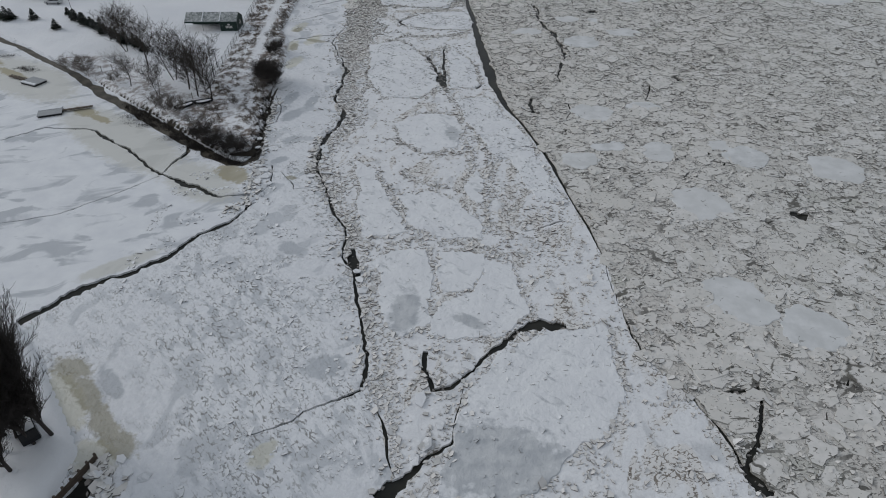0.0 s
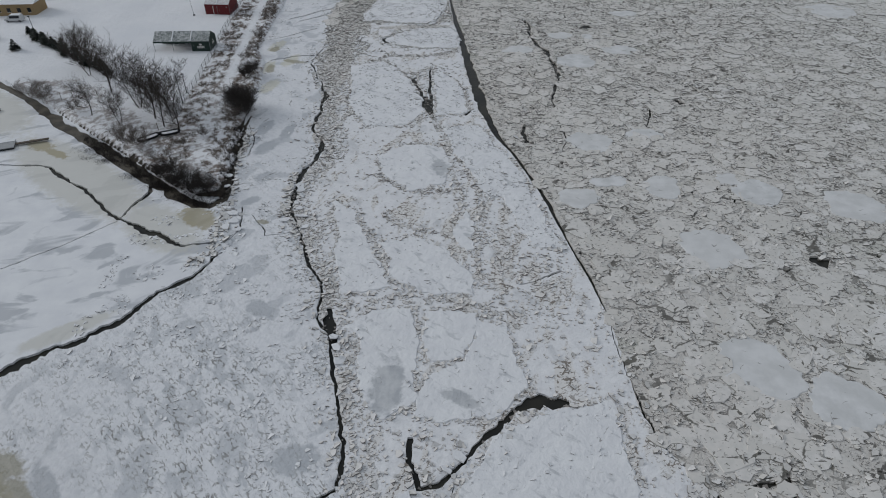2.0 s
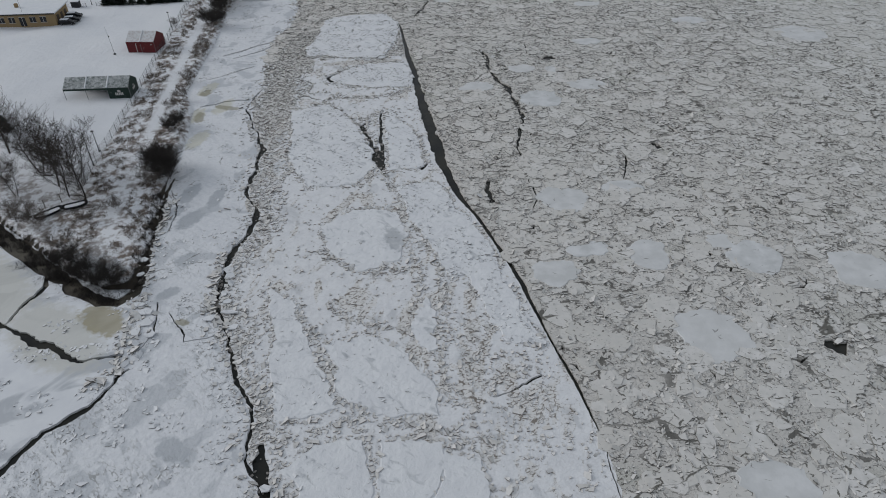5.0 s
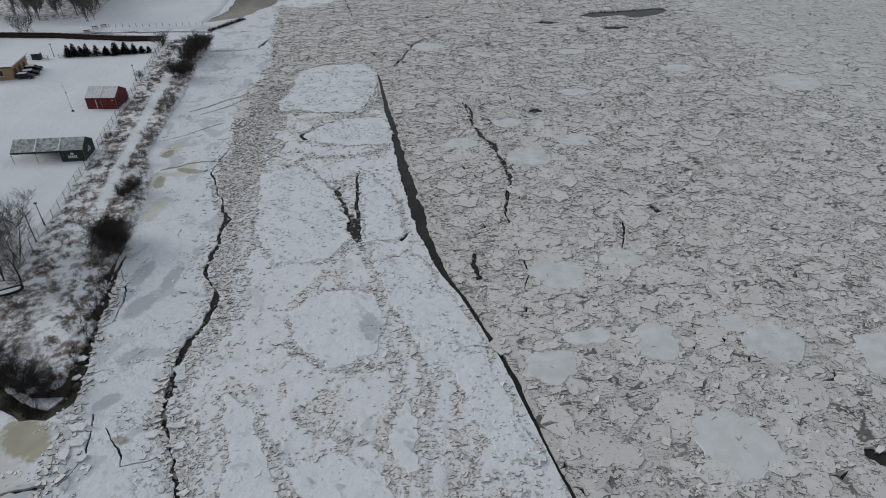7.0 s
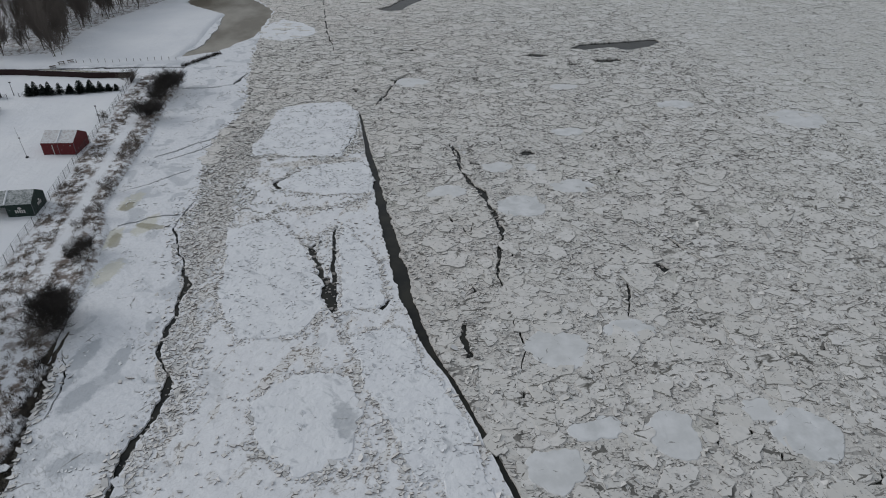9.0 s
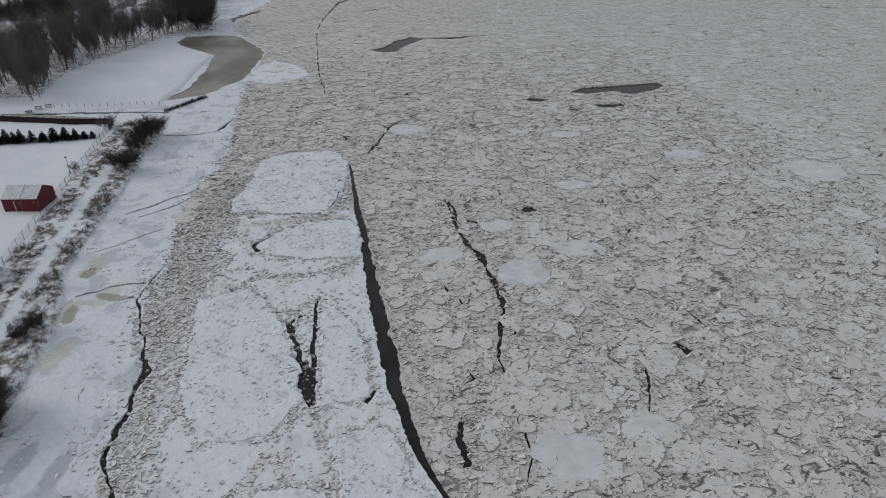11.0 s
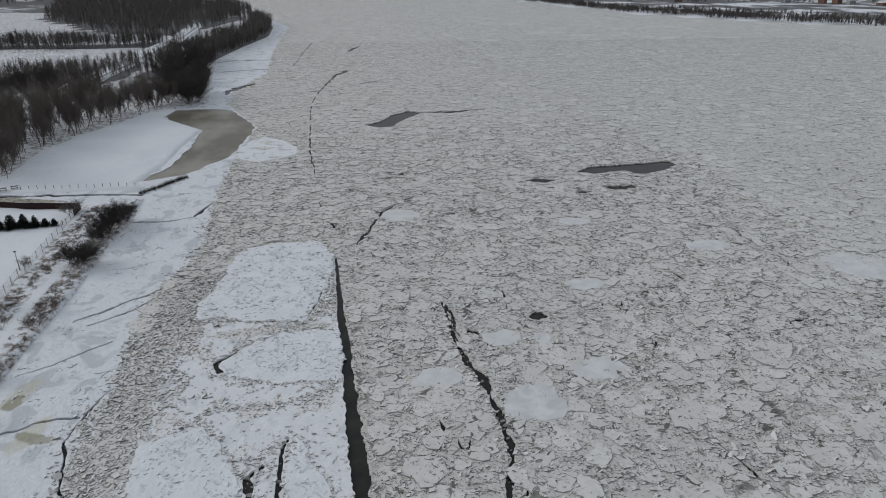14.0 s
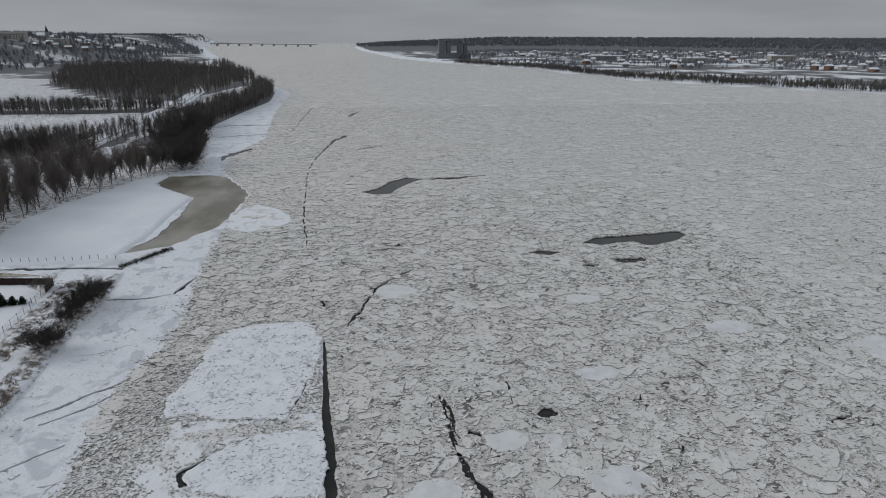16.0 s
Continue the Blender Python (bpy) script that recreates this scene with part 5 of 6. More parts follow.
w1 = on_land(np.concatenate([along(WOOD_LINES[0], 420, 7), along(WOOD_LINES[1], 300, 9)]))
w0 = on_land(within(THICKET, 260))
wood("thicket", w0, rng.uniform(4, 11, len(w0)), WOOD_TWIG, 60, 0.09, "grey-brown leafless thicket behind the beach trees")
wood("riverside_wood", w1, rng.uniform(9, 17, len(w1)), WOOD_TWIG, 60, 0.11, "dark leafless riverside trees on a snowy bank")
w2 = on_land(np.concatenate([along(WOOD_LINES[2], 480, 8), along(WOOD_LINES[3], 260, 8)]))
wood("tree_row", w2, rng.uniform(9, 15, len(w2)), WOOD_TWIG, 60, 0.11, "row of leafless trees across snowy meadows")
w3 = on_land(np.concatenate([within(WOOD_AREA, 2000), along([(-105, 930), (-150, 1150), (-225, 1420)], 300, 15)]))
wood("woodland", w3, rng.uniform(11, 19, len(w3)), WOOD_TWIG, 44, 0.14, "dark leafless woodland by the river")
w4 = on_land(np.concatenate([within([(-520, 1180), (-400, 1500), (-520, 2300), (-1500, 2300), (-1500, 1500), (-900, 1250)], 2400), along([(-420, 2100), (-560, 2600), (-860, 3300)], 500, 40)]))
wood("hillside_wood", w4, rng.uniform(10, 18, len(w4)), HAZE_TWIG, 26, 0.7, "leafless trees over a snowy hillside", 0.6)
w5 = on_land(np.concatenate([along([(600, 712), (490, 842), (402, 978), (362, 1265), (245, 1500)], 2200, 9), along([(640, 740), (540, 860), (450, 985)], 260, 16)]), 0.0)
wood("far_bank_thicket", w5, rng.uniform(4, 10, len(w5)), WOOD_TWIG, 40, 0.35, "leafless thicket along the far river bank")
w6 = on_land(np.concatenate([within([(420, 1200), (1800, 900), (2600, 2600), (500, 2600), (250, 1800)], 11000), within([(1050, 1300), (1900, 1150), (2100, 1900), (1150, 1750)], 1500)]))
w6 = w6[lump(w6, 110.0, 2.0) > 0.0]
wood("far_town_trees", w6, rng.uniform(6, 13, len(w6)), HAZE_TWIG, 20, 0.8, "leafless trees scattered through a far town", 0.6)
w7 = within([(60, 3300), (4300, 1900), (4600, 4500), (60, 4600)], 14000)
wood("horizon_forest", w7, rng.uniform(10, 17, len(w7)), HAZE_TWIG, 8, 4.0, "forest along the hazy horizon")
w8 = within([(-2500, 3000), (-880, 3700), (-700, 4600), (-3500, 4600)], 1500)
wood("horizon_forest", w8, rng.uniform(10, 17, len(w8)), HAZE_TWIG, 8, 4.0, "forest along the hazy horizon")

# reeds and dead grass on the banks
def tufts(name, pts, h, n, material, label):
    base = np.array([max(land_z(x, y), -0.2) for x, y in pts])
    m = len(pts)
    az, s = rng.uniform(0, 6.28, (m, n)), rng.uniform(0.05, 0.45, (m, n))
    hh = h * rng.uniform(0.4, 1.1, (m, n))
    cx, cy = pts[:, :1] + rng.normal(0, 0.16, (m, n)), pts[:, 1:] + rng.normal(0, 0.16, (m, n))
    a = np.stack([cx - 0.025 * np.sin(az), cy + 0.025 * np.cos(az), base[:, None] + 0 * az], 2)
    b = np.stack([cx + 0.025 * np.sin(az), cy - 0.025 * np.cos(az), base[:, None] + 0 * az], 2)
    e = np.stack([cx + np.cos(az) * s, cy + np.sin(az) * s, base[:, None] + hh], 2)
    v = np.stack([a, b, e], 2).reshape(-1, 3)
    return tagged(big_mesh(name, v, np.arange(len(v)).reshape(-1, 3), material), label, "dead grass", kind="stuff")


g1 = within([(-36.0, 112), (-37.5, 130), (-38.5, 150), (-42.5, 170), (-43, 205), (-44, 250), (-56, 250), (-54.0, 200), (-51.8, 150), (-50.5, 120), (-41, 104)], 9000)
gx_path = np.interp(g1[:, 1], (100, 130, 150, 170, 200, 240), (-41, -43.5, -45.0, -46.5, -48.5, -50))
keep = (np.abs(g1[:, 0] - gx_path) > 1.2) & (lump(g1, 2.2, 8.0) > 0.02)
tufts("dead_grass", g1[keep], 0.45, 9, REED, "brown dead grass poking through the snow")
g2 = along([(-66.0, 123.5), (-56.0, 115.2), (-49.3, 109.2), (-43.4, 104.2), (-38.6, 101.4), (-34.5, 101.5), (-35.6, 113.0), (-36.8, 126.0)], 1100, 0.7)
tufts("reeds", g2, 0.55, 9, DARK_TWIG, "dark wet reeds along the open channel")
for mx, my, mr in ((-106.4, 151.1, 1.0), (-98.6, 143.6, 0.8), (-96.4, 142.2, 0.8), (-63.4, 118.2, 0.9), (-60.9, 115.9, 1.0), (-58.6, 114.0, 0.7), (-51.6, 108.6, 0.8), (-46.5, 105.2, 1.0), (-40.2, 101.4, 1.0), (-37.6, 99.6, 0.7)):
    spot = np.array([mx, my]) + rng.normal(0, mr, (130, 2)) * (1.35, 0.75)
    tufts("reeds", spot, 0.5, 9, DARK_TWIG, "dark wet clump of reeds frozen into the bay ice")
g3 = along([(-47, 262), (-44.5, 266), (-41, 271), (-38, 276)], 260, 0.5)
tufts("reeds", g3, 1.3, 12, DARK_TWIG, "dark reeds at the mouth of a ditch")


# ---- built things ----
def box(x0, y0, z0, x1, y1, z1, bevel=0.0, bm=None):
    bm = bm or bmesh.new()
    m = Matrix.Translation(((x0 + x1) / 2, (y0 + y1) / 2, (z0 + z1) / 2)) @ Matrix.Diagonal((x1 - x0, y1 - y0, z1 - z0, 1))
    r = bmesh.ops.create_cube(bm, size=1, matrix=m)
    if bevel:
        es = {e for v in r["verts"] for e in v.link_edges}
        bmesh.ops.bevel(bm, geom=list(es), offset=bevel, segments=2, affect="EDGES")
    return bm


def rod(a, b, r, sides=6, r2=None, bm=None):
    bm = bm or bmesh.new()
    a, b = Vector(a), Vector(b)
    m = Matrix.Translation((a + b) / 2) @ (b - a).to_track_quat("Z", "Y").to_matrix().to_4x4()
    bmesh.ops.create_cone(bm, cap_ends=True, segments=sides, radius1=r, radius2=r if r2 is None else r2, depth=(b - a).length, matrix=m)
    return bm


def prism(points, depth_vec, bm=None):
    """A flat outline in space pushed along a vector."""
    bm = bm or bmesh.new()
    d = Vector(depth_vec)
    lo, hi = [bm.verts.new(p) for p in points], [bm.verts.new(Vector(p) + d) for p in points]
    bm.faces.new(lo[::-1]), bm.faces.new(hi)
    for i in range(len(lo)):
        j = (i + 1) % len(lo)
        bm.faces.new((lo[i], lo[j], hi[j], hi[i]))
    bmesh.ops.recalc_face_normals(bm, faces=bm.faces)
    return bm


def canvas(name, c, snow):
    """Tent canvas under a thin, patchy cover of snow."""
    k = Mat(name, 0.55)
    base = k.mix(k.noise(1.2, 5), tuple(v * 0.7 for v in c), c)
    k.color(k.mix(k.span(k.noise(1.6, 7, rough=0.7), 0.60 - snow * 0.4, 0.95 - snow * 0.4), base, (0.66, 0.67, 0.68)))
    return k.bump(k.noise(2, 4), 0.05).m


GREEN_SIDE, GREEN_ROOF = canvas("dark_green_canvas", (0.018, 0.04, 0.032), 0.0), canvas("green_canvas_roof", (0.10, 0.13, 0.12), 0.62)
RED_SIDE, RED_ROOF = canvas("dark_red_canvas", (0.15, 0.017, 0.02), 0.0), canvas("snowy_canvas_roof", (0.42, 0.32, 0.3), 1.0)
WHITE_PAINT = plain("off_white_print", (0.62, 0.6, 0.58), 0.6, vary=0.15)
STEEL, DARK_STEEL = plain("galvanised_steel", (0.26, 0.27, 0.28), 0.5, 0.6), plain("dark_steel", (0.045, 0.047, 0.05), 0.6, 0.3)
WIRE = plain("wire_mesh", (0.12, 0.125, 0.13), 0.6, 0.3)
PLASTER, WINDOW = plain("ochre_plaster", (0.36, 0.26, 0.14), 0.85, vary=0.2, scale=1.0, bump=0.01), plain("dark_window_glass", (0.02, 0.024, 0.03), 0.1)
BRICK = plain("red_brown_boards", (0.038, 0.019, 0.018), 0.8, vary=0.4, scale=1.5, bump=0.02)
WOOD = plain("weathered_wood", (0.12, 0.095, 0.075), 0.85, vary=0.4, bump=0.01)
NEEDLE = canvas("dark_conifer_needles", (0.018, 0.03, 0.022), 0.12)
PAINTS = [plain("black_car_paint", (0.012, 0.013, 0.015), 0.25), plain("white_car_paint", (0.6, 0.61, 0.62), 0.3), plain("dark_red_car_paint", (0.09, 0.02, 0.02), 0.3)]
RUBBER, LAMP_GLASS = plain("tyre_rubber", (0.02, 0.02, 0.02), 0.9), plain("lamp_glass", (0.5, 0.5, 0.48), 0.2)


def party_tent(x, y, w, d, eave, ridge, side, roof, panels, label, turn=0.0):
    """A gabled tent. panels: which sides are closed, and bays along the front with cloth."""
    ob = new("party_tent")
    h = w / 2
    for i in range(4 if w > 9 else 3):
        px = -h + w * i / ((4 if w > 9 else 3) - 1)
        for py in (0, d):
            part("pole", rod((px, py, 0), (px, py, eave), 0.05), STEEL, ob)
    n = 3 if w > 9 else 2
    for i in range(n):
        a, b = -h + w * i / n, -h + w * (i + 1) / n
        for front in (True, False):
            y0, y1 = (0, d / 2) if front else (d, d / 2)
            part("roof_panel", prism([(a, y0 + (-0.1 if front else 0.1), eave), (b, y0 + (-0.1 if front else 0.1), eave), (b, y1, ridge), (a, y1, ridge)], (0, 0, 0.05)), roof, ob, "canvas roof panel under patchy snow")
        if i:
            part("snow_ridge", rod((a, 0.0, eave + 0.08), (a, d / 2, ridge + 0.07), 0.16, 6), SNOW, ob, "strip of snow along a roof seam")
    part("valance", box(-h, -0.12, eave - 0.35, h, -0.08, eave + 0.02), side, ob)
    for sgn in (-1, 1):
        if sgn in panels:
            part("gable_wall", prism([(sgn * h, 0, 0.05), (sgn * h, d, 0.05), (sgn * h, d, eave), (sgn * h, d / 2, ridge), (sgn * h, 0, eave)], (sgn * 0.03, 0, 0)), side, ob)
    if "back" in panels:
        part("back_wall", box(-h, d, 0.05, h, d + 0.03, eave), side, ob)
    for i in range(n):
        if i in panels.get("front", ()):
            a, b = -h + w * i / n, -h + w * (i + 1) / n
            part("front_wall", box(a + 0.05, -0.03, -0.3, b - 0.05, 0.0, eave - 0.3), side, ob)
    ob.matrix_basis = at(x, y, turn)
    return tagged(ob, label, "tent")


def logo_bars(ob, size, n, m):
    """A plain printed mark: an oval with bars."""
    bm = bmesh.new()
    bmesh.ops.create_circle(bm, cap_ends=True, segments=24, radius=0.5, matrix=Matrix.Translation((0, 0.3 * size, 0.002)) @ Matrix.Diagonal((size * 0.4, size * 0.25, 1, 1)))
    for i in range(n):
        box((i - n / 2) * size / n, -0.22 * size, 0, (i - n / 2 + 0.72) * size / n, 0.12 * size, 0.004, bm=bm)
    bmesh.ops.transform(bm, matrix=m, verts=bm.verts)
    part("printed_mark", bm, WHITE_PAINT, ob, "plain off-white printed mark")


shelter = party_tent(-60.3, 166.4, 13.6, 5.4, 2.5, 4.1, GREEN_SIDE, GREEN_ROOF, {1: 1, "back": 1, "front": (2,)}, "dark green canvas shelter with open bays on a snowy field")
logo_bars(shelter, 1.8, 5, Matrix.Translation((4.6, -0.05, 1.2)) @ Matrix.Rotation(radians(90), 4, "X"))
logo_bars(shelter, 1.6, 5, Matrix.Translation((6.86, 2.8, 1.5)) @ Matrix.Rotation(radians(90), 4, "Z") @ Matrix.Rotation(radians(90), 4, "X"))
red_tent = party_tent(-59.0, 194.6, 7.0, 6.4, 2.7, 4.4, RED_SIDE, RED_ROOF, {1: 1, -1: 1, "back": 1, "front": (0, 1)}, "dark red canvas tent with a snow-covered roof", radians(-6))
logo_bars(red_tent, 4.6, 6, Matrix.Translation((3.44, 3.1, 1.5)) @ Matrix.Rotation(radians(90), 4, "Z") @ Matrix.Rotation(radians(90), 4, "X"))
part("seam_strip", box(-1.2, -0.14, 0.05, -1.05, -0.05, 2.3), WHITE_PAINT, red_tent, "white seam strip")
part("floodlight", box(2.7, -0.3, 2.05, 2.95, -0.13, 2.2, 0.03), WHITE_PAINT, red_tent, "small white floodlight")


def wire_fence(line, step, height, label, rails=2, post=0.045, wires=6):
    ob = new("wire_fence")
    q = np.array(line, float)
    seg = np.hypot(*np.diff(q, axis=0).T)
    cum = np.concatenate([[0], np.cumsum(seg)])
    n = int(cum[-1] / step)
    s = np.linspace(0, cum[-1], n + 1)
    pts = [(np.interp(v, cum, q[:, 0]), np.interp(v, cum, q[:, 1])) for v in s]
    pts = [(x, y, land_z(x, y)) for x, y in pts]
    for p in pts:
        part("post", rod((p[0], p[1], p[2] - 0.2), (p[0], p[1], p[2] + height), post), DARK_STEEL, ob)
    for a, b in zip(pts, pts[1:]):
        bm = bmesh.new()
        for k in range(wires):
            z = height * (k + 0.5) / wires
            rod((a[0], a[1], a[2] + z), (b[0], b[1], b[2] + z), 0.016 if k in (0, wires - 1) else 0.009, 3, bm=bm)
        m = 7
        for k in range(1, m):
            x, y, z = (a[i] + (b[i] - a[i]) * k / m for i in range(3))
            rod((x, y, z + 0.05), (x, y, z + height - 0.05), 0.009, 3, bm=bm)
        part("mesh_panel", bm, WIRE, ob)
    return tagged(ob, label, "fence")


wire_fence([(-50.8, 128.0), (-51.2, 135.6), (-51.5, 147.2), (-52.2, 160.9), (-54.2, 191.6), (-56.4, 231.6), (-57.6, 248.0)], 3.1, 1.9, "tall wire mesh fence with steel posts along the snowy field")
wire_fence([(-50.8, 128.0), (-56.5, 139.5), (-66.0, 148.0), (-85.7, 161.5), (-104.0, 180.0)], 3.3, 1.7, "wire mesh fence between snowy field and trees")
wire_fence([(-58.0, 239.0), (-73.0, 237.2), (-84.0, 236.4)], 2.6, 1.2, "low dark rail fence behind young conifers", wires=5, post=0.07)
wire_fence([(-87.0, 236.2), (-100.0, 235.4), (-118.0, 234.8)], 2.6, 1.2, "low dark rail fence behind a clubhouse", wires=5, post=0.07)


def posts_row(line, n, height, label):
    ob = new("post_row")
    for i in range(n):
        x = line[0][0] + (line[1][0] - line[0][0]) * i / (n - 1)
        y = line[0][1] + (line[1][1] - line[0][1]) * i / (n - 1)
        z = land_z(x, y)
        part("post", rod((x, y, z - 0.2), (x + rng.uniform(-0.1, 0.1), y, z + height * rng.uniform(0.8, 1.1)), 0.07, 6), WOOD, ob)
    return tagged(ob, label, "posts")


posts_row([(-80.0, 268.6), (-50.0, 268.0)], 15, 1.1, "row of short wooden posts across the snowy beach")
posts_row([(-63.0, 117.6), (-52.5, 124.5)], 6, 1.6, "row of dark wooden mooring posts on the bank")
posts_row([(-78.0, 139.5), (-71.0, 141.0)], 4, 1.5, "dark wooden posts standing in snow")


def board_wall(line, height, label):
    """A dark wall of upright boards with a capping rail."""
    ob = new("board_wall")
    q = [Vector((x, y, land_z(x, y))) for x, y in line]
    for a, b in zip(q, q[1:]):
        n = max(1, round((b - a).length / 2.4))
        for i in range(n):
            p, r = a.lerp(b, i / n), a.lerp(b, (i + 1) / n)
            m = Matrix.Translation(p) @ Matrix.Rotation(math.atan2(r.y - p.y, r.x - p.x), 4, "Z")
            L = (r - p).length
            for key, bm, mat in (("panel", box(0.0, -0.05, -0.4, L - 0.02, 0.05, height), BRICK), ("post", box(-0.08, -0.09, -0.4, 0.08, 0.09, height + 0.08), BRICK), ("snow_cap", box(0, -0.06, height, L, 0.06, height + 0.03, 0.01), SNOW)):
                o = part(key, bm, mat, ob)
                o.matrix_basis = m
    return tagged(ob, label, "wall")


board_wall([(-57.8, 249.6), (-72.0, 251.8), (-93.1, 257.4), (-110.9, 260.0), (-150.0, 262.0)], 1.7, "dark red-brown board wall with a thin snow cap")
board_wall([(-57.8, 249.6), (-57.4, 244.5)], 1.7, "short dark red-brown board wall at the fence corner")


def lamp_post(x, y, h, arm=True):
    ob = new("lamp_post")
    part("pole", rod((0, 0, -0.2), (0, 0, h), 0.09, 8, 0.05), DARK_STEEL, ob)
    part("base", rod((0, 0, -0.1), (0, 0, 0.35), 0.13, 8), DARK_STEEL, ob)
    if arm:
        head = part("lamp_head", box(-0.22, -0.3, h - 0.05, 0.22, 0.22, h + 0.12, 0.04), DARK_STEEL, ob)
        part("lens", box(-0.17, -0.25, h - 0.075, 0.17, 0.15, h - 0.05), LAMP_GLASS, head)
    ob.matrix_basis = at(x, y, rng.uniform(0, 6))
    return tagged(ob, "thin dark lamp post beside the field fence" if arm else "dark wooden pole beside the field fence", "lamp post", "lamp posts")


lamp_post(-51.4, 136.5, 6.5, False)
lamp_post(-52.1, 141.7, 4.2)
lamp_post(-56.6, 213.8, 4.0)
lamp_post(-86.0, 238.0, 3.6)
lamp_post(-103.0, 180.0, 4.5)


def flag_mast(x, y, h):
    ob = new("flagpole")
    part("mast", rod((0, 0, 0), (-0.5, 0.3, h), 0.05, 6, 0.02), STEEL, ob)
    part("foot", box(-0.25, -0.25, -0.1, 0.25, 0.25, 0.3, 0.05), DARK_STEEL, ob)
    part("pulley", box(-0.32, 0.0, h * 0.62, -0.1, 0.3, h * 0.62 + 0.25, 0.04), DARK_STEEL, ob)
    ob.matrix_basis = at(x, y)
    return tagged(ob, "thin pale pole standing on the snowy playing field", "pole")


flag_mast(-65.6, 194.0, 7.0)


def conifer(x, y, h):
    """A small pine: stem and tiers of drooping needle sprays."""
    ob = new("conifer")
    part("trunk", rod((0, 0, -0.1), (0, 0, h), 0.06, 6, 0.02), BARK, ob)
    bm = bmesh.new()
    r = random.Random(int(x * 10 + y * 7))
    for k in range(240):
        z = h * (0.08 + 0.92 * r.random() ** 1.2)
        reach = (1 - z / h) * h * 0.6 * r.uniform(0.4, 1.1) + 0.25
        az = r.uniform(0, 6.28)
        c, s = math.cos(az), math.sin(az)
        w = 0.14 + 0.16 * r.random()
        p = [(0.1 * c, 0.1 * s, z), (reach * 0.6 * c - w * s, reach * 0.6 * s + w * c, z + 0.05), (reach * c, reach * s, z - 0.12 + 0.3 * r.random()), (reach * 0.6 * c + w * s, reach * 0.6 * s - w * c, z + 0.05)]
        v = [bm.verts.new(q) for q in p]
        bm.faces.new(v)
    part("needles", bm, NEEDLE, ob)
    ob.matrix_basis = at(x, y)
    return tagged(ob, "small dark green conifer dusted with snow", "conifer", "field-edge conifers")


for i in range(22):
    conifer(-60.0 - i * 0.95 + rng.uniform(-0.9, 0.9) - (2.5 if i > 12 else 0), 238.4 - i * 0.06 + rng.uniform(-0.5, 0.5), rng.uniform(1.6, 3.6))
for i in range(16):
    f = i / 15
    conifer(-104.0 + 31 * f + rng.uniform(-0.5, 0.5), 179.0 - 27 * f + rng.uniform(-0.8, 0.8), rng.uniform(2.0, 3.6))
for x, y in ((-121.0, 176.5), (-118.9, 175.5), (-118.4, 176.9), (-112.2, 176.4), (-102.0, 168.0)):
    conifer(x, y, rng.uniform(2.6, 4.0))


def car(x, y, turn, paint, length=4.3, van=False, label="dark parked car with snow on its roof"):
    ob = new("parked_car")
    w, L = 0.88, length / 2
    roof = 1.85 if van else 1.45
    side = [(-L, 0.35), (L, 0.35), (L + 0.02, 0.75), (L - 0.25, 0.95), (L - 1.0, 1.02), (L - 1.55, roof), (-L + 0.35, roof), (-L + 0.02, 1.0)]
    bm = prism([(p, -w, z) for p, z in side], (0, 2 * w, 0))
    bmesh.ops.bevel(bm, geom=bm.edges[:], offset=0.07, segments=2, affect="EDGES")
    body = part("body", bm, paint, ob)
    part("snow_cover", box(-L + 0.45, -w + 0.1, roof - 0.01, L - 1.65, w - 0.1, roof + 0.08, 0.04), SNOW, ob, "layer of snow on the roof")
    part("windscreen", prism([(L - 1.02, -w + 0.12, 1.06), (L - 1.5, -w + 0.12, roof - 0.08), (L - 1.5, w - 0.12, roof - 0.08), (L - 1.02, w - 0.12, 1.06)], (0.03, 0, 0.02)), WINDOW, ob)
    for s in (-1, 1):
        part("side_window", box(-L + 0.6, s * w - 0.01, 1.05, L - 1.6, s * w + 0.012, roof - 0.12), WINDOW, ob)
        part("headlight", box(L - 0.1, s * 0.62 - 0.15, 0.66, L + 0.035, s * 0.62 + 0.15, 0.8, 0.02), LAMP_GLASS, ob)
        part("mirror", box(L - 1.45, s * w - 0.02, 0.98, L - 1.3, s * (w + 0.18), 1.12, 0.03) if s > 0 else box(L - 1.45, -w - 0.18, 0.98, L - 1.3, -w + 0.02, 1.12, 0.03), paint, ob)
        for px in (-L + 0.8, L - 0.8):
            t = part("wheel", rod((px, s * (w - 0.16), 0.32), (px, s * (w + 0.01), 0.32), 0.32, 14), RUBBER, ob)
            part("rim", rod((px, s * (w + 0.01), 0.32), (px, s * (w + 0.02), 0.32), 0.19, 10), STEEL, t)
    ob.matrix_basis = at(x, y, turn)
    return tagged(ob, label, "car" if not van else "van", "parked cars")


car(-86.6, 225.6, 0.1, PAINTS[0])
car(-85.9, 222.0, 0.15, PAINTS[0])
car(-86.2, 219.4, 0.05, PAINTS[0])
car(-113.5, 190.5, 3.2, PAINTS[1], 4.8, True, "white parked van in front of a building")
car(-118.5, 212.0, 1.1, PAINTS[2], label="dark red parked car half covered by snow")
car(-114.5, 212.3, 1.1, PAINTS[0])
car(-138.0, 190.0, 0.5, PAINTS[0])
car(-44.3, 41.3, 2.3, PAINTS[0], 4.4, True, "black off-road car parked on the snow under poplars")


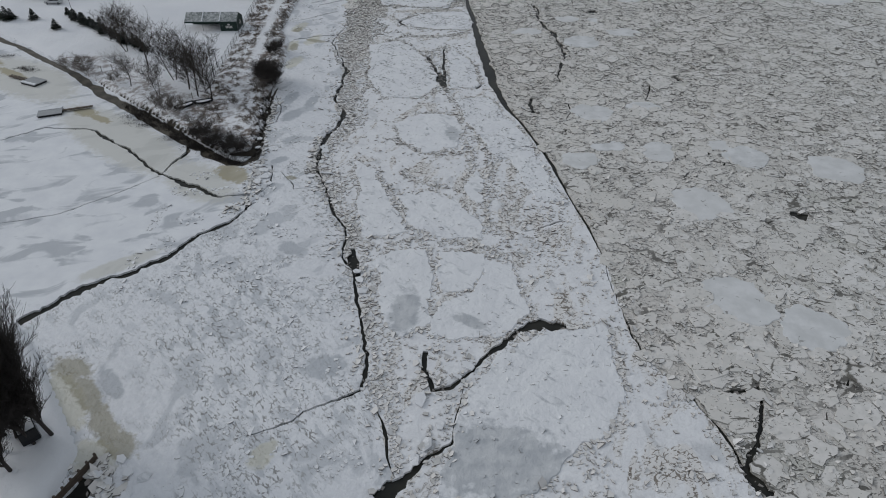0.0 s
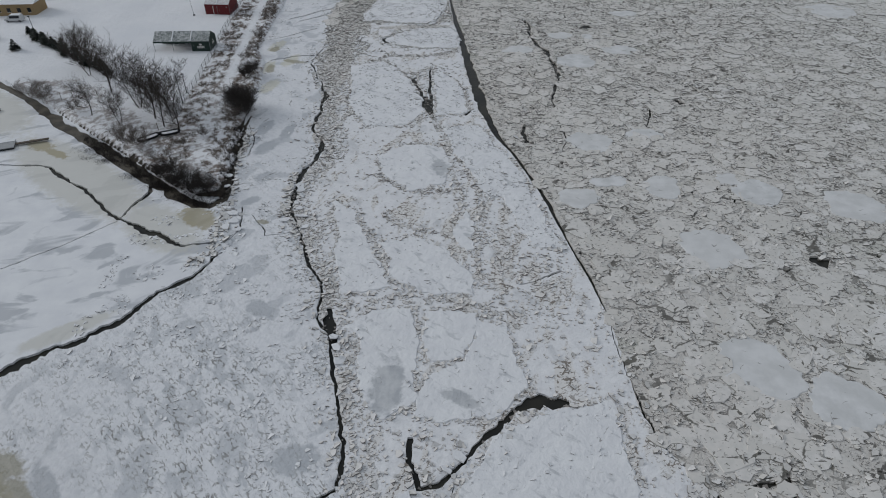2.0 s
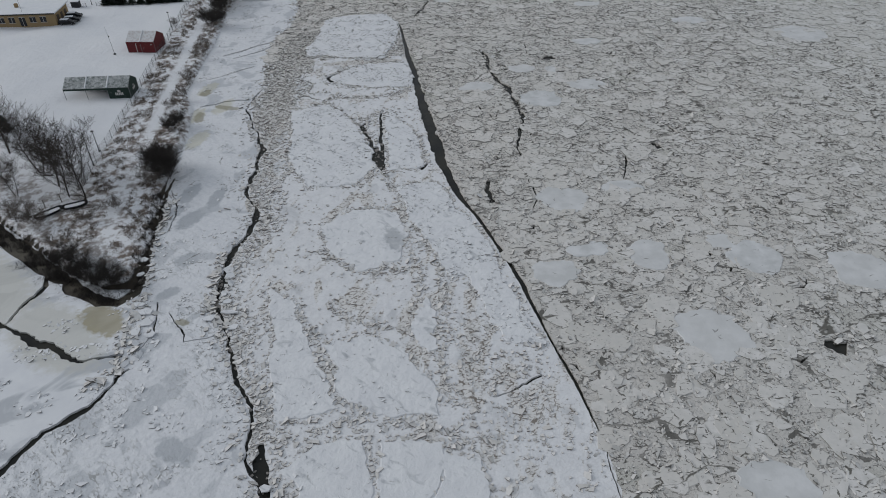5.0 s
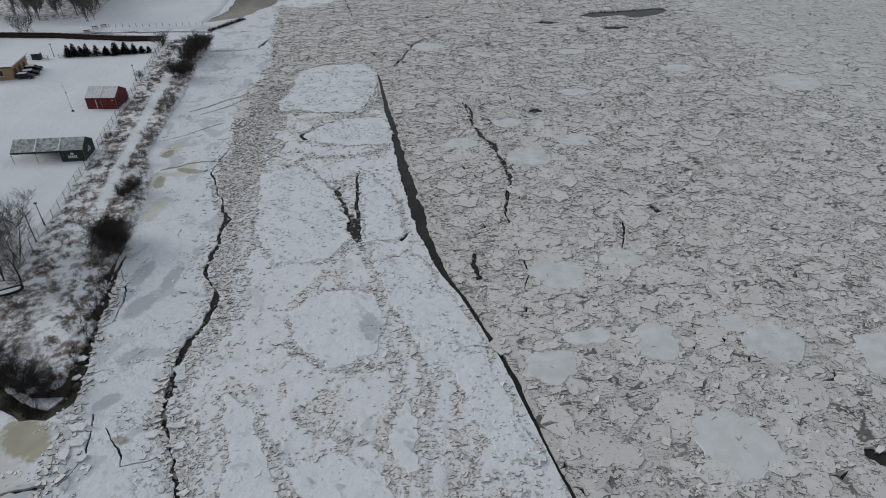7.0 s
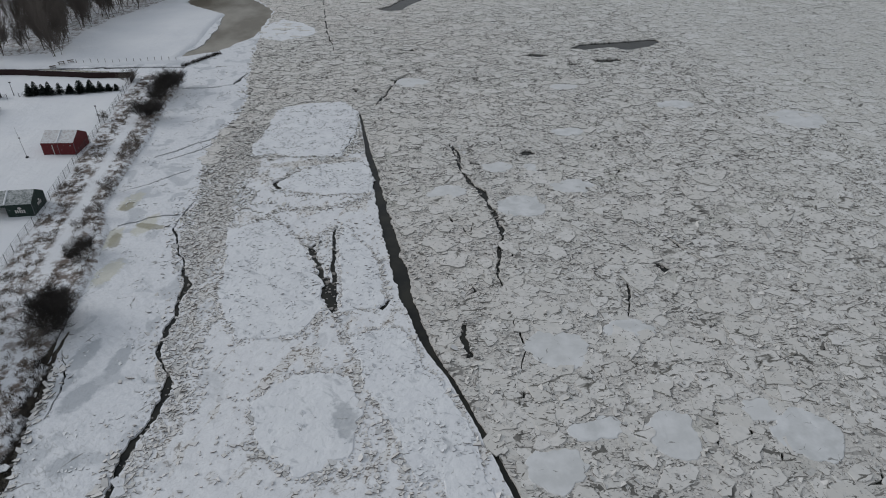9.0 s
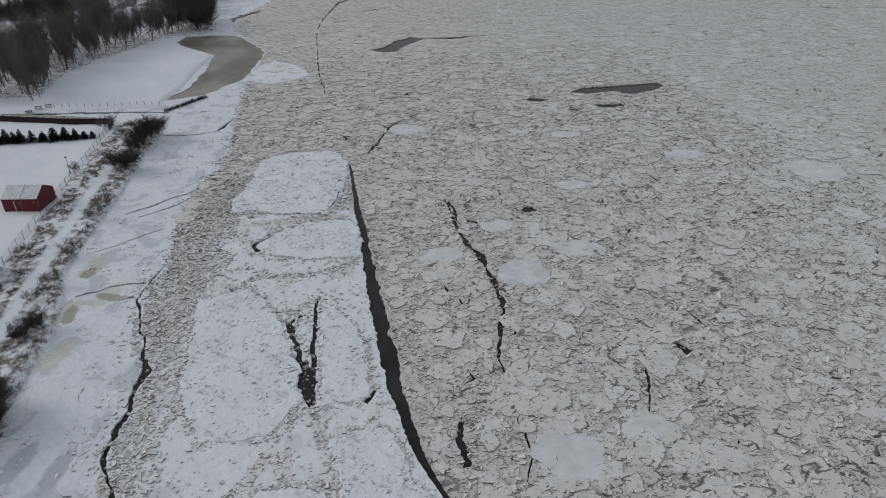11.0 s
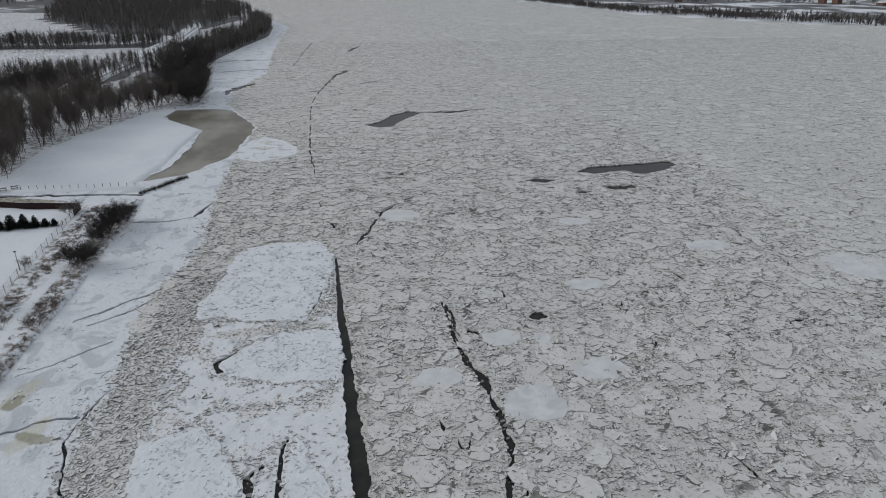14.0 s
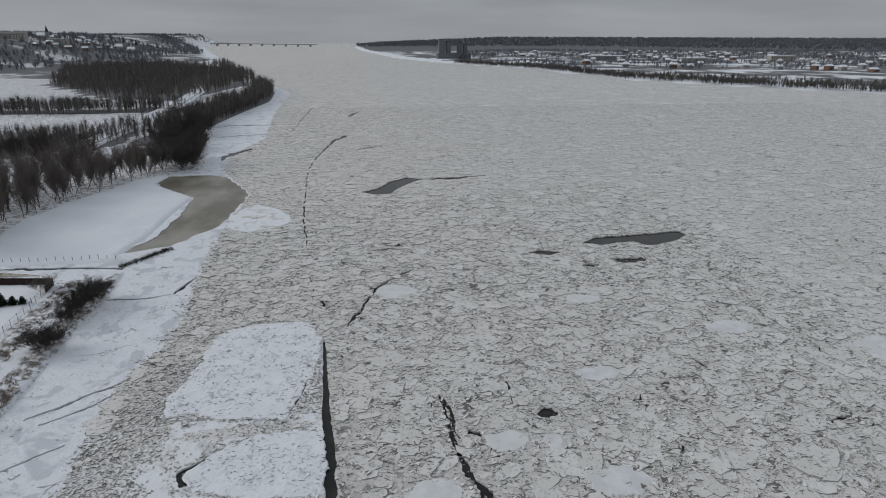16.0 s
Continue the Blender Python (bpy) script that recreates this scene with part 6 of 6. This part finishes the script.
def clubhouse():
    ob = new("clubhouse")
    L, D, H = 42.0, 9.5, 3.3
    part("wall", box(-L, 0, -0.2, 0, D, H), PLASTER, ob)
    part("roof", prism([(0.5, -0.6, H), (0.5, D + 0.6, H + 0.35), (0.5, D + 0.6, H + 0.65), (0.5, -0.6, H + 0.3)], (-L - 1.0, 0, 0)), SNOW, ob, "shallow roof under deep snow")
    part("fascia", box(-L - 0.5, -0.68, H - 0.05, 0.5, -0.61, H + 0.25), DARK_STEEL, ob)
    for i in range(14):
        x = -3.2 - i * 2.75
        tall = i in (2, 5)
        w = part("window", box(x - 0.8, -0.03, 0.1 if tall else 1.1, x + 0.8, 0.02, 2.5), WINDOW, ob)
        part("frame", box(x - 0.9, -0.05, 2.5, x + 0.9, 0.02, 2.62), WHITE_PAINT, w)
        part("mullion", box(x - 0.05, -0.05, 0.1 if tall else 1.1, x + 0.05, -0.03, 2.5), WHITE_PAINT, w)
        if not tall:
            part("sill", box(x - 0.9, -0.1, 1.0, x + 0.9, 0.02, 1.1), WHITE_PAINT, w)
    for i in range(3):
        y = 2.0 + i * 2.7
        part("door", box(-0.02, y - 0.7, 0.0, 0.04, y + 0.7, 2.4), WOOD, ob, "brown door in the end wall")
    part("chimney", box(-12, 5, H + 0.3, -11.2, 5.8, H + 1.5, 0.03), PLASTER, ob)
    part("cable", rod((-8, 0, H + 0.6), (-11.0, 6.0, H + 2.6), 0.03, 4), DARK_STEEL, ob)
    ob.matrix_basis = at(-88.6, 218.4, radians(1), 1.0)
    return tagged(ob, "long low ochre clubhouse with a snow-covered roof", "building")


clubhouse()


def small_building(x, y, w, d, h, turn, label):
    ob = new("building")
    part("wall", box(-w / 2, 0, -0.2, w / 2, d, h), PLASTER, ob)
    part("roof", prism([(-w / 2 - 0.4, -0.4, h), (-w / 2 - 0.4, d + 0.4, h), (-w / 2 - 0.4, d / 2, h + 1.2)], (w + 0.8, 0, 0)), SNOW, ob, "roof under snow")
    n = max(2, int(w / 2.5))
    for i in range(n):
        px = -w / 2 + w * (i + 0.5) / n
        win = part("window", box(px - 0.5, -0.03, 1.0, px + 0.5, 0.02, 2.1), WINDOW, ob)
        part("sill", box(px - 0.6, -0.1, 0.92, px + 0.6, 0.02, 1.0), WHITE_PAINT, win)
    ob.matrix_basis = at(x, y, turn)
    return tagged(ob, label, "building")


small_building(-117.0, 195.0, 14.0, 7.0, 3.2, 0.02, "low ochre building with snow on its roof")


def kiosk(x, y):
    ob = new("dark_hut")
    part("body", box(-1.1, -0.9, -0.1, 1.1, 0.9, 1.7, 0.05), DARK_STEEL, ob)
    part("roof", box(-1.25, -1.05, 1.7, 1.25, 1.05, 1.9, 0.06), SNOW, ob, "flat snowy roof")
    ob.matrix_basis = at(x, y)
    return tagged(ob, "small dark hut by the rail fence", "hut")


kiosk(-90.0, 236.6)


def bench(x, y, turn):
    ob = new("picnic_table")
    part("tabletop", box(-0.9, -0.35, 0.7, 0.9, 0.35, 0.78, 0.01), WOOD, ob)
    for s in (-1, 1):
        part("seat", box(-0.9, s * 0.75 - 0.13, 0.42, 0.9, s * 0.75 + 0.13, 0.47, 0.01), WOOD, ob)
        part("leg", rod((s * 0.7, -0.8, 0), (s * 0.7, 0.3, 0.7), 0.05, 4), WOOD, ob)
        part("leg", rod((s * 0.7, 0.8, 0), (s * 0.7, -0.3, 0.7), 0.05, 4), WOOD, ob)
    ob.matrix_basis = at(x, y, turn)
    return tagged(ob, "dark wooden picnic table in snow", "table", "picnic tables")


for i in range(3):
    bench(-86.5 + i * 2.2, 266.5 + i * 1.6, 0.5)


DECK = plain("weathered_grey_deck", (0.42, 0.435, 0.45), 0.8, vary=0.4, scale=1.5)


def landing_raft(x, y, turn):
    """A small floating landing locked in the bay ice, with its gangway."""
    ob = new("landing_raft")
    part("pontoon", box(-2.2, -1.6, -0.1, 2.2, 1.6, 0.35, 0.08), DARK_STEEL, ob)
    part("deck", box(-2.3, -1.7, 0.35, 2.3, 1.7, 0.45, 0.02), DECK, ob, "bare grey plank deck")
    part("snow_strip", box(-2.25, 0.9, 0.45, 2.25, 1.6, 0.52, 0.03), SNOW, ob, "strip of drifted snow")
    for k in range(4):
        part("plank", box(2.3, -0.45 + k * 0.22, 0.25, 8.0, -0.26 + k * 0.22, 0.32), WOOD, ob)
    part("rail", rod((2.3, -0.55, 0.36), (8.0, -0.55, 0.36), 0.05, 5), DARK_STEEL, ob)
    ob.matrix_basis = Matrix.Translation((x, y, 0.05)) @ Matrix.Rotation(turn, 4, "Z")
    return tagged(ob, "small grey landing raft frozen in the bay ice", "raft")


landing_raft(-80.3, 119.6, 0.35)
landing_raft(-91.5, 135.0, 2.7)


def boat(x, y, turn, L=4.5):
    ob = new("rowing_boat")
    n, rows = 12, []
    for k, (wf, z) in enumerate(((0.55, 0.0), (0.9, 0.3), (1.0, 0.55), (0.9, 0.5), (0.8, 0.35))):
        rows.append([])
        for i in range(n + 1):
            u = i / n * 2 - 1
            half = 0.75 * wf * math.sqrt(max(0.0, 1 - abs(u) ** 2.6)) + 0.01
            rows[k].append((u * L / 2 * (0.9 + 0.1 * wf), half, z + 0.18 * u * u))
    v, f = [], []
    for s in (1, -1):
        b = len(v)
        v += [(x_, s * y_, z_) for r in rows for x_, y_, z_ in r]
        for k in range(4):
            for i in range(n):
                q = (b + k * (n + 1) + i, b + k * (n + 1) + i + 1, b + (k + 1) * (n + 1) + i + 1, b + (k + 1) * (n + 1) + i)
                f.append(q if s > 0 else q[::-1])
    hull = mesh_object("hull", v, f, DARK_STEEL, ob)
    part("snow_fill", box(-L / 2 + 0.5, -0.55, 0.3, L / 2 - 0.5, 0.55, 0.45, 0.1), SNOW, ob, "snow lying in the hull")
    ob.matrix_basis = at(x, y, turn)
    return tagged(ob, "dark rowing boat filled with snow on the bank", "boat", "boats on the bank")


boat(-53.0, 120.8, 0.75)
boat(-49.6, 122.6, 0.4, 4.0)


def quay():
    """The low timber quay at the snowy point."""
    ob = new("quay")
    a, b = Vector((-39.6, 30.0, 0)), Vector((-36.2, 38.6, 0))
    for i in range(10):
        p = a.lerp(b, i / 9)
        part("pile", rod((p.x, p.y, -1.0), (p.x, p.y, 0.9), 0.14, 8), WOOD, ob)
    m = Matrix.Translation(a) @ Matrix.Rotation(math.atan2(b.y - a.y, b.x - a.x), 4, "Z")
    L = (b - a).length
    for k in range(4):
        o = part("plank", box(0, -0.22, -0.4 + k * 0.32, L, -0.12, -0.12 + k * 0.32, 0.01), WOOD, ob)
        o.matrix_basis = m
    return tagged(ob, "dark weathered timber quay edge half buried in snow", "quay")


quay()

TRODDEN = plain("trodden_snow", (0.3, 0.29, 0.28), 0.9)
# the snowy embankment road between the woods
road_line = wander([(-126.0, 425.0), (-127.3, 442.9), (-127.5, 501.0), (-128.8, 576.5), (-131.0, 659.1), (-142.6, 796.9), (-170.0, 900.0)], 8.0, 0.6)


def strip(name, line, wide, dz, material, label, off=0.0):
    q = np.array(line)
    t = np.gradient(q, axis=0)
    t /= np.hypot(*t.T)[:, None]
    nrm = np.stack([t[:, 1], -t[:, 0]], 1)
    v = []
    for p, d in zip(q, nrm):
        z = land_z(*p) + dz
        v += [(*(p + d * (off - wide / 2 - dz)), z - dz - 0.3), (*(p + d * (off - wide / 2)), z), (*(p + d * (off + wide / 2)), z), (*(p + d * (off + wide / 2 + dz)), z - dz - 0.3)]
    f = [(4 * i + k, 4 * i + k + 1, 4 * i + k + 5, 4 * i + k + 4) for i in range(len(q) - 1) for k in range(3)]
    return tagged(mesh_object(name, v, f, material), label, "road", kind="structure")


strip("road", road_line, 13.0, 1.0, SNOW, "snow-covered embankment road through the woods")
strip("track", road_line, 1.3, 1.06, TRODDEN, "dark trodden track on the snowy embankment", 4.0)


# ---- the far town, bridge and works ----
def far_house(k):
    r = random.Random(k)
    ob = new("house")
    w, d, h = r.uniform(9, 14), r.uniform(8, 11), r.uniform(4, 8)
    part("wall", box(-w / 2, -d / 2, -1, w / 2, d / 2, h), FAR_WALLS[k % 3], ob)
    part("roof", prism([(-w / 2 - 0.5, -d / 2 - 0.5, h), (-w / 2 - 0.5, d / 2 + 0.5, h), (-w / 2 - 0.5, 0, h + 3.5)], (w + 1, 0, 0)), SNOW, ob, "steep snowy roof")
    for i in range(3):
        px = -w / 2 + w * (i + 0.5) / 3
        part("window", box(px - 0.6, -d / 2 - 0.04, h * 0.4, px + 0.6, -d / 2 + 0.02, h * 0.4 + 1.5), WINDOW, ob)
    return tagged(ob, "far small house with a snowy roof", "house", "far town houses")


FAR_WALLS = [plain("pale_plaster", (0.45, 0.42, 0.38), 0.9), plain("grey_plaster", (0.3, 0.3, 0.3), 0.9), plain("red_brick_wall", (0.22, 0.13, 0.10), 0.9)]
houses = [far_house(k) for k in range(6)]


def spread_houses(polys, n):
    k = 0
    for poly in polys:
        for x, y in within(poly, n):
            h = houses[k % 6]
            m = at(x, y, rng.uniform(-0.6, 0.6))
            if k < 6:
                h.matrix_basis = m
            else:
                copy_thing(h, m)
            k += 1


spread_houses([[(480, 1250), (900, 1050), (1500, 1300), (1300, 2300), (500, 2300)], [(-560, 1560), (-560, 2000), (-1100, 2100), (-1200, 1560)], [(900, 1000), (1600, 800), (2000, 1500), (1200, 1500)]], 75)


def block(x, y, w, d, h, mat, label, name="apartment_block"):
    ob = new(name)
    part("wall", box(-w / 2, -d / 2, -2, w / 2, d / 2, h), mat, ob)
    part("roof", box(-w / 2 - 0.3, -d / 2 - 0.3, h, w / 2 + 0.3, d / 2 + 0.3, h + 0.6), SNOW, ob, "flat snowy roof")
    for fl in range(max(1, int(h / 4))):
        for i in range(max(2, int(w / 6))):
            px = -w / 2 + (i + 0.5) * w / max(2, int(w / 6))
            part("window", box(px - 1.0, -d / 2 - 0.05, 1.2 + fl * 4, px + 1.0, -d / 2 + 0.02, 2.9 + fl * 4), WINDOW, ob)
    ob.matrix_basis = at(x, y)
    return tagged(ob, label, "building")


block(-700, 1640, 60, 18, 14, FAR_WALLS[0], "pale long building on the town hill")
block(-640, 1720, 42, 16, 12, FAR_WALLS[0], "pale building on the town hill")
block(-820, 1700, 50, 18, 15, FAR_WALLS[1], "grey building on the town hill")
block(640, 1650, 90, 25, 9, FAR_WALLS[1], "long low grey works hall in the far town")
block(760, 1450, 70, 20, 10, FAR_WALLS[0], "long pale works hall in the far town")
block(1000, 1500, 60, 18, 13, FAR_WALLS[0], "pale apartment block in the far town")


WORKS_GREY = plain("sooty_concrete", (0.17, 0.175, 0.185), 0.9)


def works():
    """The tall works by the far bank: two towers joined by a gallery."""
    ob = new("works_tower")
    for x, w, h in ((-20, 16, 46), (-4, 10, 40), (24, 12, 38), (38, 9, 34)):
        part("tower", box(x - w / 2, -8, -2, x + w / 2, 8, h), WORKS_GREY, ob)
        part("roof", box(x - w / 2 - 0.5, -8.5, h, x + w / 2 + 0.5, 8.5, h + 1), DARK_STEEL, ob)
    part("gallery", box(-12, -3, 34, 32, 3, 39), WORKS_GREY, ob)
    part("mast", rod((38, 0, 30), (38, 0, 56), 0.8, 6, 0.3), DARK_STEEL, ob)
    part("hall", box(-32, -14, -2, 50, 14, 13), WORKS_GREY, ob)
    ob.matrix_basis = at(262, 1730)
    return tagged(ob, "grey industrial works with tall joined towers", "works")


works()


def church(x, y, h):
    ob = new("church")
    part("nave", box(-9, -7, -2, 9, 7, 10), FAR_WALLS[0], ob)
    part("roof", prism([(-9.5, -8, 10), (-9.5, 8, 10), (-9.5, 0, 17)], (19, 0, 0)), SNOW, ob)
    part("tower", box(9, -3.5, -2, 16, 3.5, h), FAR_WALLS[1], ob)
    part("spire", rod((12.5, 0, h), (12.5, 0, h + 14), 4.5, 8, 0.2), DARK_STEEL, ob)
    ob.matrix_basis = at(x, y)
    return tagged(ob, "church with a dark spire on the town hill", "church")


for x, y, h in ((-690, 1760, 18), (-720, 1560, 16), (-540, 1900, 20), (-575, 1920, 20)):
    church(x, y, h)


def bridge():
    ob = new("bridge")
    a, b = Vector((-742, 3940, 0)), Vector((-150, 3560, 0))
    m = Matrix.Translation(a) @ Matrix.Rotation(math.atan2(b.y - a.y, b.x - a.x), 4, "Z")
    L = (b - a).length
    for key, bm in [("deck", box(0, -5, 9, L, 5, 12)), ("parapet", box(0, -5.4, 12, L, -5, 13.2))] + [("pier", box(L * (i + 0.5) / 9 - 2.5, -6, -2, L * (i + 0.5) / 9 + 2.5, 6, 9)) for i in range(9)]:
        o = part(key, bm, FAR_WALLS[1], ob)
        o.matrix_basis = m
    return tagged(ob, "long low grey bridge across the far river", "bridge")


bridge()

# ice pieces in the shallows, thin ice over the pond and the ditch
k = Mat("thin_wet_pond_ice", 0.35)
k.color(k.mix(k.span(k.noise(0.08, 5, (1, 0.5, 1)), 0.4, 0.62), (0.17, 0.15, 0.115), (0.33, 0.305, 0.26)))
POND_ICE = k.m
pond_rim = wander(POND, 1.5, 0.8, True, 61)
mesh_object("pond_ice", [(x, y, -0.22) for x, y in pond_rim], [tuple(range(len(pond_rim)))], POND_ICE)
tagged(bpy.data.objects["pond_ice"], "thin brownish-grey wet ice over the pond", "ice", kind="structure")

k = Mat("brown_meltwater", 0.3)
c = k.mix(k.span(k.noise(0.5, 4), 0.35, 0.65), (0.16, 0.142, 0.075), (0.38, 0.36, 0.28))
k.color(k.mix(k.span(k.noise(0.9, 6, rough=0.65), 0.48, 0.62, 0, 0.9), c, (0.62, 0.62, 0.60)))
MELT = k.m
o = wander([(-104.0, 263.5), (-84.0, 260.8), (-70.0, 257.8), (-64.0, 258.4), (-74.0, 261.6), (-88.0, 264.6)], 0.5, 0.45, True, 306)
ditch = mesh_object("meltwater", [(x, y, 0.012) for x, y in o], [tuple(range(len(o)))], MELT)
tagged(ditch, "olive-brown meltwater standing behind the board wall", "meltwater", kind="structure")
k = Mat("muddy_channel_water", 0.45)
k.color(k.mix(k.span(k.noise(0.4, 4), 0.35, 0.65), (0.04, 0.034, 0.026), (0.115, 0.102, 0.08)))
o = ribbon(CHANNEL, (3.6, 3.6, 3.6, 3.6, 3.8, 4.2, 4.4, 4.6, 4.8, 4.4, 3.8, 3.3, 3.0, 2.4), 0.5, 1.0, 90, 0.4)
n = len(o) // 2
mesh_object("channel_water", [(x, y, -0.2) for x, y in o], [(i, i + 1, 2 * n - 2 - i, 2 * n - 1 - i) for i in range(n - 1)], k.m)
tagged(bpy.data.objects["channel_water"], "dark brown muddy open channel along the bank", "water", kind="structure")

# ---- tipped slabs heaved up along the shore crack ----
def ice_chunk(x, y, r, tilt, turn, z=0.15):
    n = 5
    dice = random.Random(int(x * 31 + y * 17))
    o = [(math.cos(i * 6.283 / n) * r * dice.uniform(0.75, 1.2), math.sin(i * 6.283 / n) * r * dice.uniform(0.5, 0.85)) for i in range(n)]
    bm = prism([(a, b, 0.0) for a, b in o], (0, 0, 0.16))
    bmesh.ops.bevel(bm, geom=bm.edges[:], offset=0.02, segments=1, affect="EDGES")
    ob = part("ice_chunk", bm, FLOE, None)
    ob.matrix_basis = pose(x, y, z, tilt, 0, turn)
    return tagged(ob, "snow-dusted chunk of ice tipped up beside a crack", "ice chunk", "tipped ice chunks")


dice = random.Random(11)
for px, py in ((-22.0, 104.5), (-21.6, 103.0), (-21.2, 101.4), (-21.8, 99.2), (-21.0, 97.6), (-20.4, 95.4), (-22.8, 94.4), (-19.4, 92.5), (-12.2, 68.6), (-11.6, 66.8), (-11.0, 64.6), (-3.0, 38.2), (-1.8, 40.0), (-0.4, 42.5), (1.6, 49.4), (3.0, 50.9), (-2.6, 46.0),
               (-31.5, 96.5), (-30.6, 94.6), (-31.8, 92.8), (-31.0, 90.6), (-30.2, 88.6), (-31.4, 87.2), (-32.6, 98.0), (-29.6, 92.0), (-33.5, 38.5), (-32.2, 36.9), (-33.8, 35.8), (-31.4, 34.4), (-35.2, 36.8), (-34.6, 33.6), (-30.4, 36.4), (-34.4, 104.6), (-34.9, 108.0)):
    ice_chunk(px, py, dice.uniform(0.6, 1.15), dice.gauss(0, 14), dice.uniform(0, 360), 0.12)


# ---- single plates nearest the flight, each an object of its own ----
def single_plates(pts, rad):
    shapes = []
    for k in range(14):
        n = 9
        o = [(math.cos(i * 6.283 / n + rng.uniform(-0.25, 0.25)) * rng.uniform(0.7, 1.15), math.sin(i * 6.283 / n + rng.uniform(-0.25, 0.25)) * rng.uniform(0.5, 0.95)) for i in range(n)]
        v = [(x, y, 0.05) for x, y in o] + [(x * 1.03, y * 1.03, -0.06) for x, y in o]
        me = bpy.data.meshes.new("ice_plate")
        me.from_pydata(v, [], [tuple(range(n))] + [(i, i + n, (i + 1) % n + n, (i + 1) % n) for i in range(n)])
        me.materials.append(PLATE_ONE)
        shapes.append(me)
    for i, ((x, y), r) in enumerate(zip(pts, rad)):
        ob = new("ice_plate", shapes[i % 14])
        ob.parent = RIVER_ICE
        ob.matrix_basis = pose(x, y, rng.uniform(0.02, 0.09), rng.normal(0, 1.3), rng.normal(0, 1.3), rng.uniform(0, 360)) @ Matrix.Diagonal((r, r, 1, 1))


PLATE_ONE = plate_mat("single_ice_plate", each=True)
single_plates(*SINGLES)
